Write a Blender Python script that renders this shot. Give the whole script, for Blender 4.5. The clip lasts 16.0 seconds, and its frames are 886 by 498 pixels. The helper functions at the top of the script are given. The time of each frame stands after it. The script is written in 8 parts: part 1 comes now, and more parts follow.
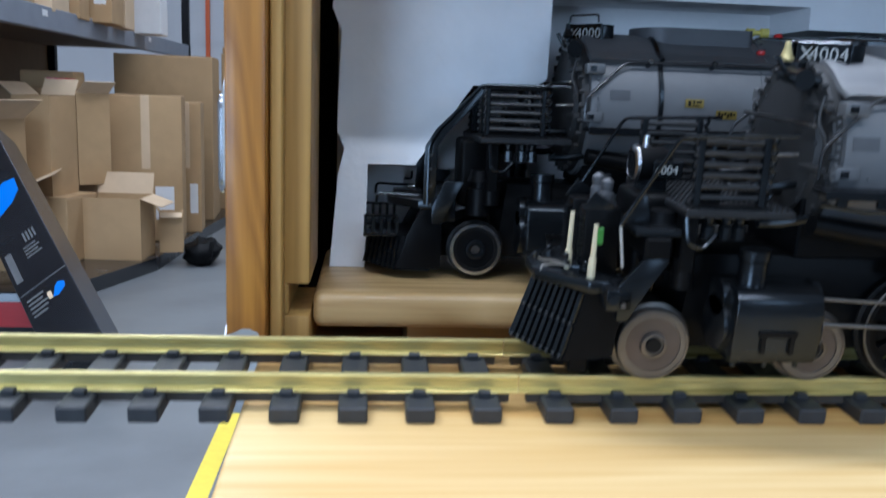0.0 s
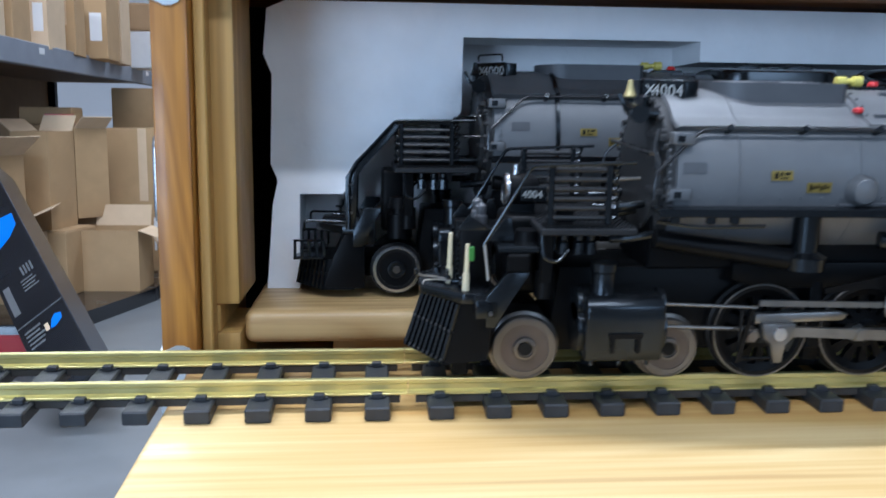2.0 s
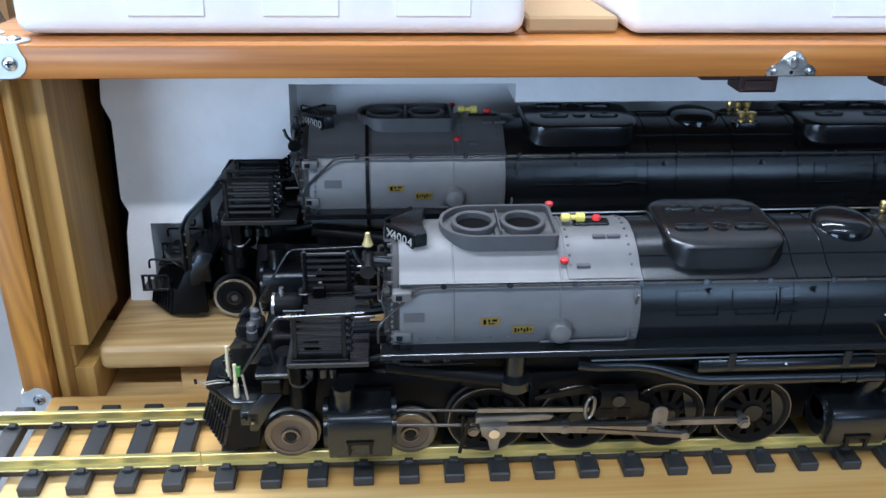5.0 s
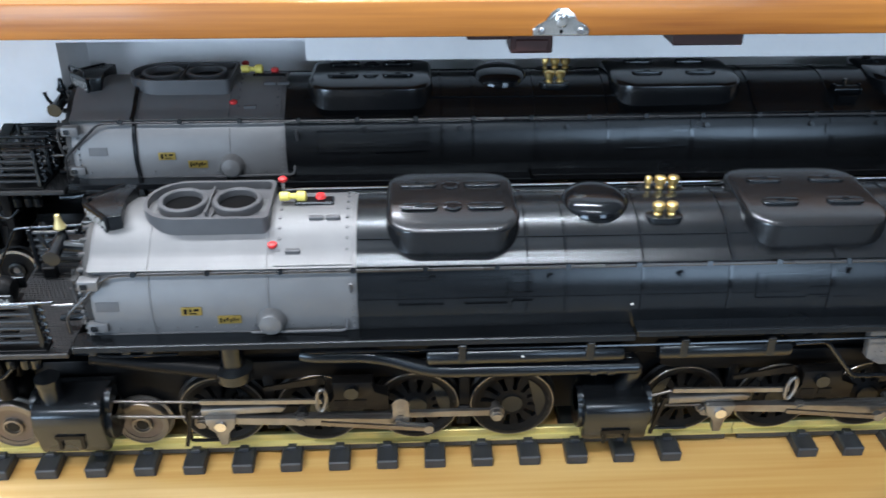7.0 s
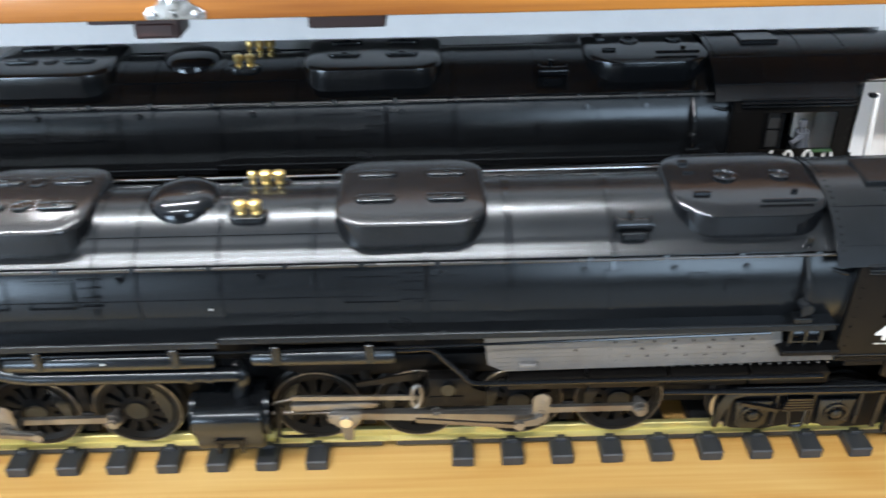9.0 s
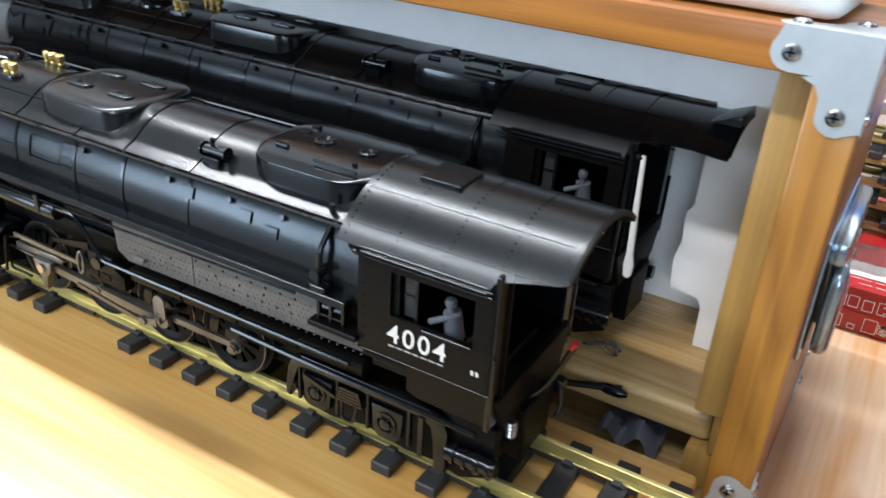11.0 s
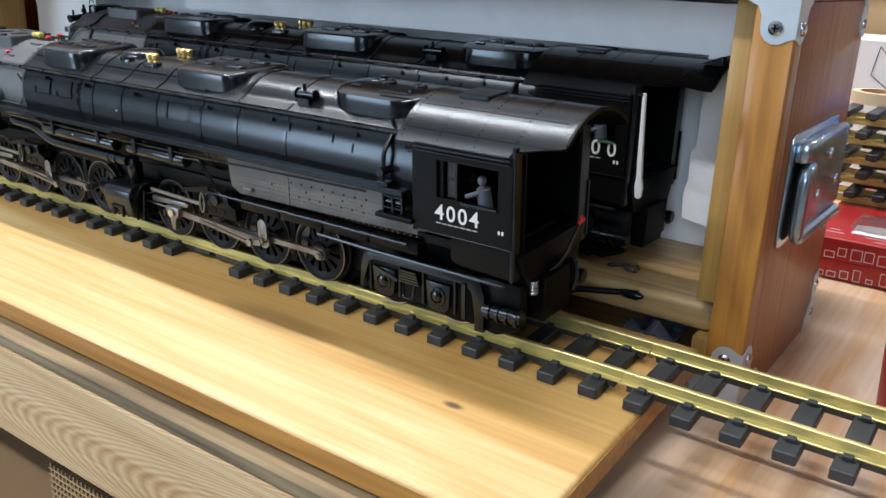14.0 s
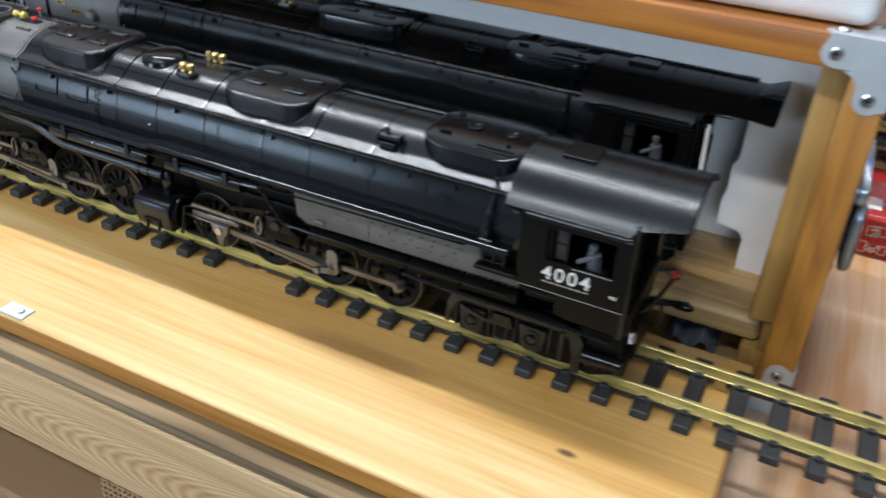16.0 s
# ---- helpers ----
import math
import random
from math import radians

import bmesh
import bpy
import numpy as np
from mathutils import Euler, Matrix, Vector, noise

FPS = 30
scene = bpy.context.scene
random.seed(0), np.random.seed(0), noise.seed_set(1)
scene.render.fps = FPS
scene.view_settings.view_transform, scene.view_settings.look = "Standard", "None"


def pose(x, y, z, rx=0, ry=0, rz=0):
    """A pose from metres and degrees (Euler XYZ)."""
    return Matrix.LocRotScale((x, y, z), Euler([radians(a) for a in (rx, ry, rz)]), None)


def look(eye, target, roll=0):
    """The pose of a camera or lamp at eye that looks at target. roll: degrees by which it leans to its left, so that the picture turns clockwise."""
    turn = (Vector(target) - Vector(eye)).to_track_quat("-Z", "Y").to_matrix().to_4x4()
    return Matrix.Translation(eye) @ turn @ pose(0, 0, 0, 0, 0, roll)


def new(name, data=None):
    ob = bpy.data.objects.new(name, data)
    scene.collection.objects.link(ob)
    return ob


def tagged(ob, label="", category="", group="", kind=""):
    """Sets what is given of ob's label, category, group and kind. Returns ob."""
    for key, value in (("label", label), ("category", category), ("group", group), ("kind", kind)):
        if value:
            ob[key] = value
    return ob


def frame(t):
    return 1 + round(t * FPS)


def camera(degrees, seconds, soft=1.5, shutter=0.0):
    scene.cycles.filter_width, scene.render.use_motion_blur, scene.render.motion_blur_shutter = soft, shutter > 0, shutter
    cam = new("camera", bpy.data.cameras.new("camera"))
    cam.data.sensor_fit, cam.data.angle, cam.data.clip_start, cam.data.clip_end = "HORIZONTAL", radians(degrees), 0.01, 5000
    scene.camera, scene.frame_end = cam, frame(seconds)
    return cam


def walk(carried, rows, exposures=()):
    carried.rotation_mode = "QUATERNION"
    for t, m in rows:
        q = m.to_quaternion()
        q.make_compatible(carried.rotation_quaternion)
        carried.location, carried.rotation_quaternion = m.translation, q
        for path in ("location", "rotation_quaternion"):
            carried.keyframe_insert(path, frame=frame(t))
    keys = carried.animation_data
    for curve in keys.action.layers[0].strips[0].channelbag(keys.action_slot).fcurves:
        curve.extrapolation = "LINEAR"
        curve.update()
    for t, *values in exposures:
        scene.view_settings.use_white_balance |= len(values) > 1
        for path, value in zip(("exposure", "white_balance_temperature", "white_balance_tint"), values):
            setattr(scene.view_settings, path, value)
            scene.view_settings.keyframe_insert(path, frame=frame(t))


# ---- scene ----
# the camera and its walk
cam = camera(55.0, 16.0, 1.5, 0.5)
PATH = [
    (0, (-0.087, -0.406, 0.144), (0.093, 1.555, -0.206), 2.1),
    (0.5, (-0.094, -0.41, 0.084), (0.064, 1.572, -0.134), 2.6),
    (1, (-0.081, -0.416, 0.097), (0.078, 1.567, -0.112), 1.3),
    (1.5, (-0.056, -0.431, 0.118), (0.121, 1.546, -0.121), 0.6),
    (2, (-0.034, -0.465, 0.152), (0.134, 1.506, -0.143), 0.6),
    (2.5, (0.009, -0.495, 0.221), (0.162, 1.45, -0.221), 0.7),
    (3, (0.055, -0.501, 0.271), (0.186, 1.417, -0.279), 0.3),
    (3.5, (0.094, -0.52, 0.319), (0.227, 1.369, -0.324), 0.2),
    (3.7, (0.1, -0.535, 0.337), (0.226, 1.345, -0.335), 0.3),
    (5.8, (0.134, -0.455, 0.372), (0.26, 1.333, -0.514), 1.1),
    (6, (0.154, -0.45, 0.372), (0.283, 1.329, -0.532), 1.4),
    (6.5, (0.229, -0.454, 0.373), (0.347, 1.301, -0.579), 1.6),
    (7, (0.287, -0.452, 0.375), (0.369, 1.308, -0.571), 0.2),
    (7.5, (0.338, -0.451, 0.376), (0.38, 1.312, -0.567), -0.2),
    (8, (0.407, -0.444, 0.373), (0.415, 1.315, -0.579), -0.1),
    (8.5, (0.465, -0.438, 0.375), (0.479, 1.31, -0.596), -0.7),
    (9, (0.528, -0.424, 0.372), (0.537, 1.306, -0.632), -1.2),
    (9.5, (0.622, -0.371, 0.355), (0.561, 1.324, -0.705), 0.5),
    (10, (0.726, -0.335, 0.35), (0.322, 1.313, -0.709), 2.6),
    (10.2, (0.781, -0.338, 0.342), (0.233, 1.293, -0.678), 4.6),
    (12.3, (1.082, -0.462, 0.297), (0.0, 1.108, -0.304), 4.1),
    (12.5, (1.088, -0.47, 0.29), (-0.003, 1.101, -0.293), 4.1),
    (13, (1.089, -0.501, 0.276), (-0.003, 1.073, -0.3), 3.9),
    (13.5, (1.081, -0.508, 0.267), (-0.007, 1.06, -0.33), 2.8),
    (14, (1.07, -0.498, 0.255), (-0.018, 1.059, -0.37), 2.3),
    (14.5, (1.063, -0.492, 0.262), (-0.009, 1.07, -0.379), 2.5),
    (15, (1.057, -0.509, 0.285), (0.049, 1.071, -0.414), 2.5),
    (15.5, (1.017, -0.569, 0.377), (0.165, 1.042, -0.446), 3.2),
    (16, (0.901, -0.549, 0.39), (0.184, 1.052, -0.57), 5.0),
]
EXPOSURES = [(0, -1.0, 5400, 10), (3.5, -0.66, 5450, 10), (6.0, -0.56, 5900, 10), (7.0, -0.12, 6200, 10), (9.0, 0.3, 6650, 10), (10.2, 0.68, 6650, 10), (11.1, -0.35, 6550, 10), (12.5, -0.66, 6500, 10), (14.0, -0.62, 6400, 10), (16.0, -0.82, 6500, 10)]
walk(cam, [(t, look(eye, target, roll)) for t, eye, target, roll in PATH], EXPOSURES)

# ---- world and lamps ----
world = bpy.data.worlds.new("world")
scene.world = world
world.use_nodes = True
world.node_tree.nodes["Background"].inputs[0].default_value = (0.62, 0.75, 1.0, 1)
world.node_tree.nodes["Background"].inputs[1].default_value = 0.1
scene.view_settings.exposure = 0.0


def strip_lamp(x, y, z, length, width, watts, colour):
    """A long row of fluorescent tubes out of view under the ceiling, shining down."""
    d = bpy.data.lights.new("unseen_tube_row", "AREA")
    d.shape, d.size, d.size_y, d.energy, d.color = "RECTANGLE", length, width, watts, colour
    ob = new("unseen_tube_row", d)
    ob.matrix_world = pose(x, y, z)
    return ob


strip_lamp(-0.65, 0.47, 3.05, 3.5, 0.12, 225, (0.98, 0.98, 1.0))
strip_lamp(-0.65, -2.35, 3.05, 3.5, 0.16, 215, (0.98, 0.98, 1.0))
# two further rows added as fill for the dome tops and the rack
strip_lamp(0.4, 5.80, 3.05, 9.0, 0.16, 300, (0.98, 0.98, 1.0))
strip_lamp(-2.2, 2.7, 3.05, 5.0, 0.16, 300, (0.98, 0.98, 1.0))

# unseen bluish fill lamps, set in two openings added to the south wall
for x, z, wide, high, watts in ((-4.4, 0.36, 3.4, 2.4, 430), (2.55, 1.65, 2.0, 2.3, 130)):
    d = bpy.data.lights.new("south_fill_light", "AREA")
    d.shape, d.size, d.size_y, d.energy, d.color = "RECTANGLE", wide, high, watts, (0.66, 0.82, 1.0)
    new("south_fill_light", d).matrix_world = pose(x, -5.85, z, 90, 0, 0)

# ---- materials ----
def srgb(h):
    """Linear colour of a hex string."""
    v = [int(h[i:i + 2], 16) / 255 for i in (0, 2, 4)]
    return tuple(c / 12.92 if c <= 0.04045 else ((c + 0.055) / 1.055) ** 2.4 for c in v)


def material(name, base, rough=0.5, metal=0.0, vary=0.12, scale=60.0, bump=0.0, bump_scale=400.0, coat=0.0, stretch=(1, 1, 1),
             spot=None, spot_amount=0.5, spot_scale=8.0, rough_vary=0.1, spec=0.5, tint=(1, 1, 1)):
    """A painted, plastic or metal surface with grain at two scales."""
    m = bpy.data.materials.new(name)
    m.use_nodes = True
    nt = m.node_tree
    n, l = nt.nodes, nt.links
    b = n["Principled BSDF"]
    b.inputs["Metallic"].default_value = metal
    b.inputs["Coat Weight"].default_value = coat
    b.inputs["Coat Roughness"].default_value = 0.15
    b.inputs["Specular IOR Level"].default_value = spec
    b.inputs["Specular Tint"].default_value = (*tint, 1)
    tc = n.new("ShaderNodeTexCoord")
    mp = n.new("ShaderNodeMapping")
    mp.inputs["Scale"].default_value = stretch
    l.new(tc.outputs["Object"], mp.inputs["Vector"])
    big = n.new("ShaderNodeTexNoise")
    big.inputs["Scale"].default_value, big.inputs["Detail"].default_value = scale * 0.18, 3
    fine = n.new("ShaderNodeTexNoise")
    fine.inputs["Scale"].default_value, fine.inputs["Detail"].default_value = scale, 6
    for t in (big, fine):
        l.new(mp.outputs[0], t.inputs["Vector"])
    add = n.new("ShaderNodeMath")
    add.operation = "ADD"
    l.new(big.outputs["Fac"], add.inputs[0]), l.new(fine.outputs["Fac"], add.inputs[1])
    ramp = n.new("ShaderNodeMapRange")
    ramp.inputs["From Min"].default_value, ramp.inputs["From Max"].default_value = 0.65, 1.35
    ramp.inputs["To Min"].default_value, ramp.inputs["To Max"].default_value = 1 - vary, 1 + vary
    l.new(add.outputs[0], ramp.inputs["Value"])
    mul = n.new("ShaderNodeMix")
    mul.data_type, mul.blend_type = "RGBA", "MULTIPLY"
    mul.inputs["Factor"].default_value = 1.0
    mul.inputs["A"].default_value = (*base, 1)
    l.new(ramp.outputs["Result"], mul.inputs["B"])
    col = mul.outputs["Result"]
    if spot:
        sn = n.new("ShaderNodeTexNoise")
        sn.inputs["Scale"].default_value, sn.inputs["Detail"].default_value = spot_scale, 5
        l.new(mp.outputs[0], sn.inputs["Vector"])
        sr = n.new("ShaderNodeMapRange")
        sr.inputs["From Min"].default_value, sr.inputs["From Max"].default_value = 0.52, 0.7
        sr.inputs["To Max"].default_value = spot_amount
        l.new(sn.outputs["Fac"], sr.inputs["Value"])
        mx = n.new("ShaderNodeMix")
        mx.data_type = "RGBA"
        l.new(sr.outputs["Result"], mx.inputs["Factor"])
        l.new(col, mx.inputs["A"])
        mx.inputs["B"].default_value = (*spot, 1)
        col = mx.outputs["Result"]
    l.new(col, b.inputs["Base Color"])
    rr = n.new("ShaderNodeMapRange")
    rr.inputs["To Min"].default_value, rr.inputs["To Max"].default_value = max(0.03, rough - rough_vary), min(1, rough + rough_vary)
    l.new(big.outputs["Fac"], rr.inputs["Value"])
    l.new(rr.outputs["Result"], b.inputs["Roughness"])
    if bump:
        bn = n.new("ShaderNodeTexNoise")
        bn.inputs["Scale"].default_value, bn.inputs["Detail"].default_value = bump_scale, 4
        l.new(mp.outputs[0], bn.inputs["Vector"])
        bp = n.new("ShaderNodeBump")
        bp.inputs["Strength"].default_value, bp.inputs["Distance"].default_value = bump, 0.0006
        l.new(bn.outputs["Fac"], bp.inputs["Height"])
        l.new(bp.outputs["Normal"], b.inputs["Normal"])
    return m


def wood(name, light, dark, rough=0.4, axis="X", rings=9.0, coat=0.2, warp=1.0, contrast=1.0, arches=False, marks=(), stave=None, fine=1.0, blotch=0.6):
    """Sawn wood whose grain runs along an axis."""
    m = bpy.data.materials.new(name)
    m.use_nodes = True
    nt = m.node_tree
    n, l = nt.nodes, nt.links
    b = n["Principled BSDF"]
    b.inputs["Coat Weight"].default_value = coat
    b.inputs["Coat Roughness"].default_value = 0.13
    tc = n.new("ShaderNodeTexCoord")
    info = n.new("ShaderNodeObjectInfo")
    off = n.new("ShaderNodeVectorMath")
    off.operation = "ADD"
    l.new(tc.outputs["Object"], off.inputs[0])
    l.new(info.outputs["Random"], off.inputs[1])
    mp = n.new("ShaderNodeMapping")
    s = {"X": (0.7, 6, 6), "Y": (6, 0.7, 6), "Z": (6, 6, 0.7)}[axis]
    mp.inputs["Scale"].default_value = s
    l.new(off.outputs[0], mp.inputs["Vector"])
    n1 = n.new("ShaderNodeTexNoise")
    n1.inputs["Scale"].default_value, n1.inputs["Detail"].default_value, n1.inputs["Distortion"].default_value = 1.6 * warp, 2, 0.4
    l.new(mp.outputs[0], n1.inputs["Vector"])
    m1 = n.new("ShaderNodeMath")
    m1.operation = "MULTIPLY"
    m1.inputs[1].default_value = rings
    l.new(n1.outputs["Fac"], m1.inputs[0])
    fr = n.new("ShaderNodeMath")
    fr.operation = "PINGPONG"
    fr.inputs[1].default_value = 0.5
    l.new(m1.outputs[0], fr.inputs[0])
    if arches:
        # flat-sawn face: nested arches along the board
        sep = n.new("ShaderNodeSeparateXYZ")
        l.new(tc.outputs["Object"], sep.inputs[0])
        zz = n.new("ShaderNodeMath")
        zz.operation, zz.inputs[1].default_value = "ADD", 0.092
        l.new(sep.outputs["Z"], zz.inputs[0])
        sq = n.new("ShaderNodeMath")
        sq.operation = "MULTIPLY"
        l.new(zz.outputs[0], sq.inputs[0]), l.new(zz.outputs[0], sq.inputs[1])
        ar = n.new("ShaderNodeMath")
        ar.operation, ar.inputs[1].default_value = "MULTIPLY_ADD", -110.0
        l.new(sq.outputs[0], ar.inputs[0]), l.new(sep.outputs["X"], ar.inputs[2])
        fq = n.new("ShaderNodeMath")
        fq.operation, fq.inputs[1].default_value = "MULTIPLY", 62.0
        l.new(ar.outputs[0], fq.inputs[0])
        wob = n.new("ShaderNodeMath")
        wob.operation, wob.inputs[1].default_value = "MULTIPLY_ADD", 6.0
        l.new(n1.outputs["Fac"], wob.inputs[0]), l.new(fq.outputs[0], wob.inputs[2])
        l.new(wob.outputs[0], fr.inputs[0])
    pores = n.new("ShaderNodeTexNoise")
    pores.inputs["Scale"].default_value, pores.inputs["Detail"].default_value = 45, 5
    mp2 = n.new("ShaderNodeMapping")
    mp2.inputs["Scale"].default_value = {"X": (0.12, 5, 5), "Y": (5, 0.12, 5), "Z": (5, 5, 0.12)}[axis]
    l.new(off.outputs[0], mp2.inputs["Vector"])
    l.new(mp2.outputs[0], pores.inputs["Vector"])
    big = n.new("ShaderNodeTexNoise")
    big.inputs["Scale"].default_value, big.inputs["Detail"].default_value = 4, 3
    l.new(mp.outputs[0], big.inputs["Vector"])
    mixv = n.new("ShaderNodeMath")
    mixv.operation = "MULTIPLY_ADD"
    l.new(fr.outputs[0], mixv.inputs[0])
    mixv.inputs[1].default_value = 0.9 * contrast
    soft_ = n.new("ShaderNodeMapRange")
    soft_.inputs["To Min"].default_value, soft_.inputs["To Max"].default_value = 0.5 - 0.5 * fine, 0.5 + 0.5 * fine
    l.new(pores.outputs["Fac"], soft_.inputs["Value"])
    l.new(soft_.outputs["Result"], mixv.inputs[2])
    m3 = n.new("ShaderNodeMath")
    m3.operation = "MULTIPLY_ADD"
    l.new(big.outputs["Fac"], m3.inputs[0])
    m3.inputs[1].default_value = blotch
    l.new(mixv.outputs[0], m3.inputs[2])
    ramp = n.new("ShaderNodeValToRGB")
    e = ramp.color_ramp.elements
    e[0].position, e[0].color = 0.0, (*light, 1)
    e[1].position, e[1].color = 1.0, (*dark, 1)
    rg = n.new("ShaderNodeMapRange")
    rg.inputs["From Min"].default_value, rg.inputs["From Max"].default_value = 0.6, 1.45
    l.new(m3.outputs[0], rg.inputs["Value"])
    l.new(rg.outputs["Result"], ramp.inputs["Fac"])
    col = ramp.outputs["Color"]
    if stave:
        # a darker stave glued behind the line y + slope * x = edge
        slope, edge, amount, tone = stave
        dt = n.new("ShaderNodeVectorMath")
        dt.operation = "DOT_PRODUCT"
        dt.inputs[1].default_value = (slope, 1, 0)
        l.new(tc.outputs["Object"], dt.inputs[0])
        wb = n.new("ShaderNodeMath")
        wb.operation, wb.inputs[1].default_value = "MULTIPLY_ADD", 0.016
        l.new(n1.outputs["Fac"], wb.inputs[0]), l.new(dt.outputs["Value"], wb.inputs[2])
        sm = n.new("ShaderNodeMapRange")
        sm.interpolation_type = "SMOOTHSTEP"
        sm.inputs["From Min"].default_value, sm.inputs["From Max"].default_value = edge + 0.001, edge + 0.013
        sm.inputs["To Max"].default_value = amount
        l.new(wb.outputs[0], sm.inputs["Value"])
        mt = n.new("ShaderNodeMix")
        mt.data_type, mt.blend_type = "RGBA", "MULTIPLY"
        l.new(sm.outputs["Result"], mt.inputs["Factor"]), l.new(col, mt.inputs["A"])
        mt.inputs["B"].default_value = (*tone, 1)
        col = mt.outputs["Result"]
    for (px, py), sx, sy, amount, tone in marks:
        # a knot or a stain of the board
        mm = n.new("ShaderNodeMapping")
        mm.inputs["Location"].default_value = (-px / sx, -py / sy, 0)
        mm.inputs["Scale"].default_value = (1 / sx, 1 / sy, 0)
        wv = n.new("ShaderNodeVectorMath")
        wv.operation = "MULTIPLY_ADD"
        wv.inputs[1].default_value = (0.02, 0.02, 0.02)
        l.new(big.outputs["Color"], wv.inputs[0]), l.new(tc.outputs["Object"], wv.inputs[2])
        l.new(wv.outputs[0], mm.inputs["Vector"])
        ln = n.new("ShaderNodeVectorMath")
        ln.operation = "LENGTH"
        l.new(mm.outputs[0], ln.inputs[0])
        mr = n.new("ShaderNodeMapRange")
        mr.interpolation_type = "SMOOTHSTEP"
        mr.inputs["From Min"].default_value, mr.inputs["From Max"].default_value = 0.3, 1.0
        mr.inputs["To Min"].default_value, mr.inputs["To Max"].default_value = amount, 0.0
        l.new(ln.outputs["Value"], mr.inputs["Value"])
        mk = n.new("ShaderNodeMix")
        mk.data_type = "RGBA"
        l.new(mr.outputs["Result"], mk.inputs["Factor"]), l.new(col, mk.inputs["A"])
        mk.inputs["B"].default_value = (*tone, 1)
        col = mk.outputs["Result"]
    l.new(col, b.inputs["Base Color"])
    rr = n.new("ShaderNodeMapRange")
    rr.inputs["To Min"].default_value, rr.inputs["To Max"].default_value = rough - 0.08, rough + 0.12
    l.new(pores.outputs["Fac"], rr.inputs["Value"])
    l.new(rr.outputs["Result"], b.inputs["Roughness"])
    bp = n.new("ShaderNodeBump")
    bp.inputs["Strength"].default_value, bp.inputs["Distance"].default_value = 0.12, 0.0004
    l.new(pores.outputs["Fac"], bp.inputs["Height"])
    l.new(bp.outputs["Normal"], b.inputs["Normal"])
    return m


# tint puts bluish daylight into the reflections of the black paints
BLACK = material("satin_black_paint", (0.0050, 0.0057, 0.0066), 0.25, 0.0, 0.3, 90, bump=0.03, spec=0.44, rough_vary=0.08, tint=(0.84, 0.93, 1.0))
BLACK_MATT = material("flat_black_paint", (0.0030, 0.0032, 0.0036), 0.42, 0.0, 0.3, 120, bump=0.1, spec=0.11)
BLACK_GLOSS = material("gloss_black_casting", (0.0046, 0.0051, 0.0060), 0.16, 0.0, 0.2, 80, spec=0.48, rough_vary=0.06, tint=(0.84, 0.93, 1.0))
DECK = material("dusty_black_deck_paint", (0.012, 0.0128, 0.0140), 0.42, 0.0, 0.3, 120, bump=0.15, spec=0.4, rough_vary=0.08)
HANDRAIL = material("worn_black_handrail", (0.035, 0.036, 0.038), 0.26, 0.5, 0.2, 120)
DOME_BLACK = material("black_dome_casting", (0.0055, 0.0058, 0.0066), 0.23, 0.0, 0.2, 80, spec=0.65, rough_vary=0.06, tint=(0.9, 0.96, 1.0))
BLACK_BROWN = material("grimy_black_cab_paint", (0.0044, 0.0041, 0.0039), 0.34, 0.0, 0.25, 90, bump=0.05, spec=0.14)
GRAPHITE = material("silver_graphite_smokebox_paint", (0.135, 0.138, 0.141), 0.48, 0.3, 0.10, 70, bump=0.06)
GRAPHITE_DARK = material("darker_graphite_casting", (0.085, 0.087, 0.092), 0.48, 0.25, 0.12, 80, bump=0.08)
FIREBOX_GREY = material("grey_perforated_ashpan_paint", (0.120, 0.118, 0.115), 0.55, 0.15, 0.2, 70, bump=0.15, spot=(0.08, 0.07, 0.06), spot_amount=0.5, spot_scale=20)
ROD = material("worn_nickel_rod", (0.19, 0.185, 0.175), 0.34, 0.8, 0.25, 90, spot=(0.12, 0.095, 0.075), spot_amount=0.7, spot_scale=40)
STEEL = material("bright_turned_steel", (0.50, 0.50, 0.51), 0.24, 1.0, 0.1, 90)
WHEEL_BROWN = material("rust_brown_wheel", (0.085, 0.066, 0.052), 0.40, 0.4, 0.25, 90, spot=(0.09, 0.06, 0.045), spot_amount=0.5, spot_scale=50)
TYRE_DARK = material("oily_dark_tyre", (0.006, 0.0057, 0.0054), 0.48, 0.0, 0.2, 90, spec=0.16)
TYRE_BRIGHT = material("bright_wheel_tyre", (0.17, 0.165, 0.16), 0.30, 0.95, 0.12, 90)
DOOR_GREY = material("dull_dark_grey_door_paint", (0.034, 0.034, 0.034), 0.50, 0.2, 0.25, 80, bump=0.1, spec=0.35)
TYRE_WORN = material("worn_brown_tyre", (0.14, 0.128, 0.115), 0.32, 0.85, 0.2, 90)
LETTER_GREY = material("dulled_white_lettering", (0.40, 0.40, 0.38), 0.6, 0, 0.1, 200)
WHITE_PAINT = material("white_lettering_paint", (0.78, 0.78, 0.76), 0.55, 0, 0.06, 60)
BRASS = material("polished_brass", (0.92, 0.68, 0.27), 0.33, 1.0, 0.12, 90)
BRASS_RAIL = material("brass_rail", (0.60, 0.53, 0.22), 0.34, 0.7, 0.18, 50, stretch=(0.3, 3, 3), spot=(0.30, 0.22, 0.07), spot_amount=0.45, spot_scale=14, rough_vary=0.12)
RAIL_DARK = material("dark_rail_foot", (0.035, 0.032, 0.028), 0.6, 0.1, 0.3, 60)
TIE = material("black_plastic_tie", (0.022, 0.024, 0.027), 0.5, 0, 0.25, 220, bump=0.35, bump_scale=900, stretch=(1, 0.25, 1))
GOLD_PLATE = material("gold_builder_plate", (0.26, 0.19, 0.045), 0.4, 0.5, 0.2, 200)
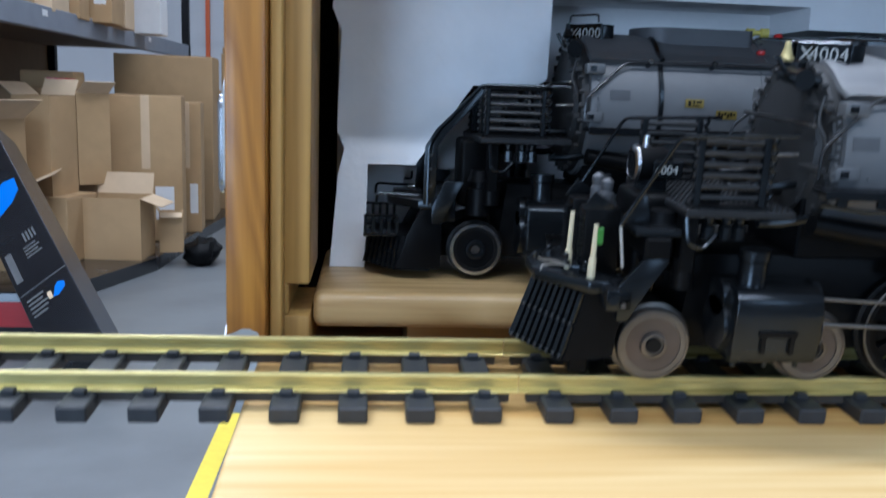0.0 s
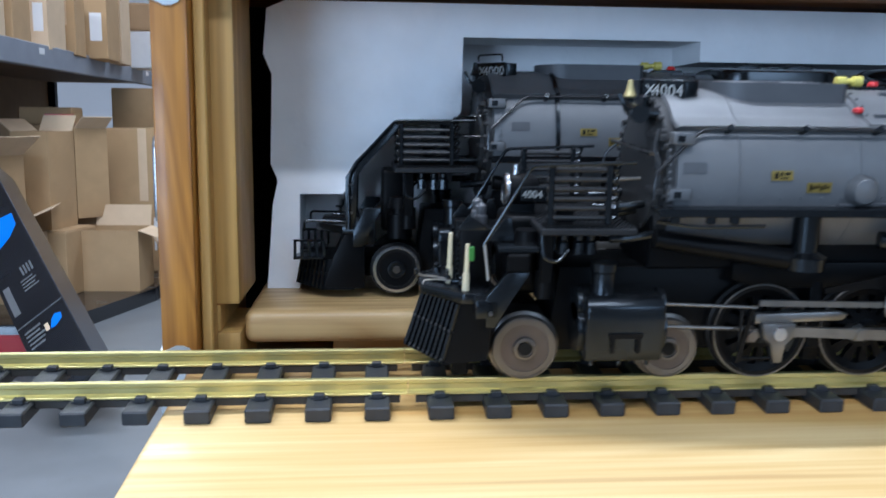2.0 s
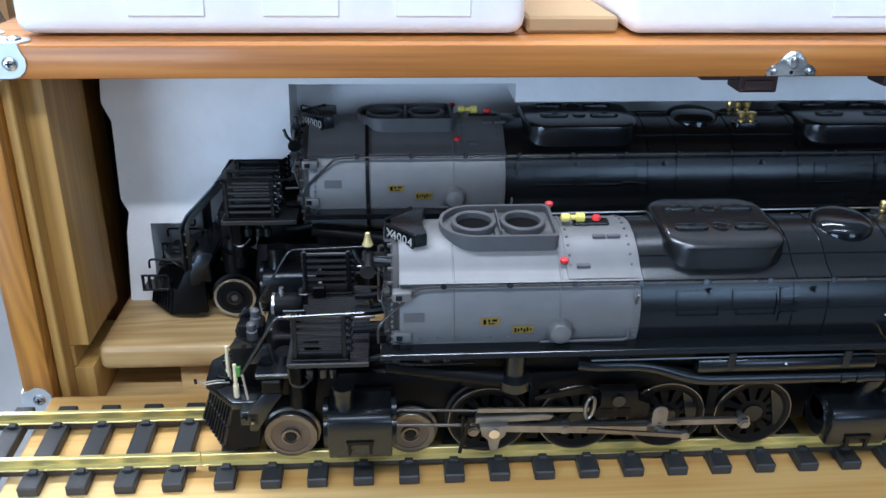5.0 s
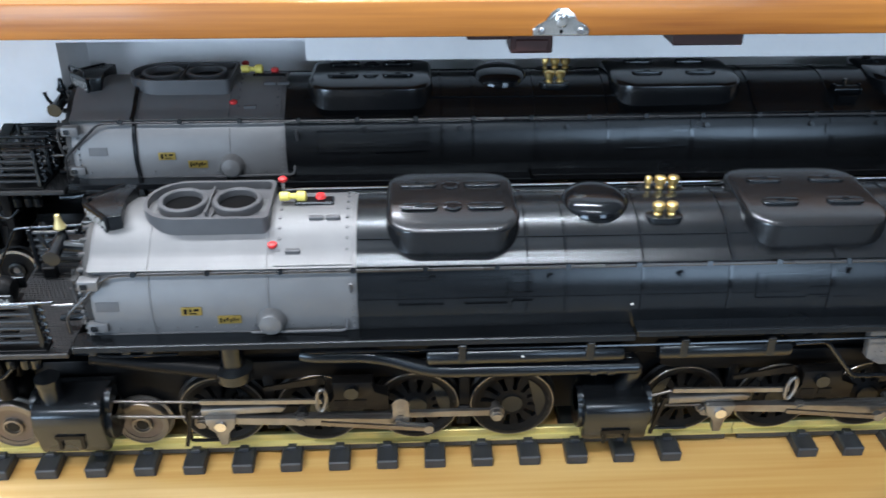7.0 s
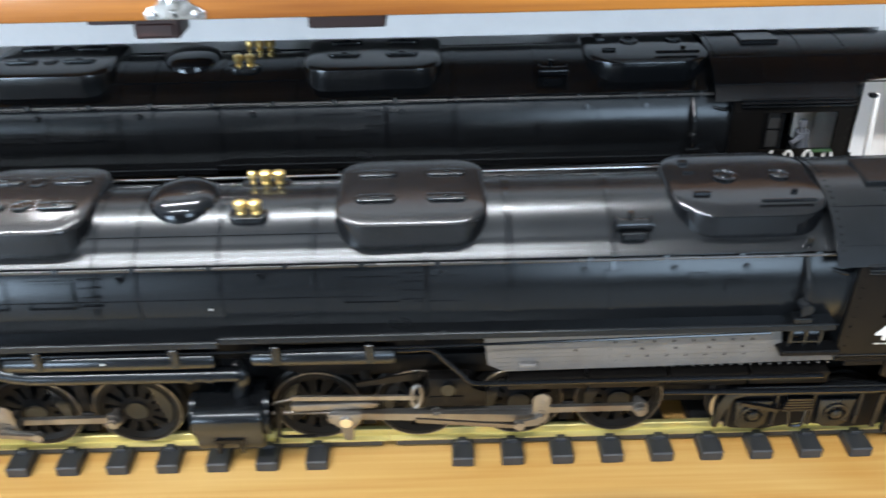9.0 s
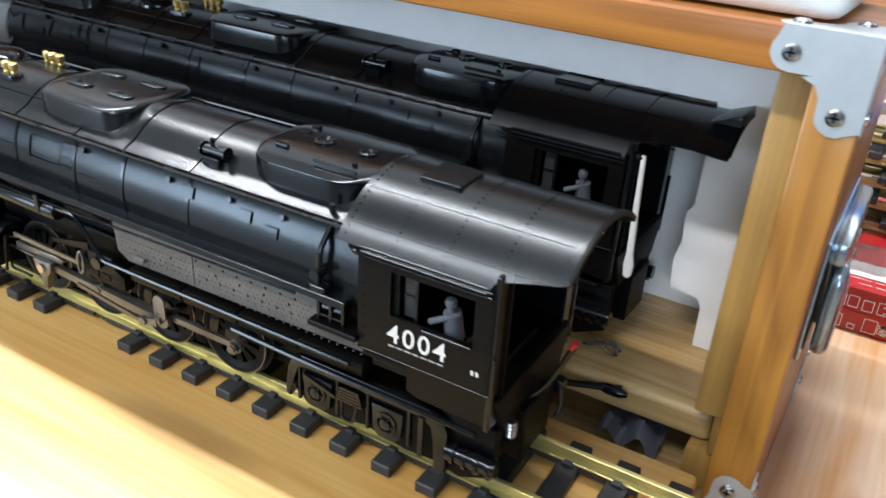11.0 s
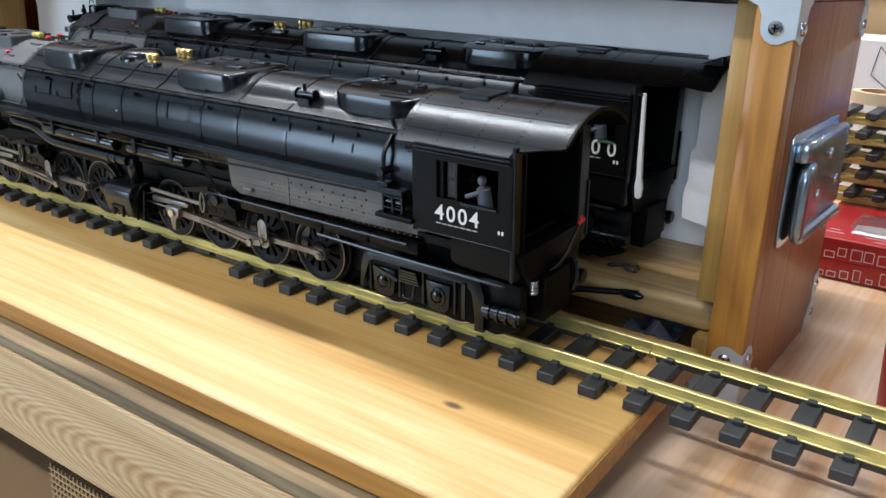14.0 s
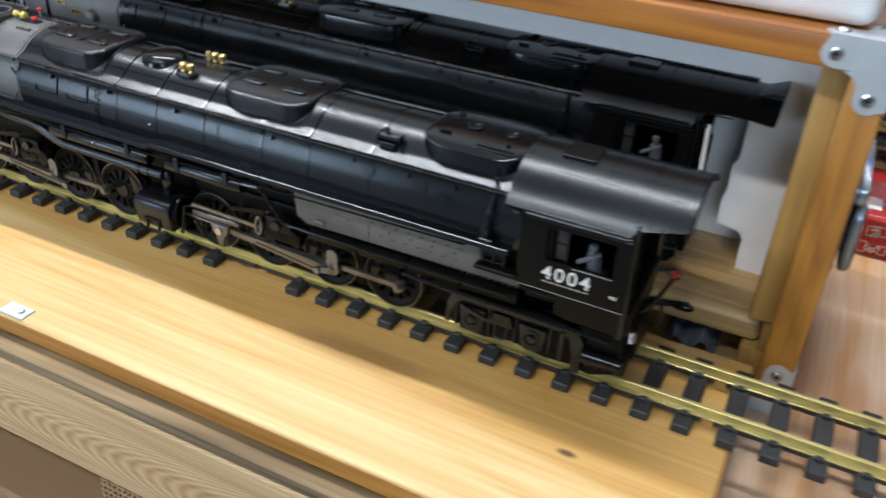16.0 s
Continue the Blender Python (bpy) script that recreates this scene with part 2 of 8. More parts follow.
RED_PLASTIC = material("red_plastic", (0.62, 0.03, 0.03), 0.4, 0, 0.1, 60)
YELLOW_PLASTIC = material("yellow_whistle_paint", (0.72, 0.62, 0.14), 0.4, 0.1, 0.15, 60)
GREEN_DARK = material("dark_green_cushion", (0.03, 0.085, 0.03), 0.6, 0, 0.15, 60)
BELL = material("tarnished_brass_bell", (0.55, 0.45, 0.20), 0.4, 0.4, 0.15, 60)
GREEN_PLASTIC = material("green_wire_sleeve", (0.05, 0.20, 0.03), 0.45, 0, 0.1, 60)
CREAM = material("cream_wire_sleeve", (0.62, 0.55, 0.36), 0.5, 0, 0.1, 60)
COPPER_WIRE = material("grey_wire", (0.42, 0.40, 0.36), 0.4, 0.6, 0.1, 60)
FOAM = material("white_polystyrene_foam", (0.90, 0.905, 0.91), 0.9, 0, 0.05, 40, bump=0.8, bump_scale=170, spec=0.2)
CRATE_WOOD = wood("varnished_crate_wood", srgb("cc8634"), srgb("7e420e"), 0.42, "X", 7, 0.2, contrast=0.9)
CRATE_WOOD_V = wood("varnished_crate_wood_upright", srgb("be8434"), srgb("84521a"), 0.42, "Z", 12, 0.2, warp=2.0, contrast=0.8)
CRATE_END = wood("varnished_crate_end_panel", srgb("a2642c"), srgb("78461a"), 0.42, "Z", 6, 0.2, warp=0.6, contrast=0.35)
PALE_WOOD_V = wood("pale_pine_upright", srgb("c89f58"), srgb("947038"), 0.5, "Z", 5, 0.1, warp=1.2, contrast=0.55)
PALE_WOOD = wood("pale_pine_shelf", srgb("dcbc84"), srgb("a98550"), 0.42, "X", 9, 0.25, warp=1.8, contrast=0.9)
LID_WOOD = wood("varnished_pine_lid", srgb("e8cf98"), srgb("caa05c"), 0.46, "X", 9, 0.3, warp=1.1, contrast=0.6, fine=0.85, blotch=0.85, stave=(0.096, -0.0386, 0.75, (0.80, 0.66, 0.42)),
                marks=(((0.817, -0.094), 0.010, 0.005, 0.85, srgb("3c200c")), ((0.640, -0.072), 0.085, 0.020, 0.45, srgb("6e4418")), ((0.05, -0.13), 0.25, 0.004, 0.4, srgb("b07e48")), ((0.10, -0.105), 0.16, 0.003, 0.4, srgb("a8763e"))))
# edge colour holds the darker varnish and the shade of its face
LID_EDGE = wood("varnished_pine_edge", srgb("c08a42"), srgb("8e5c20"), 0.45, "X", 12, 0.2, contrast=0.8)
APRON_WOOD = wood("raw_fir_apron", srgb("dcc094"), srgb("a67c4a"), 0.6, "X", 22, 0.0, contrast=1.0, arches=True)
EDGING = wood("grey_rough_edging", srgb("a08a68"), srgb("54452f"), 0.75, "X", 10, 0.0)
PLY = wood("weathered_plywood_bench", srgb("e6dccb"), srgb("c6945f"), 0.6, "Y", 5, 0.0, warp=1.7, contrast=0.35, fine=0.45, blotch=1.15,
           marks=(((0.945, -0.080), 0.050, 0.075, 0.7, srgb("564d44")), ((0.985, -0.125), 0.05, 0.03, 0.5, srgb("6a5f52")), ((1.06, 0.30), 0.014, 0.10, 0.5, srgb("b8784a")), ((1.13, 0.02), 0.016, 0.09, 0.5, srgb("b0723e")), ((1.00, 0.12), 0.012, 0.07, 0.45, srgb("b58252")), ((1.055, -0.06), 0.030, 0.045, 0.4, srgb("877a6c"))))
ZINC = material("zinc_plated_steel", (0.60, 0.65, 0.68), 0.40, 0.50, 0.1, 60, rough_vary=0.12)
CHROME = material("bluish_plated_steel", (0.42, 0.51, 0.58), 0.24, 0.9, 0.1, 60, rough_vary=0.1)
NICKEL = material("nickel_latch", (0.70, 0.69, 0.66), 0.22, 1.0, 0.08, 60)
# black back of the crate, standing in for shade in its deep gaps
GAP_SHADE = material("black_gap_shade", (0.006, 0.0055, 0.005), 0.9, 0, 0.2, 60, spec=0.1)
LEATHER = material("dark_brown_leather_tab", (0.035, 0.012, 0.010), 0.5, 0, 0.2, 60, bump=0.2)
CARD = material("brown_corrugated_cardboard", (0.42, 0.275, 0.135), 0.8, 0, 0.10, 12, bump=0.1, bump_scale=60, spot=(0.32, 0.205, 0.10), spot_amount=0.5, spot_scale=3)
CARD_PALE = material("pale_inner_cardboard", (0.60, 0.45, 0.29), 0.85, 0, 0.08, 12, bump=0.1, bump_scale=60)
CARD_DARK = material("old_dark_cardboard", (0.29, 0.185, 0.095), 0.85, 0, 0.10, 12, bump=0.1, bump_scale=60)
CONCRETE = material("polished_grey_concrete", (0.165, 0.175, 0.18), 0.45, 0, 0.10, 5, bump=0.08, bump_scale=60, spot=(0.115, 0.12, 0.125), spot_amount=0.6, spot_scale=2)
WALL = material("white_painted_warehouse_wall", (0.62, 0.63, 0.65), 0.8, 0, 0.05, 3, bump=0.1, bump_scale=20)
# unseen south wall, darkened so that the boiler flank reflects little light
WALL_DARKENED = material("darkened_unseen_wall", (0.08, 0.085, 0.09), 0.8, 0, 0.05, 3, bump=0.1, bump_scale=20)
CEILING = material("white_ceiling_panel", (0.78, 0.79, 0.80), 0.8, 0, 0.04, 3)
ORANGE = material("orange_strap", (0.65, 0.12, 0.03), 0.6, 0, 0.1, 3)
RACK_STEEL = material("grey_rack_steel", (0.24, 0.26, 0.30), 0.5, 0.2, 0.12, 10)
RED_CARD = material("glossy_red_box_card", (0.40, 0.014, 0.018), 0.35, 0, 0.10, 20, coat=0.3)
CUP_RED = material("red_powder_coat", (0.33, 0.012, 0.020), 0.38, 0.0, 0.08, 60, bump=0.08, bump_scale=600)
WHITE_CARD = material("white_printed_card", (0.72, 0.72, 0.72), 0.6, 0, 0.04, 20)
BLUE_PLASTIC = material("blue_plastic", (0.015, 0.16, 0.62), 0.4, 0, 0.1, 20)
BLACK_CARD = material("glossy_black_display_card", (0.012, 0.013, 0.016), 0.25, 0, 0.2, 20, coat=0.4)
TAPE_YELLOW = material("yellow_tape", (0.75, 0.60, 0.06), 0.5, 0, 0.08, 40)
GREY_CLOTH = material("grey_cloth", (0.32, 0.35, 0.44), 0.9, 0, 0.2, 40, bump=0.3)
FIGURE = material("painted_figure", (0.10, 0.11, 0.13), 0.6, 0, 0.2, 300)

CLEAR = bpy.data.materials.new("clear_plastic_film")
CLEAR.use_nodes = True
_b = CLEAR.node_tree.nodes["Principled BSDF"]
_b.inputs["Transmission Weight"].default_value, _b.inputs["Roughness"].default_value, _b.inputs["IOR"].default_value = 0.95, 0.12, 1.2

# ---- mesh helpers ----
def link(name, bm, mat, parent=None, label="", smooth=30):
    me = bpy.data.meshes.new(name)
    bmesh.ops.recalc_face_normals(bm, faces=bm.faces)
    bm.to_mesh(me)
    bm.free()
    me.materials.append(mat)
    if smooth:
        me.shade_smooth()
        me.set_sharp_from_angle(angle=radians(smooth))
    ob = new(name, me)
    if parent:
        ob.parent = parent
    if label:
        ob["label"] = label
    return ob


def part(name, bm, mat, parent, label="", smooth=30):
    return link(name, bm, mat, parent, label, smooth)


def group_of(name, label, category, group="", kind=""):
    return tagged(new(name), label, category, group, kind)


def B():
    return bmesh.new()


def bx(bm, x0, x1, y0, y1, z0, z1, bev=0.0, seg=1):
    """A block, its edges rounded by bev."""
    r = bmesh.ops.create_cube(bm, size=1.0)
    vs = r["verts"]
    for v in vs:
        v.co = Vector((x0 + (v.co.x + 0.5) * (x1 - x0), y0 + (v.co.y + 0.5) * (y1 - y0), z0 + (v.co.z + 0.5) * (z1 - z0)))
    if bev:
        es = {e for v in vs for e in v.link_edges}
        bmesh.ops.bevel(bm, geom=list(es), offset=bev, segments=seg, affect="EDGES", profile=0.5)
    return bm


def ring(bm, c, u, v, r, n):
    return [bm.verts.new(Vector(c) + u * (r * math.cos(2 * math.pi * i / n)) + v * (r * math.sin(2 * math.pi * i / n))) for i in range(n)]


def frame_of(d):
    d = Vector(d).normalized()
    a = Vector((0, 0, 1)) if abs(d.z) < 0.9 else Vector((1, 0, 0))
    u = d.cross(a).normalized()
    return u, d.cross(u).normalized()


def cyl(bm, p0, p1, r, r2=None, n=14, caps=True):
    """A round bar or cone between two points."""
    u, v = frame_of(Vector(p1) - Vector(p0))
    a, b = ring(bm, p0, u, v, r, n), ring(bm, p1, u, v, r if r2 is None else r2, n)
    for i in range(n):
        bm.faces.new((a[i], a[(i + 1) % n], b[(i + 1) % n], b[i]))
    if caps:
        bm.faces.new(a[::-1]), bm.faces.new(b)
    return bm


def tube(bm, pts, r, n=8):
    """A bent pipe or wire along points."""
    pts = [Vector(p) for p in pts]
    rings = []
    u = None
    for i, p in enumerate(pts):
        d = (pts[min(i + 1, len(pts) - 1)] - pts[max(i - 1, 0)]).normalized()
        if u is None:
            u, v = frame_of(d)
        else:
            u = (u - d * u.dot(d)).normalized()
            v = d.cross(u)
        rings.append(ring(bm, p, u, v, r, n))
    for a, b in zip(rings, rings[1:]):
        for i in range(n):
            bm.faces.new((a[i], a[(i + 1) % n], b[(i + 1) % n], b[i]))
    bm.faces.new(rings[0][::-1]), bm.faces.new(rings[-1])
    return bm


def bend(pts, r=0.006, k=4):
    """Rounds the corners of a polyline."""
    pts = [Vector(p) for p in pts]
    out = [pts[0]]
    for a, b, c in zip(pts, pts[1:], pts[2:]):
        d0, d1 = (a - b), (c - b)
        q0, q1 = b + d0.normalized() * min(r, d0.length * 0.45), b + d1.normalized() * min(r, d1.length * 0.45)
        out += [q0.lerp(b, t).lerp(b.lerp(q1, t), t) for t in [j / k for j in range(k + 1)]]
    return out + [pts[-1]]


def lathe(bm, profile, c, axis="Z", n=24, closed=False):
    """Turns a profile of (radius, height) round an axis through c."""
    ax = {"X": Vector((1, 0, 0)), "Y": Vector((0, 1, 0)), "Z": Vector((0, 0, 1))}[axis]
    u, v = frame_of(ax)
    rows = [ring(bm, Vector(c) + ax * h, u, v, max(r, 1e-5), n) for r, h in profile]
    pairs = list(zip(rows, rows[1:])) + ([(rows[-1], rows[0])] if closed else [])
    for a, b in pairs:
        for i in range(n):
            bm.faces.new((a[i], a[(i + 1) % n], b[(i + 1) % n], b[i]))
    if not closed:
        bm.faces.new(rows[0][::-1]), bm.faces.new(rows[-1])
    return bm


def prism(bm, poly, axis, a, b, bev=0.0):
    """Extrudes a flat outline along an axis. The outline's pairs are the two other axes in x, y, z order."""
    def at(p, h):
        return {"X": (h, p[0], p[1]), "Y": (p[0], h, p[1]), "Z": (p[0], p[1], h)}[axis]
    lo, hi = [bm.verts.new(at(p, a)) for p in poly], [bm.verts.new(at(p, b)) for p in poly]
    k = len(poly)
    fs = [bm.faces.new(lo[::-1]), bm.faces.new(hi)]
    for i in range(k):
        fs.append(bm.faces.new((lo[i], lo[(i + 1) % k], hi[(i + 1) % k], hi[i])))
    if bev:
        es = {e for f in fs for e in f.edges}
        bmesh.ops.bevel(bm, geom=list(es), offset=bev, segments=2, affect="EDGES", profile=0.5)
    return bm


def rounded(x0, x1, y0, y1, r, k=5):
    """The outline of a rectangle with round corners."""
    out = []
    for cx, cy, a in ((x1 - r, y1 - r, 0), (x0 + r, y1 - r, 90), (x0 + r, y0 + r, 180), (x1 - r, y0 + r, 270)):
        out += [(cx + r * math.cos(radians(a + 90 * j / k)), cy + r * math.sin(radians(a + 90 * j / k))) for j in range(k + 1)]
    return out


def words(name, text, size, mat, parent, m, depth=0.0004, bold=0.0):
    """Raised lettering as a mesh, its left foot at the pose m."""
    cu = bpy.data.curves.new(name, "FONT")
    cu.body, cu.size, cu.extrude, cu.offset = text, size, depth, bold
    tmp = bpy.data.objects.new(name, cu)
    scene.collection.objects.link(tmp)
    dg = bpy.context.evaluated_depsgraph_get()
    me = bpy.data.meshes.new_from_object(tmp.evaluated_get(dg))
    bpy.data.objects.remove(tmp)
    me.materials.clear()
    me.materials.append(mat)
    ob = new(name, me)
    ob.parent = parent
    ob.matrix_basis = m
    return ob

# ---- the hall ----
FLOOR_Z = -0.86
BENCH_Z = -0.035
TRACK_Y = -0.004
# the board slopes down towards the bench's front edge, and the track and engine with it
TILT = pose(0, -0.046, 0) @ pose(0, 0, 0, 4.0) @ pose(0, 0.046, 0)


def slab(name, x0, x1, y0, y1, z0, z1, mat, label, category):
    return tagged(link(name, bx(B(), x0, x1, y0, y1, z0, z1), mat), label, category, kind="structure")


slab("floor", -9, 9, -6, 10, FLOOR_Z - 0.1, FLOOR_Z, CONCRETE, "smooth grey concrete warehouse floor with faint stains", "floor")
slab("floor_marking", -0.522, -0.468, 0.3, 5.5, FLOOR_Z + 0.0002, FLOOR_Z + 0.0012, TAPE_YELLOW, "yellow marking tape on the concrete floor", "floor marking")
slab("ceiling", -9, 9, -6, 10, 3.2, 3.3, CEILING, "plain pale warehouse ceiling high overhead", "ceiling")
slab("wall_north", -9, 9, 9.9, 10.0, FLOOR_Z, 3.2, WALL, "pale painted block wall at the back of the warehouse", "wall")
south_blocks = ((-9, -6.15, FLOOR_Z, 3.2), (-6.15, -2.65, 1.6, 3.2), (-2.65, 1.5, FLOOR_Z, 3.2), (1.5, 3.6, FLOOR_Z, 0.45), (1.5, 3.6, 2.85, 3.2), (3.6, 9, FLOOR_Z, 3.2))
bm = B()
for x0, x1, z0, z1 in south_blocks:
    bx(bm, x0, x1, -6.0, -5.9, z0, z1)
tagged(link("wall_south", bm, WALL_DARKENED), "darkened warehouse wall out of view with two added openings for light", "wall", kind="structure")
slab("wall_west", -9.0, -8.9, -5.9, 9.9, FLOOR_Z, 3.2, WALL, "plain painted warehouse wall", "wall")
slab("wall_east", 8.9, 9.0, -5.9, 9.9, FLOOR_Z, 3.2, WALL, "plain painted warehouse wall", "wall")

# ---- the bench ----
bench = group_of("workbench", "plywood workbench with a raw fir front rail", "workbench")
part("bench_top", bx(B(), -0.15, 2.2, -0.1600, 1.25, BENCH_Z - 0.018, BENCH_Z, 0.002), PLY, bench, "weathered plywood top with dark stains")
part("top_edging", bx(B(), -0.15, 2.2, -0.1960, -0.1730, -0.0415, -0.0295, 0.0015), EDGING, bench, "grey rough-sawn edging strip")
part("front_rail", bx(B(), -0.15, 2.2, -0.1965, -0.1840, -0.122, -0.0420, 0.002), APRON_WOOD, bench, "raw fir rail with cathedral grain")
# black bar fills the gap behind the edging in place of its shade
part("gap_shade_bar", bx(B(), -0.15, 2.2, -0.1835, -0.1000, -0.0800, BENCH_Z - 0.0182), BLACK_MATT, bench, "black bar added under the top for the gap's shade")
for lx in (-0.14, 2.1):
    for ly in (0.02, 1.15):
        part("leg", bx(B(), lx, lx + 0.06, ly, ly + 0.06, FLOOR_Z, BENCH_Z - 0.018, 0.003), APRON_WOOD, bench)

# ---- the crate ----
CX0, CX1, CY0, CY1, CZ0, CZ1, CT = -0.164, 0.934, 0.062, 0.276, BENCH_Z, 0.266, 0.022
crate = group_of("storage_crate", "varnished orange wooden transport crate with zinc corners, open at the front", "crate")
part("top_panel", bx(B(), CX0, CX1, CY0, CY1, CZ1 - CT, CZ1, 0.002, 2), CRATE_WOOD, crate)
part("end_panel", bx(B(), CX0, CX0 + CT, CY0, CY1, CZ0, CZ1 - CT, 0.002, 2), CRATE_WOOD_V, crate)
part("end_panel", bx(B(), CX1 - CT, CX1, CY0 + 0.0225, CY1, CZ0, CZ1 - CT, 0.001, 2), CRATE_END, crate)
part("front_stile", bx(B(), 0.9085, CX1 + 0.0002, CY0, CY0 + 0.022, CZ0, CZ1 - CT, 0.0015, 2), CRATE_WOOD_V, crate)
part("bottom_panel", bx(B(), CX0 + CT, CX1 - CT, CY0 + 0.03, CY1, CZ0, CZ0 + 0.012), PALE_WOOD, crate)
part("back_panel", bx(B(), CX0 + CT, CX1 - CT, CY1 - 0.008, CY1, CZ0 + 0.012, CZ1 - CT), GAP_SHADE, crate, "back panel coloured black for the deep gap's shade")
for s, x, py, foot in ((1, CX0 + CT, 0.088, 0.014), (-1, CX1 - CT, 0.0845, 0.0035)):
    a, b = sorted((x + s * 0.001, x + s * 0.0225))
    part("inner_post", bx(B(), a, b, py, 0.165, 0.033, CZ1 - CT, 0.0015, 2), PALE_WOOD_V, crate, "pale pine post")
    a2, b2 = sorted((x + s * 0.001, x + s * 0.0100))
    part("post_foot", bx(B(), a2, b2, 0.088, 0.165, foot + 0.0005, 0.0325, 0.001), PALE_WOOD_V, crate)
    part("foot_block", bx(B(), a, b, 0.088, 0.165, CZ0 + 0.012, foot, 0.0015, 2), PALE_WOOD_V, crate)
part("filler_strip", bx(B(), CX0 + CT + 0.001, CX0 + CT + 0.008, 0.072, 0.088, CZ0, CZ1 - CT, 0.001), PALE_WOOD_V, crate)
shelf_x0, shelf_x1 = CX0 + CT + 0.0236, 0.9015
part("shelf", bx(B(), shelf_x0, shelf_x1, 0.097, 0.252, 0.004, 0.0262, 0.006, 4), PALE_WOOD, crate, "pale pine shelf with a rounded front edge")
for x in (-0.06, 0.30, 0.62):
    part("shelf_batten", bx(B(), x, x + 0.12, 0.11, 0.24, CZ0 + 0.012, 0.004), PALE_WOOD, crate)

# ---- the foam nest inside the crate ----
foam = group_of("foam_insert", "white moulded polystyrene nest with a locomotive-shaped hollow", "foam packing")
part("back_sheet", bx(B(), -0.11, 0.89, 0.236, 0.2535, 0.0265, 0.242), FOAM, foam)
edge = [(-0.112, 0.0265), (-0.088, 0.0265), (-0.087, 0.098), (-0.055, 0.098), (-0.017, 0.153), (0.026, 0.153), (0.033, 0.159), (0.034, 0.214),
        (0.214, 0.214), (0.214, 0.199), (0.845, 0.199), (0.845, 0.128), (0.8405, 0.122), (0.842, 0.10), (0.839, 0.088), (0.8405, 0.066), (0.8600, 0.063), (0.8640, 0.058), (0.8650, 0.0270), (0.8885, 0.0268), (0.8885, 0.10), (0.890, 0.15), (0.888, 0.238),
        (-0.095, 0.238), (-0.109, 0.232), (-0.112, 0.20), (-0.106, 0.185), (-0.108, 0.12), (-0.103, 0.108), (-0.107, 0.09)]
part("front_block", prism(B(), edge, "Y", 0.175, 0.236), FOAM, foam)

# ---- the drop-down lid that serves as a stand ----
lid = group_of("crate_lid", "varnished pine crate lid lying flat as a display board", "board")
lid.matrix_basis = TILT
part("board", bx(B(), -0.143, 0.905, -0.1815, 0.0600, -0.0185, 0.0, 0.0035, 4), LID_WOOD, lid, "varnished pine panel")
part("front_edge", bx(B(), -0.1400, 0.9015, -0.1822, -0.1816, -0.0172, -0.0026), LID_EDGE, lid, "varnished front edge, darkened also for its shaded face")
part("end_edge", bx(B(), 0.9051, 0.9057, -0.1780, 0.0565, -0.0172, -0.0026), LID_EDGE, lid, "darker varnished end grain")
part("hinge_leaf", bx(B(), 0.350, 0.376, -0.1805, -0.1665, -0.0004, 0.0012, 0.0004), ZINC, lid, "zinc catch plate")
part("catch_stud", lathe(B(), [(0.003, 0.0012), (0.0026, 0.0030), (0.0006, 0.0036)], (0.368, -0.1735, 0), "Z", 12), ZINC, lid)


# ---- the track ----
RAIL_Z = 0.0165
RAIL_N, RAIL_F = TRACK_Y - 0.0235, TRACK_Y + 0.0235


def tie_mesh():
    bm = B()
    bx(bm, -0.0066, 0.0066, -0.042, 0.042, 0.0, 0.0075, 0.0008)
    for ry in (-0.0235, 0.0235):
        for s in (-1, 1):
            y0, y1 = sorted((ry + s * 0.0032, ry + s * 0.0072))
            bx(bm, -0.0028, 0.0028, y0, y1, 0.0075, 0.0105, 0.0004)
        bx(bm, -0.0045, 0.0045, ry - 0.006, ry + 0.006, 0.0075, 0.0084)
    me = bpy.data.meshes.new("tie")
    bm.to_mesh(me)
    bm.free()
    me.materials.append(TIE)
    return me


TIE_ME = tie_mesh()
RAIL_PROFILE = [(-0.0036, 0.0083), (0.0036, 0.0083), (0.0036, 0.0092), (0.0008, 0.0104), (0.0008, 0.0132), (0.0017, 0.0142), (0.0017, 0.0161),
                (0.0013, 0.0165), (-0.0013, 0.0165), (-0.0017, 0.0161), (-0.0017, 0.0142), (-0.0008, 0.0132), (-0.0008, 0.0104), (-0.0036, 0.0092)]


def track(x0, x1, centres, label):
    t = group_of("track_section", label, "model track", "large-scale brass track")
    t.matrix_basis = TILT
    for ry in (RAIL_N, RAIL_F):
        part("rail", prism(B(), [(y + ry, z) for y, z in RAIL_PROFILE], "X", x0, x1), BRASS_RAIL, t, "yellow brass rail")
        bm = B()
        bx(bm, x0 + 0.004, x1 - 0.004, ry - 0.0025, ry + 0.0025, 0.0035, 0.0075)
        part("tie_strip", bm, RAIL_DARK, t, "black plastic web joining the ties")
    for c in centres:
        o = new("tie", TIE_ME)
        o.parent = t
        o.location = (c, TRACK_Y, 0.0)
    return t


track(-0.44, -0.0150, [-0.0310 - 0.0302 * k for k in range(14)], "short brass-railed model track with black ties off the board's end")
track(-0.0145, 0.4945, [0.0020 + 0.02995 * k for k in range(16)], "brass-railed model track with black ties on the pine board")
track(0.4950, 0.8850, [0.5395 + 0.0300 * k for k in range(12)], "brass-railed model track with black ties under the cab")
track(0.8855, 1.40, [0.9005 + 0.0301 * k for k in range(17)], "brass-railed model track with black ties reaching past the board")

# ---- the locomotives ----
AX_Z, AX_R = 0.1245, 0.0445
DRV_R, DRV_Z = 0.0260, RAIL_Z + 0.0262
FRONT_AXLES = [0.173 + 0.0587 * k for k in range(4)]
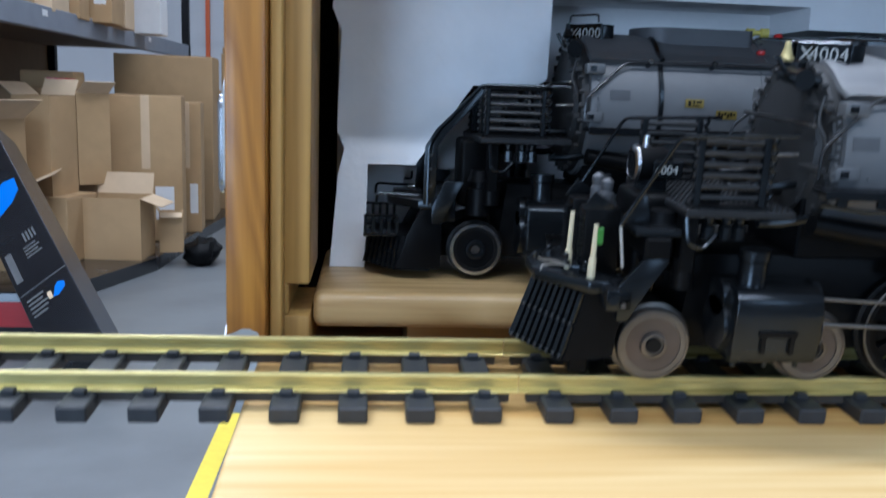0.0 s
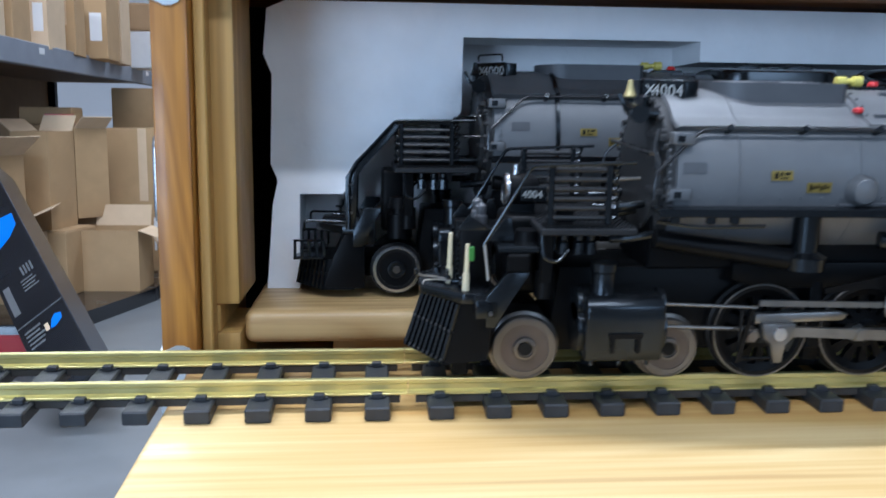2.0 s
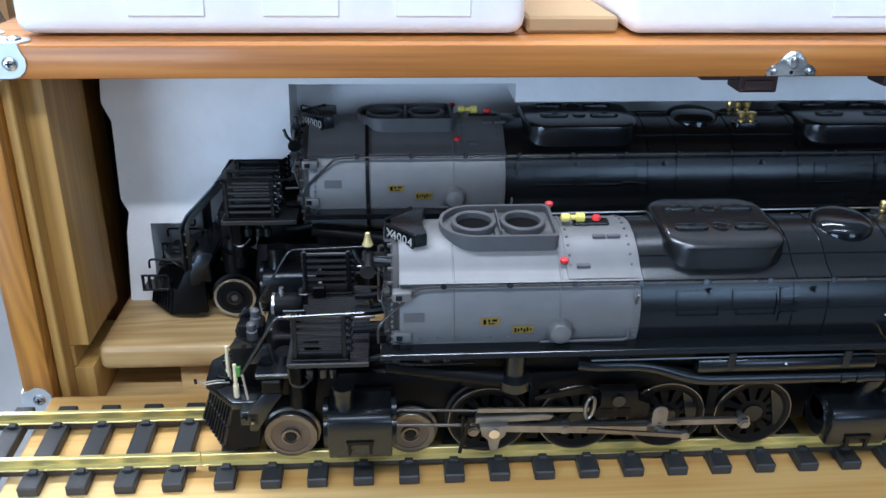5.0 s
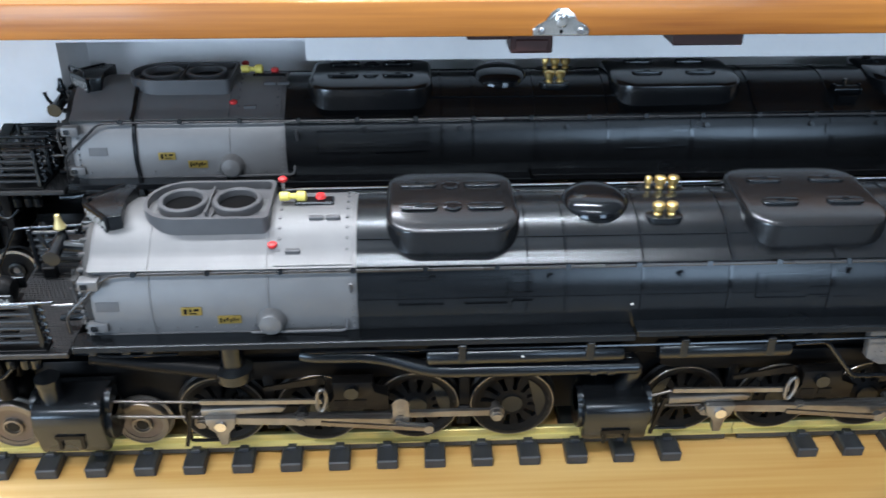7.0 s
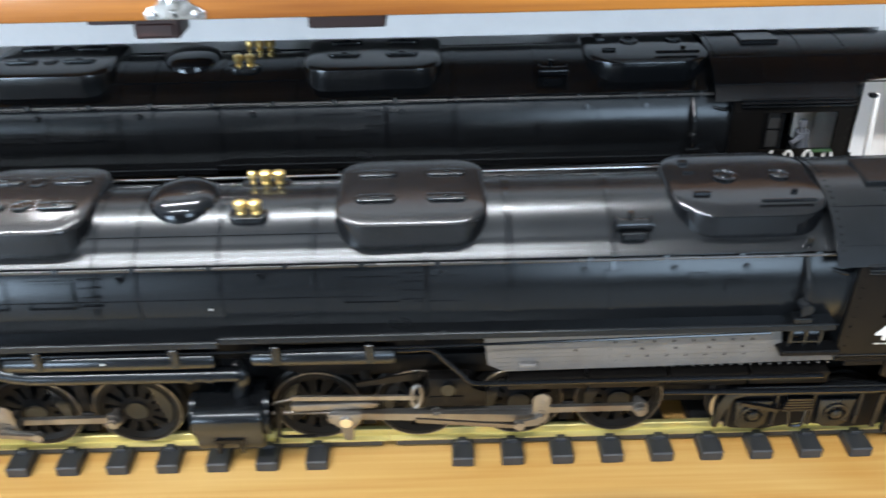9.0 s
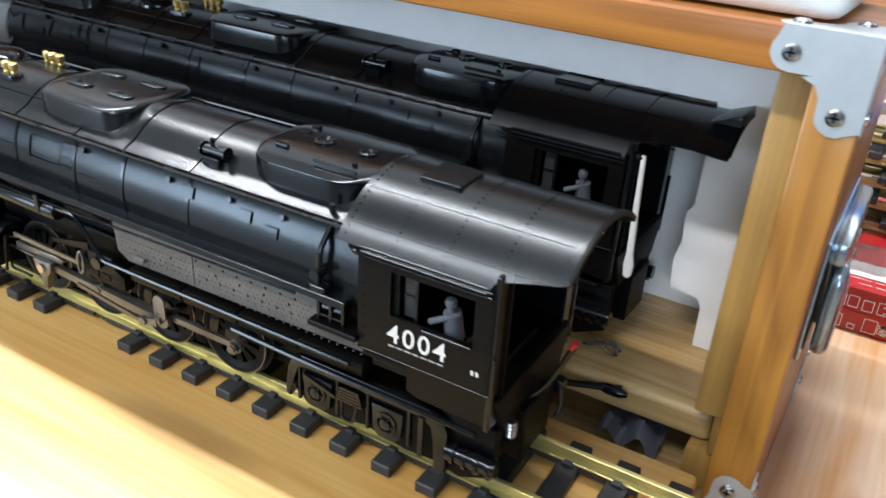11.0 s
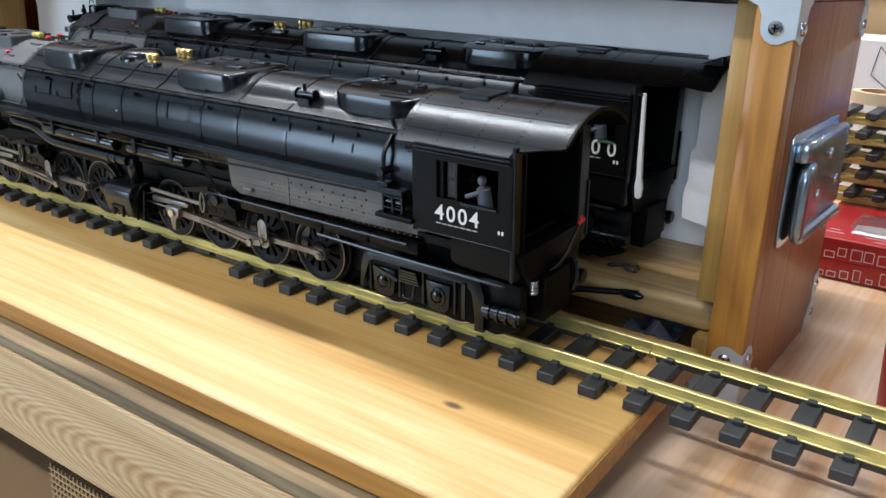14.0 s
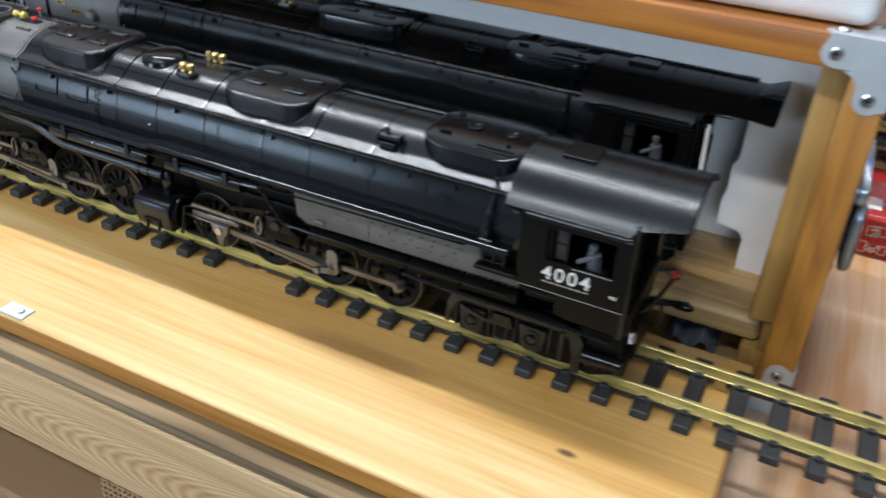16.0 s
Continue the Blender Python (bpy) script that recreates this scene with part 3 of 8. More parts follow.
REAR_AXLES = [0.4549 + 0.0587 * k for k in range(4)]
# crank pin from the axle, ahead of it on the front unit and behind it on the rear unit
PIN_FRONT, PIN_REAR, PIN_DZ = -0.0105, 0.0105, -0.0025


def on_boiler(x, a, r=AX_R):
    """A point on the jacket, a degrees down from the top towards the near flank."""
    return (x, -r * math.sin(radians(a)), AX_Z + r * math.cos(radians(a)))


def ledge_curve():
    """The jacket's upper sheet leaves the round at 49 degrees and sweeps out to the ledge under the handrail: (degrees over the horizontal, factor of the radius)."""
    y, z, n, out = math.cos(radians(49)), math.sin(radians(49)), 49.0, []
    while math.degrees(math.atan2(z, y)) > 34:
        out.append((math.degrees(math.atan2(z, y)), math.hypot(y, z)))
        y, z, n = y + 0.004 * math.sin(radians(n)), z - 0.004 * math.cos(radians(n)), min(n + 0.54, 67.0)
    return out


LEDGE = ledge_curve()


def flare(e):
    """How far the jacket stands out at e degrees over the horizontal."""
    e = 180 - e if e > 90 else e
    if not 34 <= e <= 49:
        return 1.0
    return min(LEDGE, key=lambda q: abs(q[0] - e))[1]


ELEVATIONS = [33.9 - 247.8 * j / 48 for j in range(49)] + [180 - 34 - j for j in range(16)] + [127 - 3.04 * j for j in range(25)] + [49 - j for j in range(16)]


def shell(bm, profile):
    """A boiler jacket along x from (radius, x) pairs, with the ledge along both flanks."""
    rings = [[bm.verts.new((x, -r * flare(e) * math.cos(radians(e)), AX_Z + r * flare(e) * math.sin(radians(e)))) for e in ELEVATIONS] for r, x in profile]
    n = len(ELEVATIONS)
    for a, b in zip(rings, rings[1:]):
        for i in range(n):
            bm.faces.new((a[i], a[(i + 1) % n], b[(i + 1) % n], b[i]))
    return bm


def flat_bar(bm, a, b, y0, y1, h0, h1=None):
    """A rod between two (x, z) points with the heights h0 and h1 at its ends."""
    a, b = Vector((a[0], a[1])), Vector((b[0], b[1]))
    n = Vector((-(b - a).y, (b - a).x)).normalized()
    h1 = h0 if h1 is None else h1
    prism(bm, [tuple(a - n * h0 / 2), tuple(b - n * h1 / 2), tuple(b + n * h1 / 2), tuple(a + n * h0 / 2)], "Y", y0, y1)
    return bm


def wheel_plain(p, x, s, r, near, z=None):
    """A dished disc wheel of a truck with its flange, tyre and hub."""
    z, o = z or RAIL_Z + r, s * 0.0255
    w = p("truck_wheel", disc_wheel(x, s, r, z), TYRE_WORN if near else TYRE_DARK, "brown worn truck wheel" if near else "black truck wheel with bright rings")
    part("wheel_disc", lathe(B(), [(0.002, s * 0.0036), (0.0070, s * 0.0034), (0.0110, s * 0.0018), (r - 0.0060, s * 0.0022), (r - 0.0041 if near else r - 0.0030, s * 0.0040)], (x, o, z), "Y", 40), WHEEL_BROWN if near else BLACK_MATT, w)
    part("hub", lathe(B(), [(0.0064, s * 0.003), (0.0060, s * 0.0062), (0.0046, s * 0.0064), (0.0044, s * 0.0052), (0.0005, s * 0.0052)], (x, o, z), "Y", 24), TYRE_WORN if near else BLACK, w)
    part("axle_end", cyl(B(), (x, o + s * 0.0050, z), (x, o + s * 0.0060, z), 0.0040 if near else 0.0026, 0.0034 if near else 0.0022, n=16), TYRE_DARK if near else TYRE_BRIGHT, w)
    wide = 0.0006 if near else 0.0011
    part("bright_ring", lathe(B(), [(r - 0.0010 - wide, s * 0.0044), (r - 0.0010 - wide, s * 0.0050), (r - 0.0010 + wide * 0.8, s * 0.0049), (r - 0.0001, s * 0.0044)], (x, o, z), "Y", 48, True), TYRE_WORN if near else STEEL, w)


def disc_wheel(x, s, r, z):
    bm = B()
    prof = [(r - 0.0042, 0.0), (r - 0.0042, 0.0046), (r - 0.0004, 0.0046), (r, 0.004), (r, 0.0004), (r + 0.0018, -0.0004), (r + 0.0018, -0.0018), (r - 0.0042, -0.0018)]
    lathe(bm, [(a, s * b) for a, b in prof], (x, s * 0.0255, z), "Y", 40, True)
    return bm


def disc_centre(x, y, z, s, r):
    """One casting: a dished disc with a ring of oval openings."""
    bm, n = B(), 24
    def circle(rr, h, shift=0.0):
        return [bm.verts.new((x + rr * math.cos(2 * math.pi * (k + shift * (1 if k % 2 else -1)) / n), y + s * h, z + rr * math.sin(2 * math.pi * (k + shift * (1 if k % 2 else -1)) / n))) for k in range(n)]
    radii = ((0.0030, 0.0, 0.0034), (0.0100, 0.05, 0.0030), (0.0132, 0.12, 0.0026), (0.0168, 0.12, 0.0022), (r - 0.0066, 0.02, 0.0022), (r - 0.0030, 0.0, 0.0036))
    top = [circle(a, h, sh) for a, sh, h in radii]
    low = [circle(a, -0.0014, sh) for a, sh, h in radii]
    last = len(radii) - 1
    for k in range(n):
        j = (k + 1) % n
        for i in range(last):
            if 1 <= i < last - 1 and k % 2:
                continue
            bm.faces.new((top[i][k], top[i][j], top[i + 1][j], top[i + 1][k]))
            bm.faces.new((low[i][k], low[i][j], low[i + 1][j], low[i + 1][k]))
        if k % 2 == 0:
            for c in (k, j):
                for i in range(1, last - 1):
                    bm.faces.new((top[i][c], low[i][c], low[i + 1][c], top[i + 1][c]))
        else:
            for i in (1, last - 1):
                bm.faces.new((top[i][k], top[i][j], low[i][j], low[i][k]))
    return bm


def driver(p, x, s, near, pin_dx):
    r, z = DRV_R, DRV_Z
    prof = [(r - 0.0030, 0.0), (r - 0.0030, 0.0048), (r - 0.0004, 0.0048), (r, 0.0042), (r, 0.0004), (r + 0.0018, -0.0004), (r + 0.0018, -0.0018), (r - 0.0030, -0.0018)]
    w = p("driving_wheel", lathe(B(), [(a, s * b) for a, b in prof], (x, s * 0.0255, z), "Y", 48, True), TYRE_DARK, "steel-rimmed cast driving wheel")
    part("tyre_rim", lathe(B(), [(a, s * b) for a, b in [(r - 0.0009, 0.0044), (r - 0.0009, 0.0050), (r - 0.0002, 0.0050), (r + 0.0001, 0.0046)]], (x, s * 0.0255, z), "Y", 48, True), TYRE_BRIGHT, w, "thin bright rim")
    y = s * 0.0265
    part("wheel_centre", disc_centre(x, y, z, s, r), BLACK_MATT, w, "black cast wheel centre with oval openings")
    part("hub", cyl(B(), (x, y, z), (x, y + s * 0.0048, z), 0.0072, 0.0064, n=20), BLACK, w)
    bm = B()
    # counterweight opposite the pin
    a0 = math.degrees(math.atan2(-PIN_DZ, -pin_dx))
    arc = [(x + 0.0205 * math.cos(radians(a0 + t)), z + 0.0205 * math.sin(radians(a0 + t))) for t in range(-50, 51, 10)]
    prism(bm, arc, "Y", *sorted((y, y + s * 0.0034)))
    part("counterweight", bm, BLACK, w)
    return w


def running_gear(p, s, axles, cyl0, cyl1, cz0, cz1, cross_x, slide, pin_dx, crank_dx):
    """Cylinder, crosshead, rods and valve gear of one engine unit on one flank."""
    c = p("cylinder", prism(B(), [(s * y, z) for y, z in [(0.022, cz1 - 0.003), (0.030, cz1), (0.049, cz1), (0.0535, cz1 - 0.0018), (0.0560, cz1 - 0.0050), (0.0565, cz1 - 0.0110), (0.0555, cz0 + 0.006), (0.0540, cz0 + 0.001), (0.050, cz0), (0.026, cz0)]],
                            "X", cyl0 + 0.003, cyl1 - 0.003, 0.0012), BLACK, "grimy black steam cylinder casing")
    for x0, x1 in ((cyl0, cyl0 + 0.0032), (cyl1 - 0.0032, cyl1)):
        bm = B()
        cyl(bm, (x0, s * 0.0395, cz0 + 0.0145), (x1, s * 0.0395, cz0 + 0.0145), 0.0125, n=24)
        cyl(bm, (x0, s * 0.0395, cz1 - 0.0075), (x1, s * 0.0395, cz1 - 0.0075), 0.0085, n=20)
        part("cylinder_cover", bm, BLACK, c)
    for x in (cyl0 + 0.008, (cyl0 + cyl1) / 2, cyl1 - 0.008):
        part("drain_cock", cyl(B(), (x, s * 0.047, cz0 - 0.0035), (x, s * 0.047, cz0 + 0.001), 0.0012, n=8), BLACK, c)
    part("relief_mark", bx(B(), (cyl0 + cyl1) / 2 - 0.0085, (cyl0 + cyl1) / 2 + 0.0085, *sorted((s * 0.0555, s * 0.0571)), cz1 - 0.021, cz1 - 0.0185), BLACK_BROWN, c)
    for dx in (-0.0065, 0.0065):
        part("cover_strap", bx(B(), (cyl0 + cyl1) / 2 + dx - 0.001, (cyl0 + cyl1) / 2 + dx + 0.001, *sorted((s * 0.0552, s * 0.0572)), cz1 - 0.0285, cz1 - 0.0185), BLACK_BROWN, c)
    pins = [(x + pin_dx, DRV_Z + PIN_DZ) for x in axles]
    head_x = cross_x + slide
    def rod(*a):
        """A part of the rods and valve gear, raised to the crank pins."""
        ob = p(*a)
        ob.location.z = 0.004
        return ob

    yr = sorted((s * 0.0375, s * 0.0400))
    ym = sorted((s * 0.0412, s * 0.0438))
    # piston and valve rods
    rod("piston_rod", cyl(B(), (cyl1, s * 0.0400, cz0 + 0.0105), (head_x, s * 0.0400, 0.0425), 0.0011, n=10), TYRE_WORN, "bright steel piston rod")
    rod("valve_rod", cyl(B(), (cyl1, s * 0.0400, cz1 - 0.0120), (cross_x - 0.012, s * 0.0400, 0.0545), 0.0009, n=10), TYRE_WORN)
    # guides and crosshead
    bm = B()
    prism(bm, [(cross_x - 0.014, 0.0468), (cross_x + 0.033, 0.0482), (cross_x + 0.036, 0.0515), (cross_x + 0.030, 0.0530), (cross_x - 0.014, 0.0518)], "Y", *sorted((s * 0.0385, s * 0.0435)), 0.0006)
    rod("crosshead_guide", bm, ROD, "worn bronze-grey crosshead guide")
    ch = B()
    prism(ch, [(head_x - 0.009, 0.0475), (head_x + 0.009, 0.0475), (head_x + 0.0075, 0.0395), (head_x + 0.0035, 0.0370), (head_x + 0.003, 0.0265), (head_x - 0.002, 0.0265), (head_x - 0.003, 0.0370), (head_x - 0.0075, 0.0395)], "Y", *sorted((s * 0.0420, s * 0.0470)), 0.0006)
    chp = rod("crosshead", ch, ROD, "worn grey crosshead with a drop arm")
    part("crosshead_pin", cyl(B(), (head_x, s * 0.046, 0.0425), (head_x, s * 0.0490, 0.0425), 0.0034, n=16), STEEL, chp)
    bm = B()
    tube(bm, bend([(cross_x - 0.022, s * 0.0445, 0.0545), (cross_x - 0.022, s * 0.0445, 0.0285), (cross_x - 0.001, s * 0.0445, 0.0285)], 0.002, 2), 0.0010, 6)
    rod("guide_hanger", bm, BLACK_BROWN)
    rod("combination_lever", flat_bar(B(), (cross_x - 0.018, 0.056), (cross_x - 0.024, 0.0275), *sorted((s * 0.0470, s * 0.0484)), 0.0022), BLACK_BROWN)
    # rods
    main_x = axles[2] + pin_dx
    mz = pins[0][1]
    mr = B()
    flat_bar(mr, (head_x + 0.004, 0.0425), (main_x, mz - 0.0025), *ym, 0.0048, 0.0062)
    cyl(mr, (main_x, ym[0], mz - 0.001), (main_x, ym[1], mz - 0.001), 0.0058, n=20)
    rod("main_rod", mr, ROD, "worn brown-grey main rod")
    for k, (a, b) in enumerate(zip(pins, pins[1:])):
        sr = B()
        flat_bar(sr, a, b, *yr, 0.0042)
        for q in (a, b):
            cyl(sr, (q[0], yr[0], q[1]), (q[0], yr[1], q[1]), 0.0046, n=18)
        rod("side_rod", sr, ROD, "worn brown-grey coupling rod")
    for k, q in enumerate(pins):
        tip = s * (0.0475 if k == 2 else 0.0445)
        bm = B()
        cyl(bm, (q[0], s * 0.032, q[1]), (q[0], tip, q[1]), 0.0026, n=12)
        if k != 2:
            cyl(bm, (q[0], s * 0.0402, q[1]), (q[0], s * 0.0432, q[1]), 0.0040, n=6)
        rod("crank_pin", bm, ROD)
    ec = B()
    for j in range(4):
        lathe(ec, [(0.0026, 0), (0.0050, 0.0003), (0.0050, 0.0011), (0.0026, 0.0014)], (main_x + 0.001, s * 0.0445 + (0 if s > 0 else -0.0014), mz + 0.0045 + 0.0028 * j), "Y", 16, True)
    flat_bar(ec, (main_x, mz - 0.001), (main_x + crank_dx, mz - 0.003), *sorted((s * 0.0466, s * 0.0482)), 0.0052, 0.0042)
    cyl(ec, (main_x + crank_dx, s * 0.0466, mz - 0.003), (main_x + crank_dx, s * 0.0500, mz - 0.003), 0.0030, n=14)
    rod("eccentric_crank", ec, ROD)
    link_x = cross_x + 0.0575
    rod("eccentric_rod", flat_bar(B(), (main_x + crank_dx, mz - 0.003), (link_x - 0.001, 0.0440), *sorted((s * 0.0484, s * 0.0498)), 0.0028), TYRE_WORN)
    rod("radius_rod", flat_bar(B(), (cross_x - 0.013, 0.0580), (link_x, 0.0565), *sorted((s * 0.0430, s * 0.0445)), 0.0030), ROD, "worn grey radius rod")
    lk = B()
    ring_pts = [(link_x + 0.0028 * math.cos(t), s * 0.0455, 0.0590 + 0.0080 * math.sin(t) + 0.002 * math.cos(t)) for t in [2 * math.pi * i / 14 for i in range(14)]]
    tube(lk, ring_pts + ring_pts[:1], 0.0012, 6)
    rod("expansion_link", lk, ROD)
    hg = B()
    prism(hg, [(link_x + 0.006, 0.0700), (link_x + 0.030, 0.0700), (link_x + 0.030, 0.0620), (link_x + 0.039, 0.0600), (link_x + 0.039, 0.0490), (link_x + 0.004, 0.0490), (link_x + 0.004, 0.0560), (link_x + 0.008, 0.0590)], "Y", *sorted((s * 0.036, s * 0.0440)), 0.0008)
    lh = rod("link_hanger", hg, BLACK_BROWN, "grimy black valve gear bracket")
    for dx in (0.011, 0.022):
        part("bracket_window", bx(B(), link_x + dx - 0.004, link_x + dx + 0.004, *sorted((s * 0.0438, s * 0.0446)), 0.0525, 0.0570), BLACK_MATT, lh)
    part("pivot_cap", cyl(B(), (link_x + 0.0175, s * 0.043, 0.0645), (link_x + 0.0175, s * 0.0475, 0.0645), 0.0042, n=16), BLACK, lh)
    rod("reverse_lever", flat_bar(B(), (link_x + 0.002, 0.0690), (link_x - 0.034, 0.0630), *sorted((s * 0.0385, s * 0.0400)), 0.0055, 0.0028), BLACK_BROWN)
    return c


def locomotive(name, label, number, near):
    root = group_of(name, label, "model locomotive", "two model locomotives")

    def p(nm, bm, mat, lab="", smooth=35, parent=None):
        return part(nm, bm, mat, parent or root, lab, smooth)

    # ---- boiler and smokebox
    SE = 0.2590 if near else 0.2480
    fx = 0.0085 if near else 0.0
    sb = p("smokebox", shell(B(), [(0.0411, fx + 0.1075), (0.0432, fx + 0.1082), (0.0441, fx + 0.1105), (0.0441, SE)]), GRAPHITE, "silver-graphite smokebox")
    part("smokebox_front", lathe(B(), [(0.006, 0.0985), (0.022, 0.0990), (0.0315, 0.1005), (0.0335, 0.1030), (0.0405, 0.1034), (0.0412, 0.1045), (0.0412, 0.1085)], (fx, 0, AX_Z), "X", 56), DOOR_GREY, sb, "dull grey smokebox front with a dished door")
    for k in range(30):
        a = 2 * math.pi * k / 30
        part("door_bolt", cyl(B(), (fx + 0.1015, 0.0400 * math.cos(a), AX_Z + 0.0400 * math.sin(a)), (fx + 0.1046, 0.0400 * math.cos(a), AX_Z + 0.0400 * math.sin(a)), 0.0017, n=8), DOOR_GREY, sb)
    for k in range(20):
        a = 2 * math.pi * (k + 0.5) / 20
        part("door_dog", bx(B(), fx + 0.0998, fx + 0.1012, 0.0310 * math.cos(a) - 0.0011, 0.0310 * math.cos(a) + 0.0011, AX_Z + 0.0310 * math.sin(a) - 0.0011, AX_Z + 0.0310 * math.sin(a) + 0.0011, 0.0003), DOOR_GREY, sb)
    for z in (0.1455, 0.1185):
        part("door_hinge", bx(B(), fx + 0.0990, fx + 0.1030, -0.0400, -0.0180, z - 0.0016, z + 0.0016, 0.0006), DOOR_GREY, sb)
    for s in (-1, 1):
        for z in (0.1458, 0.1182):
            lug = part("hinge_lug", bx(B(), fx + 0.1040, fx + 0.1150, *sorted((s * 0.0385, s * 0.0455)), z - 0.0030, z + 0.0030, 0.0008, 2), GRAPHITE, sb, "pale grey hinge lug")
            part("lug_pin", bx(B(), fx + 0.1060, fx + 0.1095, *sorted((s * 0.0440, s * 0.0462)), z - 0.0015, z + 0.0015), BLACK, sb)
    part("door_grab_bar", tube(B(), bend([(fx + 0.1000, -0.0350, 0.1375), (fx + 0.0960, -0.0350, 0.1378), (fx + 0.0955, 0.0350, 0.1378), (fx + 0.1000, 0.0350, 0.1375)], 0.003, 3), 0.0008, 8), TYRE_BRIGHT, sb, "thin steel grab bar")
    for y in (-0.020, 0.0, 0.020):
        part("grab_stanchion", cyl(B(), (fx + 0.0955, y, 0.1378), (fx + 0.1000, y, 0.1370), 0.0012, n=8), BLACK, sb)
    part("cleaning_pipe", tube(B(), bend([(fx + 0.1000, -0.0345, 0.1500), (fx + 0.0975, -0.0360, 0.1390), (fx + 0.1000, -0.0400, 0.1330), (fx + 0.1010, -0.0385, 0.1270)], 0.004, 3), 0.0009, 6), DOOR_GREY, sb)
    for x in (0.1475, 0.2105):
        part("seam", shell(B(), [(0.0442, x), (0.0445, x + 0.0002), (0.0445, x + 0.0010), (0.0442, x + 0.0012)]), GRAPHITE, sb)
    if not near:
        part("smokebox_band", shell(B(), [(0.0442, 0.1480), (0.0458, 0.1483), (0.0458, 0.1505), (0.0442, 0.1508)]), BLACK, sb, "black clamp band")

    def on_side(nm, x0, x1, z0, z1, mat, par, lab="", d=0.0008, base=0.0441):
        """A thin plate on the near and far flank of the boiler."""
        for s in (-1, 1):
            bm = B()
            ang = [math.asin(max(-1, min(1, (z - AX_Z) / base))) for z in (z0, z1)]
            rows = [ang[0] + (ang[1] - ang[0]) * j / 4 for j in range(5)]
            inner = [(s * (base - 0.0006) * math.cos(a), AX_Z + (base - 0.0006) * math.sin(a)) for a in rows]
            outer = [(s * (base + d) * math.cos(a), AX_Z + (base + d) * math.sin(a)) for a in rows]
            prism(bm, inner + outer[::-1], "X", x0, x1)
            part(nm, bm, mat, par, lab)

    on_side("cleanout_door", 0.1190, 0.1310, 0.1285, 0.1340, GRAPHITE_DARK, sb, "dark recessed clean-out door", 0.0004)
    on_side("builder_plate", 0.1640, 0.1750, 0.1255, 0.1303, GOLD_PLATE, sb, "gold plate with dark worn marks")
    for x0, x1, z0, z1 in ((0.1655, 0.1672, 0.1264, 0.1294), (0.1684, 0.1696, 0.1278, 0.1294), (0.1684, 0.1722, 0.1264, 0.1270), (0.1708, 0.1736, 0.1282, 0.1294)):
        on_side("plate_mark", x0, x1, z0, z1, BLACK_BROWN, sb, "dark worn mark", 0.0011)
    on_side("builder_plate", 0.1830, 0.1955, 0.1195, 0.1245, GOLD_PLATE, sb, "gold plate with dark worn marks")
    for k in range(6):
        on_side("plate_mark", 0.1842 + 0.0018 * k, 0.1853 + 0.0018 * k, 0.1206 + 0.0006 * (k % 3), 0.1236 - 0.0007 * (k % 2), BLACK_BROWN, sb, "dark worn mark", 0.0011)
    for s in (-1, 1):
        bm = B()
        lathe(bm, [(0.0085, 0), (0.0082, s * 0.006), (0.0060, s * 0.0095), (0.001, s * 0.0108)], (0.2115, s * 0.0396, 0.1205), "Y", 28)
        part("check_valve_boss", bm, GRAPHITE, sb, "round silver boss")
        cov = B()
        tube(cov, bend([(0.2560, s * 0.0460, 0.145), (0.2560, s * 0.0396, 0.132), (0.2530, s * 0.0394, 0.128), (0.2530, s * 0.0464, 0.1145), (0.2000, s * 0.0445, 0.1130)], 0.003, 2), 0.0009, 6)
        part("edge_pipe", cov, GRAPHITE_DARK, sb)
    boiler = p("boiler", shell(B(), [(0.0420, SE - 0.0005), (AX_R, SE + 0.0003), (AX_R, 0.455), (0.0460, 0.560), (0.0463, 0.74)]), BLACK, "satin black boiler jacket")
    for x, w in ((0.3510, 0.0012), (0.3720, 0.0012), (0.4140, 0.0018), (0.4625, 0.0022), (0.5190, 0.0030), (0.5620, 0.0030), (0.6150, 0.0030)):
        r = AX_R + max(0.0, min(1.0, (x - 0.455) / 0.105)) * 0.0015
        part("boiler_band", shell(B(), [(r - 0.0002, x), (r + 0.0007, x + 0.0004), (r + 0.0007, x + w), (r - 0.0002, x + w + 0.0004)]), BLACK_GLOSS, boiler)
    # access doors and lagging seams
    on_side("lagging_seam", 0.2600, 0.5500, 0.1322, 0.1326, BLACK, boiler, "", 0.0006, 0.0446)
    for x0, x1, z0, z1 in ((0.2800, 0.3060, 0.1350, 0.1440), (0.3140, 0.3400, 0.1340, 0.1440), (0.3430, 0.3500, 0.1345, 0.1450), (0.3430, 0.3500, 0.1240, 0.1300), (0.4840, 0.5080, 0.1330, 0.1430), (0.5290, 0.5520, 0.1340, 0.1440), (0.5130, 0.5240, 0.1300, 0.1440)):
        on_side("access_door", x0, x1, z0, z1, BLACK, boiler, "", 0.0007, 0.0448)
    # raised beads round the lagging panels, with ribbed covers between them
    for x0, x1 in ((0.2810, 0.3060), (0.3170, 0.3410), (0.4785, 0.5070), (0.5150, 0.5410)) if near else ((0.2690, 0.2970), (0.3040, 0.3310), (0.4750, 0.5000), (0.5200, 0.5470)):
        for z in (0.1290, 0.1425):
            on_side("panel_bead", x0, x1, z, z + 0.0005, BLACK_GLOSS, boiler, "", 0.0009, 0.0450)
        for x in (x0, x1 - 0.0004):
            on_side("panel_bead", x, x + 0.0004, 0.1295, 0.1425, BLACK_GLOSS, boiler, "", 0.0006, 0.0450)
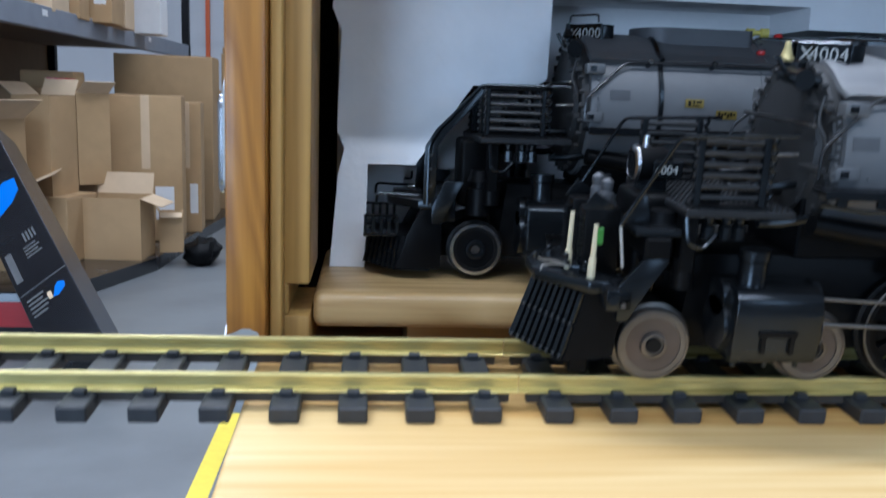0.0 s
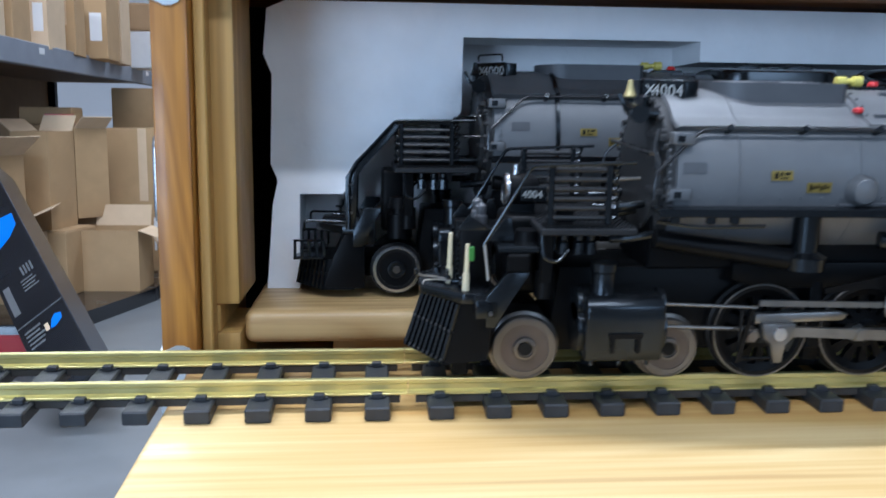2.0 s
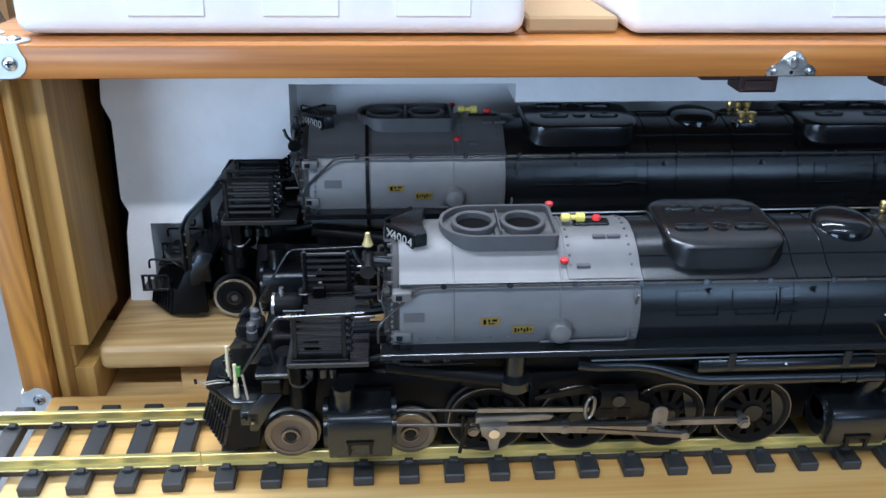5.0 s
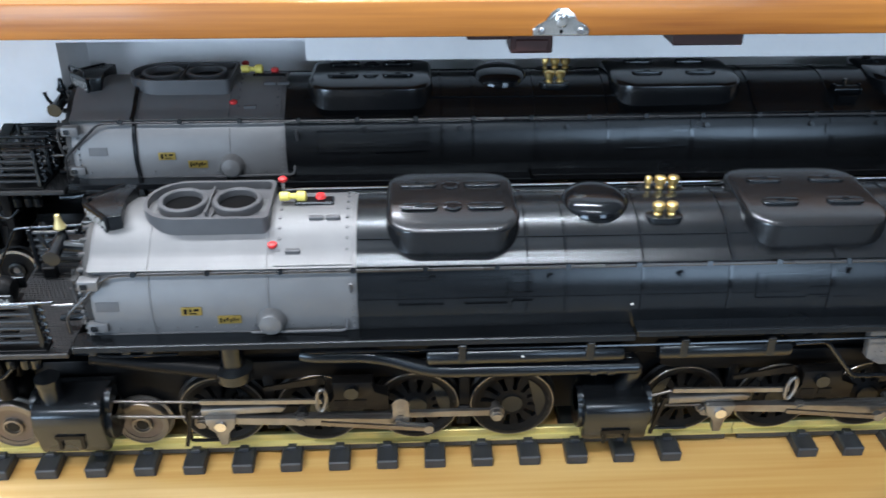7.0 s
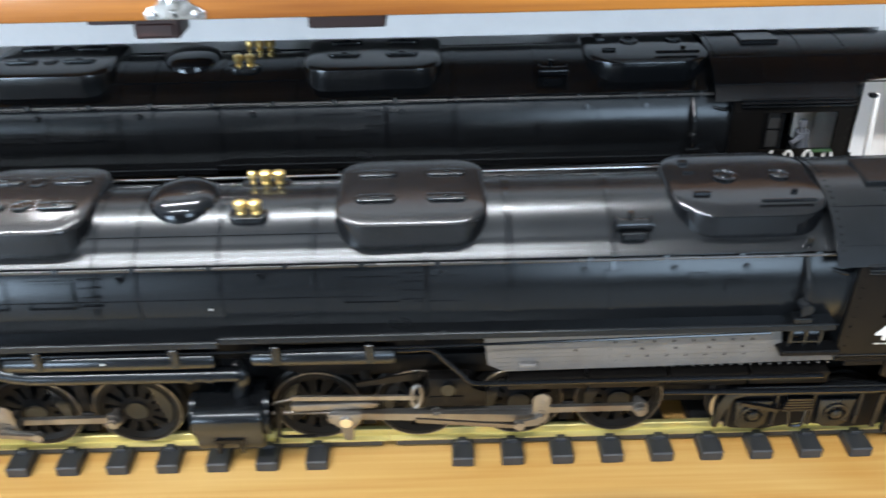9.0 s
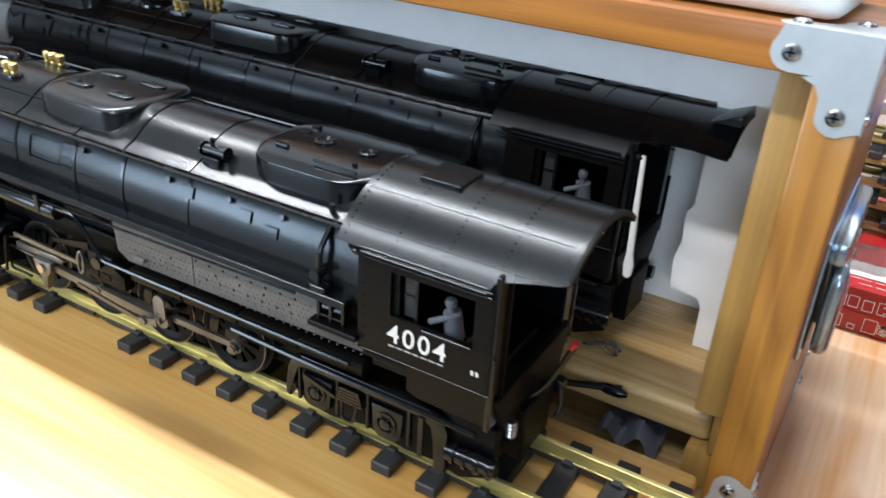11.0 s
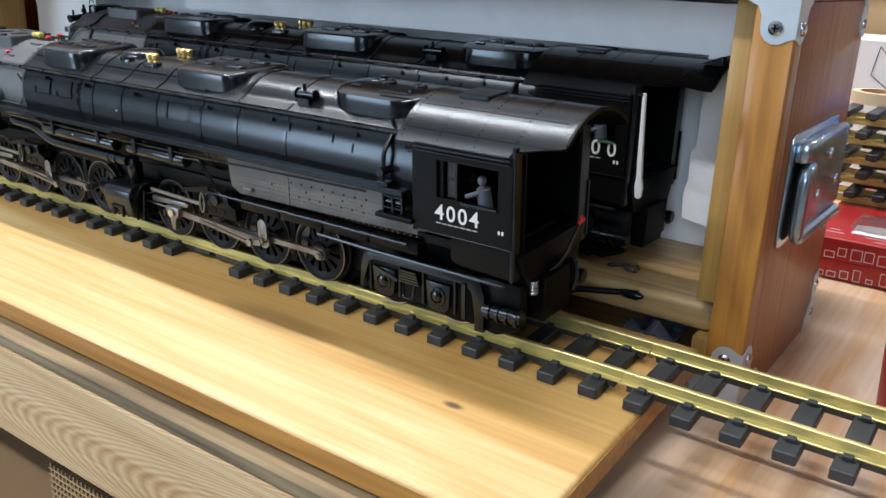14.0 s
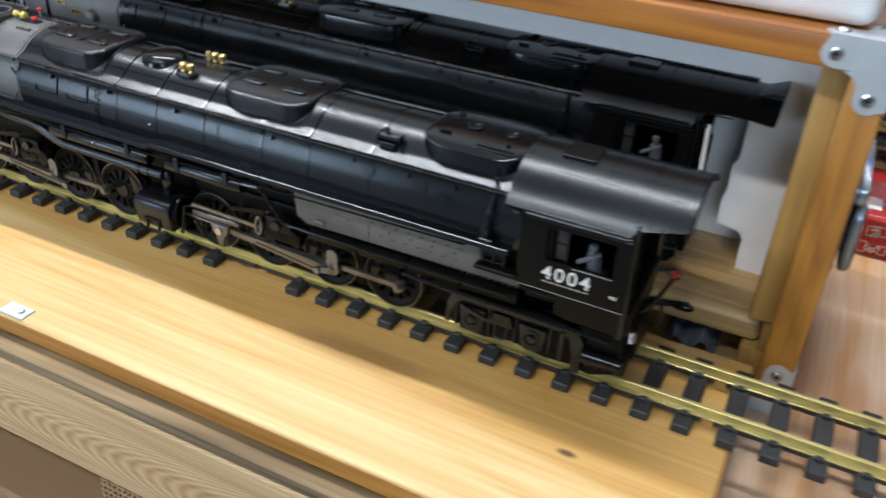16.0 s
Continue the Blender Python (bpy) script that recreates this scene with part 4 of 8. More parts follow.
    for x0 in (0.3440, 0.5085) if near else (0.3330, 0.5065):
        for z in (0.1300, 0.1350, 0.1400, 0.1440):
            on_side("cover_rib", x0, x0 + 0.0105, z, z + 0.0009, BLACK_GLOSS, boiler, "", 0.0012, 0.0450)
    on_side("jacket_seam", 0.2600, 0.5500, 0.1604, 0.1608, BLACK, boiler, "", 0.0007, 0.0446)
    on_side("smokebox_flange", 0.1120, SE - 0.002, 0.1118, 0.1126, GRAPHITE_DARK, sb, "", 0.0008)
    on_side("edge_strip", SE - 0.0040, SE - 0.0005, 0.1130, 0.1475, GRAPHITE, sb, "", 0.0007)
    rvs = B()
    for s in (-1, 1):
        for k in range(9):
            e = radians(-12 + 4.6 * k)
            for x in (0.1122, SE - 0.0022):
                cyl(rvs, (x, s * 0.0440 * math.cos(e), AX_Z + 0.0440 * math.sin(e)), (x, s * 0.0456 * math.cos(e), AX_Z + 0.0456 * math.sin(e)), 0.0007, n=6)
        for k in range(13):
            x = 0.118 + 0.0105 * k
            cyl(rvs, (x, s * 0.0425, 0.1165), (x, s * 0.0442, 0.1165), 0.0006, n=6)
    tagged(part("rivets", rvs, GRAPHITE, sb), kind="stuff")
    if near:
        for x, y, z in ((0.4090, -0.0455, 0.1270), (0.3490, -0.0543, 0.0990)):
            part("paint_chip", bx(B(), x, x + 0.0014, y - 0.0004, y + 0.0004, z, z + 0.0008), WHITE_PAINT, boiler, "tiny white paint chip")
    for x0, z0 in ((0.655, 0.136), (0.674, 0.132), (0.612, 0.138)):
        on_side("washout_cover", x0, x0 + 0.009, z0, z0 + 0.006, BLACK, boiler, "", 0.0010, 0.0463)
    # upper flange line beside the handrail, dotted with clips
    for s in (-1, 1):
        rl = B()
        pts = [(0.1040, s * 0.0470, 0.1165), (0.1040, s * 0.0470, 0.1285), (0.1275, s * 0.0420, 0.1500), (0.1400, s * 0.0415, 0.1503), (0.7300, s * 0.0425, 0.1510)]
        tube(rl, bend(pts, 0.004, 3), 0.00085, 8)
        hr = p("handrail", rl, HANDRAIL, "long black handrail")
        for x in [0.142 + 0.0385 * k for k in range(16)]:
            part("stanchion", cyl(B(), (x, s * 0.0370, 0.1485), (x, s * 0.0428, 0.1513), 0.0014, 0.0017, n=8), BLACK, hr)
        for x in [0.3000, 0.3640, 0.4360, 0.5300, 0.6020, 0.6480, 0.6850]:
            part("washout_plug", cyl(B(), (x, s * 0.0390, 0.1430), (x, s * 0.0440, 0.1450), 0.0021, 0.0016, n=10), BLACK, boiler)
    # ---- stack
    def stadium(x0, x1, w, rf, rr=0.004):
        out = []
        for cx, cy, r, a in ((x1 - rr, w - rr, rr, 0), (x0 + rf, w - rf, rf, 90), (x0 + rf, -w + rf, rf, 180), (x1 - rr, -w + rr, rr, 270)):
            out += [(cx + r * math.cos(radians(a + 90 * j / 8)), cy + r * math.sin(radians(a + 90 * j / 8))) for j in range(9)]
        return out

    bm = B()
    outer, inner = stadium(0.1415, 0.2120, 0.0222, 0.0215), stadium(0.1435, 0.2100, 0.0200, 0.0195)
    lo, hi = [bm.verts.new((x, y, 0.150)) for x, y in outer], [bm.verts.new((x, y, 0.1725)) for x, y in outer]
    ih, il = [bm.verts.new((x, y, 0.1725)) for x, y in inner], [bm.verts.new((x, y, 0.1680)) for x, y in inner]
    n = len(outer)
    for a, b in ((lo, hi), (hi, ih), (ih, il)):
        for i in range(n):
            bm.faces.new((a[i], a[(i + 1) % n], b[(i + 1) % n], b[i]))
    bm.faces.new(il), bm.faces.new(lo[::-1])
    stack = p("stack_casing", bm, GRAPHITE_DARK, "grey oblong twin-stack casing")
    for x in (0.1625, 0.1925):
        part("stack_ring", lathe(B(), [(0.0108, 0.1660), (0.0138, 0.1660), (0.0138, 0.1722), (0.0133, 0.1728), (0.0113, 0.1728), (0.0108, 0.1722)], (x, 0, 0), "Z", 32, True), GRAPHITE_DARK, stack)
        part("stack_bore", cyl(B(), (x, 0, 0.1681), (x, 0, 0.1687), 0.0107, n=24), BLACK_MATT, stack)
    for y in (-0.003, 0.001):
        part("divider", bx(B(), 0.1770, 0.1780, -0.015, 0.015, 0.1681, 0.1727) if y < 0 else bx(B(), 0.1745, 0.1805, -0.016, 0.016, 0.1681, 0.1695), GRAPHITE_DARK, stack)
    # riveted plate behind the stack
    pl = B()
    rows = [(-54 + 108 * j / 16) for j in range(17)]
    inner = [(0.0438 * flare(90 - a) * math.sin(radians(a)), AX_Z + 0.0438 * flare(90 - a) * math.cos(radians(a))) for a in rows]
    outer = [(0.0448 * flare(90 - a) * math.sin(radians(a)), AX_Z + 0.0448 * flare(90 - a) * math.cos(radians(a))) for a in rows]
    prism(pl, inner + outer[::-1], "X", 0.2150, SE - 0.0025)
    plate = p("riveted_plate", pl, GRAPHITE, "pale riveted smokebox cover plate")
    rv = B()
    for j in range(13):
        a = -52 + 104 * j / 12
        for x in (0.2175, SE - 0.0050):
            c = on_boiler(x, a, 0.0447)
            d = on_boiler(x, a, 0.0455)
            cyl(rv, c, d, 0.0008, n=6)
    tagged(part("rivets", rv, GRAPHITE_DARK, plate), kind="stuff")
    for x, a in ((0.2250, 44), (0.2370, 18), (0.2460, 18)):
        q = Vector(on_boiler(x, a, 0.0450))
        part("plate_bracket", bx(B(), q.x - 0.004, q.x + 0.004, q.y - 0.0015, q.y + 0.0015, q.z - 0.001, q.z + 0.0012, 0.0004), GRAPHITE_DARK, plate)
    for s, col in ((-1, RED_PLASTIC), (1, RED_PLASTIC)):
        p("red_valve_knob", lathe(B(), [(0.0018, 0), (0.0026, 0.0008), (0.0026, 0.0022), (0.0014, 0.003)], (0.2140, s * 0.0285, 0.1580 if s < 0 else 0.1680), "Z", 12), col, "small red valve knob")
    p("valve_stem", cyl(B(), (0.2140, 0.0285, 0.150), (0.2140, 0.0285, 0.1682), 0.0012, n=8), STEEL)
    wh = B()
    lathe(wh, [(0.0012, -0.0080), (0.0026, -0.0076), (0.0026, -0.0030), (0.0016, -0.0020), (0.0016, 0.0010), (0.0030, 0.0018), (0.0030, 0.0062), (0.0012, 0.0070)], (0.2240, 0.000, 0.1735), "X", 14)
    p("air_whistle", wh, YELLOW_PLASTIC, "small yellow whistle")
    p("whistle_valve", lathe(B(), [(0.0022, 0), (0.0030, 0.001), (0.0022, 0.003)], (0.2385, 0.002, 0.1705), "Z", 10), RED_PLASTIC, "small red valve knob")
    p("whistle_stand", bx(B(), 0.2240, 0.2460, -0.003, 0.005, 0.1670, 0.1708, 0.0008), BLACK)
    p("bell_rope", tube(B(), bend([(0.2145, 0.029, 0.1620), (0.2250, 0.029, 0.1625), (0.7300, 0.030, 0.1640)], 0.002, 2), 0.0007, 6), STEEL if near else BLACK)

    # ---- domes
    def crowned(x0, x1, w, z0, z1, r, crown):
        """A casing with round corners, a rolled upper edge and a slightly arched top."""
        bm, c = B(), (x0 + x1) / 2
        base = rounded(x0, x1, -w, w, r, 7)
        steps = [(1.0, z0, 0.0), (1.0, z1 - 0.0050, 0.0), (0.994, z1 - 0.0030, 0.3), (0.975, z1 - 0.0013, 0.7), (0.945, z1 - 0.0003, 1.0), (0.90, z1, 1.0), (0.70, z1, 1.0), (0.45, z1, 1.0), (0.20, z1, 1.0), (0.02, z1, 1.0)]
        foot = [(0.0060, z0), (0.0060, 0.1500), (0.0028, 0.1540), (0.0010, 0.1580), (0.0002, 0.1630)]
        loops = [[bm.verts.new((x + math.copysign(d, x - c) * (1 - 0.75 * (abs(y) / w) ** 4), y * (1 + 0.4 * d), z)) for x, y in base] for d, z in foot]
        loops += [[bm.verts.new((c + (x - c) * f, y * f, z - crown * k * (y * f / w) ** 2)) for x, y in base] for f, z, k in steps[1:]]
        n = len(base)
        for lo, hi in zip(loops, loops[1:]):
            for i in range(n):
                bm.faces.new((lo[i], lo[(i + 1) % n], hi[(i + 1) % n], hi[i]))
        bm.faces.new(loops[-1])
        return bm

    def dome(x0, x1, w, z1, r, nm):
        bm = crowned(x0, x1, w, 0.128, z1 + 0.0006, r, 0.0030)
        d = p(nm, bm, DOME_BLACK, "glossy black sand dome")
        return d

    for x0, x1 in (((0.2755, 0.3485), (0.4745, 0.5535)) if near else ((0.2630, 0.3465), (0.4680, 0.5570))):
        d = dome(x0, x1, 0.0345, 0.1720, 0.017, "sand_dome")
        c = (x0 + x1) / 2
        for sx in (-0.0185, 0.0185):
            for sy in (-0.0130, 0.0130):
                part("filler_lid", prism(B(), rounded(c + sx - 0.0105, c + sx + 0.0105, sy - 0.0036, sy + 0.0036, 0.0035, 4), "Z", 0.1712, 0.1735, 0.0007), BLACK, d)
                part("lid_catch", bx(B(), c + sx - 0.002, c + sx + 0.002, sy - 0.001, sy + 0.001, 0.1730, 0.1743, 0.0003), BLACK_GLOSS, d)
        if x0 < 0.3:
            for sy in (-0.012, 0.012):
                part("round_cover", lathe(B(), [(0.0052, 0.1712), (0.0052, 0.1728), (0.0040, 0.1732), (0.0030, 0.1728), (0.0015, 0.1730)], (c, sy, 0), "Z", 20), BLACK_GLOSS, d)
    p("steam_dome", lathe(B(), [(0.0206, 0.150), (0.0204, 0.1600), (0.0199, 0.1660), (0.0188, 0.1692), (0.0165, 0.1716), (0.0120, 0.1731), (0.006, 0.1737), (0.0005, 0.1739)], (0.3935, 0, 0), "Z", 40), BLACK_GLOSS, "glossy black low steam dome")
    for pad_y, xs in ((0.0135, (0.4275, 0.4345, 0.4420)), (-0.0160, (0.4260, 0.4335))):
        pz = AX_Z + math.sqrt(AX_R ** 2 - pad_y ** 2)
        vp = p("valve_pad", prism(B(), rounded(xs[0] - 0.0065, xs[-1] + 0.0065, pad_y - 0.0055, pad_y + 0.0055, 0.005, 4), "Z", pz - 0.006, pz + 0.0012, 0.0004), BLACK)
        for i, x in enumerate(xs):
            thin = len(xs) == 3 and i == 0
            k = 0.65 if thin else 1.0
            part("safety_valve", lathe(B(), [(0.0024 * k, 0), (0.0024 * k, 0.0012), (0.0020 * k, 0.0016), (0.0024 * k, 0.0032), (0.0032 * k, 0.0038), (0.0034 * k, 0.0066), (0.0030 * k, 0.0072), (0.0016 * k, 0.0078)], (x, pad_y, pz + 0.001), "Z", 14), BRASS, vp, "polished brass safety valve")
    # turret valve on the near flank
    q = Vector(on_boiler(0.6270, 42, 0.0450))
    tv = p("turret_valve", bx(B(), q.x - 0.0060, q.x + 0.0060, q.y - 0.005, q.y + 0.006, q.z - 0.006, q.z + 0.0035, 0.0006), BLACK_GLOSS, "small black valve with hand wheels")
    vb = B()
    cyl(vb, (q.x - 0.0075, q.y, q.z + 0.0060), (q.x + 0.0075, q.y, q.z + 0.0060), 0.0030, n=14)
    for dx in (-0.0082, 0.0082):
        cyl(vb, (q.x + dx, q.y, q.z + 0.0060), (q.x + dx * 1.12, q.y, q.z + 0.0060), 0.0042, n=14)
    cyl(vb, (q.x - 0.002, q.y, q.z + 0.008), (q.x - 0.002, q.y, q.z + 0.0135), 0.0013, n=8)
    part("valve_body", vb, BLACK_GLOSS, tv)
    # hatch casing ahead of the cab
    hb = crowned(0.6480, 0.7300, 0.0340, 0.140, 0.1734, 0.022, 0.0040)
    hc = p("turret_casing", hb, BLACK_GLOSS, "glossy black turret casing with round lids")
    for x, r in ((0.6800, 0.0062), (0.7090, 0.0050)):
        part("round_lid", lathe(B(), [(r, 0.172), (r, 0.1745), (r * 0.75, 0.1750), (r * 0.6, 0.1740), (r * 0.3, 0.1740), (r * 0.2, 0.1748)], (x, 0.0, 0), "Z", 24), BLACK_GLOSS, hc)
    for x, y, w, d in ((0.6640, -0.017, 0.009, 0.002), (0.7060, -0.0255, 0.028, 0.0012), (0.6625, 0.006, 0.006, 0.003), (0.7120, -0.016, 0.003, 0.002), (0.6620, 0.016, 0.005, 0.004)):
        part("casing_rib", bx(B(), x - w / 2, x + w / 2, y - d / 2, y + d / 2, 0.1722, 0.1743, 0.0004), BLACK_GLOSS, hc)
    part("casing_flange", prism(B(), rounded(0.6445, 0.7290, -0.0372, 0.0372, 0.023, 7), "Z", 0.140, 0.1545), BLACK, hc)
    # pipe loop ahead of the cab
    for s in (-1, 1):
        tl = B()
        tube(tl, bend([(0.7150, s * 0.0396, 0.1600), (0.7150, s * 0.0379, 0.1510), (0.7150, s * 0.0499, 0.1380), (0.7150, s * 0.0516, 0.1190)], 0.003, 2), 0.0016, 8)
        cyl(tl, (0.7150, s * 0.0482, 0.1255), (0.7150, s * 0.0555, 0.1255), 0.0032, n=12)
        bx(tl, 0.7105, 0.7200, *sorted((s * 0.0464, s * 0.0537)), 0.1150, 0.1185, 0.0005)
        p("blow_down_pipe", tl, BLACK, "black pipe with a valve")
        p("cab_conduit", tube(B(), bend([(0.722, s * 0.0379, 0.1420), (0.735, s * 0.0464, 0.1415), (0.742, s * 0.0394, 0.1410)], 0.002, 2), 0.0013, 8), BLACK)
    # ---- running boards
    for s in (-1, 1):
        for x0, x1, z in ((0.1050, 0.4120, 0.1100), (0.4125, 0.7330, 0.1125)):
            rb = p("running_board", bx(B(), x0, x1, *sorted((s * 0.0404, s * 0.0537)), z, z + 0.0022, 0.0004), BLACK, "narrow black running board")
            part("board_lip", bx(B(), x0, x1, *sorted((s * 0.0535, s * 0.0545)), z - 0.0016, z + 0.0026, 0.0004), BLACK_GLOSS, rb)
        p("sand_pipe", tube(B(), [(0.2300, s * 0.0529, 0.1045), (0.4100, s * 0.0529, 0.1045), (0.5300, s * 0.0529, 0.1055), (0.7000, s * 0.0525, 0.1088)], 0.0008, 6), BLACK_GLOSS)
        # reservoirs and steam pipes
        for x0, x1, z in ((0.2960, 0.4080, 0.0970), (0.4270, 0.5040, 0.0975)):
            ar = p("air_reservoir", lathe(B(), [(0.0020, x0), (0.0052, x0 + 0.0006), (0.0058, x0 + 0.002), (0.0058, x1 - 0.002), (0.0052, x1 - 0.0006), (0.0020, x1)], (0, s * 0.0480, z), "X", 20), BLACK, "black air reservoir tube")
            for f in (0.18, 0.82):
                xx = x0 + (x1 - x0) * f
                part("strap", bx(B(), xx - 0.0022, xx + 0.0022, *sorted((s * 0.0465, s * 0.0545)), z - 0.002, z + 0.0108, 0.0005), BLACK, ar)
        p("steam_pipe", tube(B(), bend([(0.2260, s * 0.0413, 0.0945), (0.2340, s * 0.0434, 0.0945), (0.2680, s * 0.0434, 0.0940), (0.2990, s * 0.0460, 0.0840), (0.4180, s * 0.0460, 0.0835)], 0.012, 4), 0.0046, 14), BLACK, "long bent black steam pipe")
        for xx in (0.3900, 0.4000):
            p("pipe_collar", cyl(B(), (xx, s * 0.0460, 0.0836), (xx + 0.004, s * 0.0460, 0.0835), 0.0054, n=16), BLACK)
        p("exhaust_pipe", cyl(B(), (0.1080, s * 0.0400, 0.0950), (0.1790, s * 0.0415, 0.0845), 0.0046, 0.0058, n=16), BLACK_MATT, "tapered black exhaust pipe")
        pt = B()
        lathe(pt, [(0.0070, 0.0790), (0.0108, 0.0800), (0.0110, 0.0865), (0.0082, 0.0880), (0.0066, 0.0890), (0.0066, 0.110)], (0.1865, s * 0.0415, 0), "Z", 24)
        p("ball_joint", pt, BLACK, "black pipe ball joint")
        p("drop_pipe", tube(B(), bend([(0.5050, s * 0.0516, 0.1020), (0.5230, s * 0.0516, 0.1030), (0.5440, s * 0.0516, 0.0770), (0.7350, s * 0.0516, 0.0770)], 0.004, 3), 0.0014, 8), BLACK_GLOSS, "thin bent injector pipe")
        p("cylinder_elbow", tube(B(), bend([(0.4140, s * 0.0379, 0.0836), (0.4190, s * 0.0430, 0.0800), (0.4130, s * 0.0378, 0.0600)], 0.006, 3), 0.0050, 12), BLACK)
        # ash pan
        ap = B()
        prism(ap, [(0.5500, 0.1110), (0.7080, 0.1110), (0.7110, 0.0920), (0.7440, 0.0900), (0.7480, 0.0830), (0.5620, 0.0800), (0.5530, 0.0850)], "Y", *sorted((s * 0.0404, s * 0.0460)), 0.0006)
        ash = p("ash_pan_side", ap, FIREBOX_GREY, "grey perforated firebox side sheet")
        rv = B()
        for k in range(44):
            for r_ in range(9):
                x, z = 0.5570 + 0.0034 * k + 0.0017 * (r_ % 2), 0.0838 + 0.0030 * r_
                if z > 0.0925 or x < 0.70:
                    bx(rv, x - 0.0003, x + 0.0003, *sorted((s * 0.0459, s * 0.0464)), z - 0.0003, z + 0.0003)
        tagged(part("rivets", rv, FIREBOX_GREY, ash), kind="stuff")
        ho = B()
        for r_, z in enumerate((0.0895, 0.0995)):
            for k in range(9):
                x = 0.6180 + 0.0105 * k + 0.003 * r_
                if x < 0.700:
                    cyl(ho, (x, s * 0.0383, z), (x, s * 0.0463, z), 0.0008, n=8)
        for k in range(7):
            cyl(ho, (0.600 + 0.018 * k, s * 0.0383, 0.0945), (0.600 + 0.018 * k, s * 0.0463, 0.0945), 0.0008, n=8)
        tagged(part("hole_pattern", ho, BLACK_MATT, ash, "dark holes"), kind="stuff")
        rv = B()
        for k in range(34):
            for j in range(3):
                x, z = 0.5640 + 0.0053 * k, 0.0818 + 0.0042 * j
                if x < 0.742:
                    cyl(rv, (x, s * 0.0384, z), (x, s * 0.0465, z), 0.0006, n=5)
        tagged(part("rivets", rv, FIREBOX_GREY, ash), kind="stuff")
        part("sheet_seam", bx(B(), 0.6170, 0.6182, *sorted((s * 0.0440, s * 0.0466)), 0.0830, 0.1100), FIREBOX_GREY, ash)
        part("sheet_latch", bx(B(), 0.5700, 0.5790, *sorted((s * 0.0383, s * 0.0490)), 0.0845, 0.0875, 0.0006), FIREBOX_GREY, ash)
        for k in range(4):
            x0 = 0.5640 + 0.0445 * k
            p("ash_hopper_beam", bx(B(), x0, x0 + 0.0435, *sorted((s * 0.0378, s * 0.0482)), 0.0680, 0.0770, 0.0012, 2), BLACK_BROWN, "grimy black hopper beam")
        inj = p("injector", bx(B(), 0.7080, 0.7400, *sorted((s * 0.0440, s * 0.0535)), 0.0925, 0.0960, 0.0008), BLACK_MATT, "dark injector ledge beside the cab")
        for x in (0.7130, 0.7210, 0.7290):
            part("injector_post", bx(B(), x - 0.0009, x + 0.0009, *sorted((s * 0.0465, s * 0.0500)), 0.0960, 0.1115, 0.0003), BLACK, inj)
        for z in (0.0990, 0.1070):
            part("injector_bar", bx(B(), 0.7121, 0.7299, *sorted((s * 0.0468, s * 0.0496)), z, z + 0.0012), BLACK, inj)
        part("injector_body", cyl(B(), (0.7145, s * 0.0455, 0.1035), (0.7280, s * 0.0455, 0.1035), 0.0032, n=12), BLACK, inj)
    # ---- frames and wheels
    p("main_frame", prism(B(), [(0.0250, 0.0300), (0.3900, 0.0300), (0.3900, 0.0760), (0.0640, 0.0760), (0.0620, 0.0440), (0.0250, 0.0440)], "Y", -0.0210, 0.0210, 0.001), BLACK_MATT)
    p("rear_frame", bx(B(), 0.4000, 0.8100, -0.0210, 0.0210, 0.0300, 0.0900, 0.001), BLACK_MATT)
    p("saddle", bx(B(), 0.1100, 0.7400, -0.0260, 0.0260, 0.0760, 0.1120, 0.001), BLACK_MATT)
    for s in (-1, 1):
        for axles, pin_dx in ((FRONT_AXLES, PIN_FRONT), (REAR_AXLES, PIN_REAR)):
            for x in axles:
                driver(p, x, s, near, pin_dx)
            # black castings added between and above the wheels deepen the shade there
            for xa, xb in zip(axles, axles[1:]):
                c = (xa + xb) / 2
                bh = p("wheel_gap_casting", prism(B(), [(c - 0.0035, 0.0700), (c + 0.0035, 0.0700), (c + 0.0030, 0.0450), (c + 0.0045, 0.0260), (c - 0.0045, 0.0260), (c - 0.0030, 0.0450)], "Y", *sorted((s * 0.0250, s * 0.0300)), 0.0006), BLACK_MATT, "black casting added between the wheels for the shade there")
                part("wheel_gap_block", bx(B(), c - 0.0040, c + 0.0040, *sorted((s * 0.0252, s * 0.0318)), 0.0330, 0.0420, 0.0010), BLACK_MATT, bh)
            p("dark_upper_casting", prism(B(), [(axles[0] - 0.018, 0.0800), (axles[-1] + 0.020, 0.0800), (axles[-1] + 0.020, 0.0700), (axles[-1] + 0.006, 0.0660), (axles[0] - 0.004, 0.0660), (axles[0] - 0.018, 0.0710)], "Y", *sorted((s * 0.0215, s * 0.0300)), 0.0008), BLACK_MATT, "dark frame added above the driving wheels for their shade")
        for x in (0.0460, 0.1230):
            wheel_plain(p, x, s, (0.0172 if x < 0.1 else 0.0162) if near else 0.0158, near, RAIL_Z + ((0.0178 if x < 0.1 else 0.0168) if near else 0.0195))
        running_gear(p, s, FRONT_AXLES, 0.0690, 0.1140, 0.0345, 0.0690, 0.1775, -0.0025, PIN_FRONT, 0.0175)
        running_gear(p, s, REAR_AXLES, 0.3860, 0.4300, 0.0330, 0.0620, 0.4560, 0.0170, PIN_REAR, -0.0115)
        p("cylinder_steam_pipe", lathe(B(), [(0.0075, 0.066), (0.0062, 0.0700), (0.0062, 0.0790), (0.0070, 0.0800), (0.0070, 0.0840)], (0.0820, s * 0.0440, 0), "Z", 18), BLACK)
    front_end(p, root, number, near)
    cab_parts(p, root, number, near)
    trailing_truck(p)
    return root


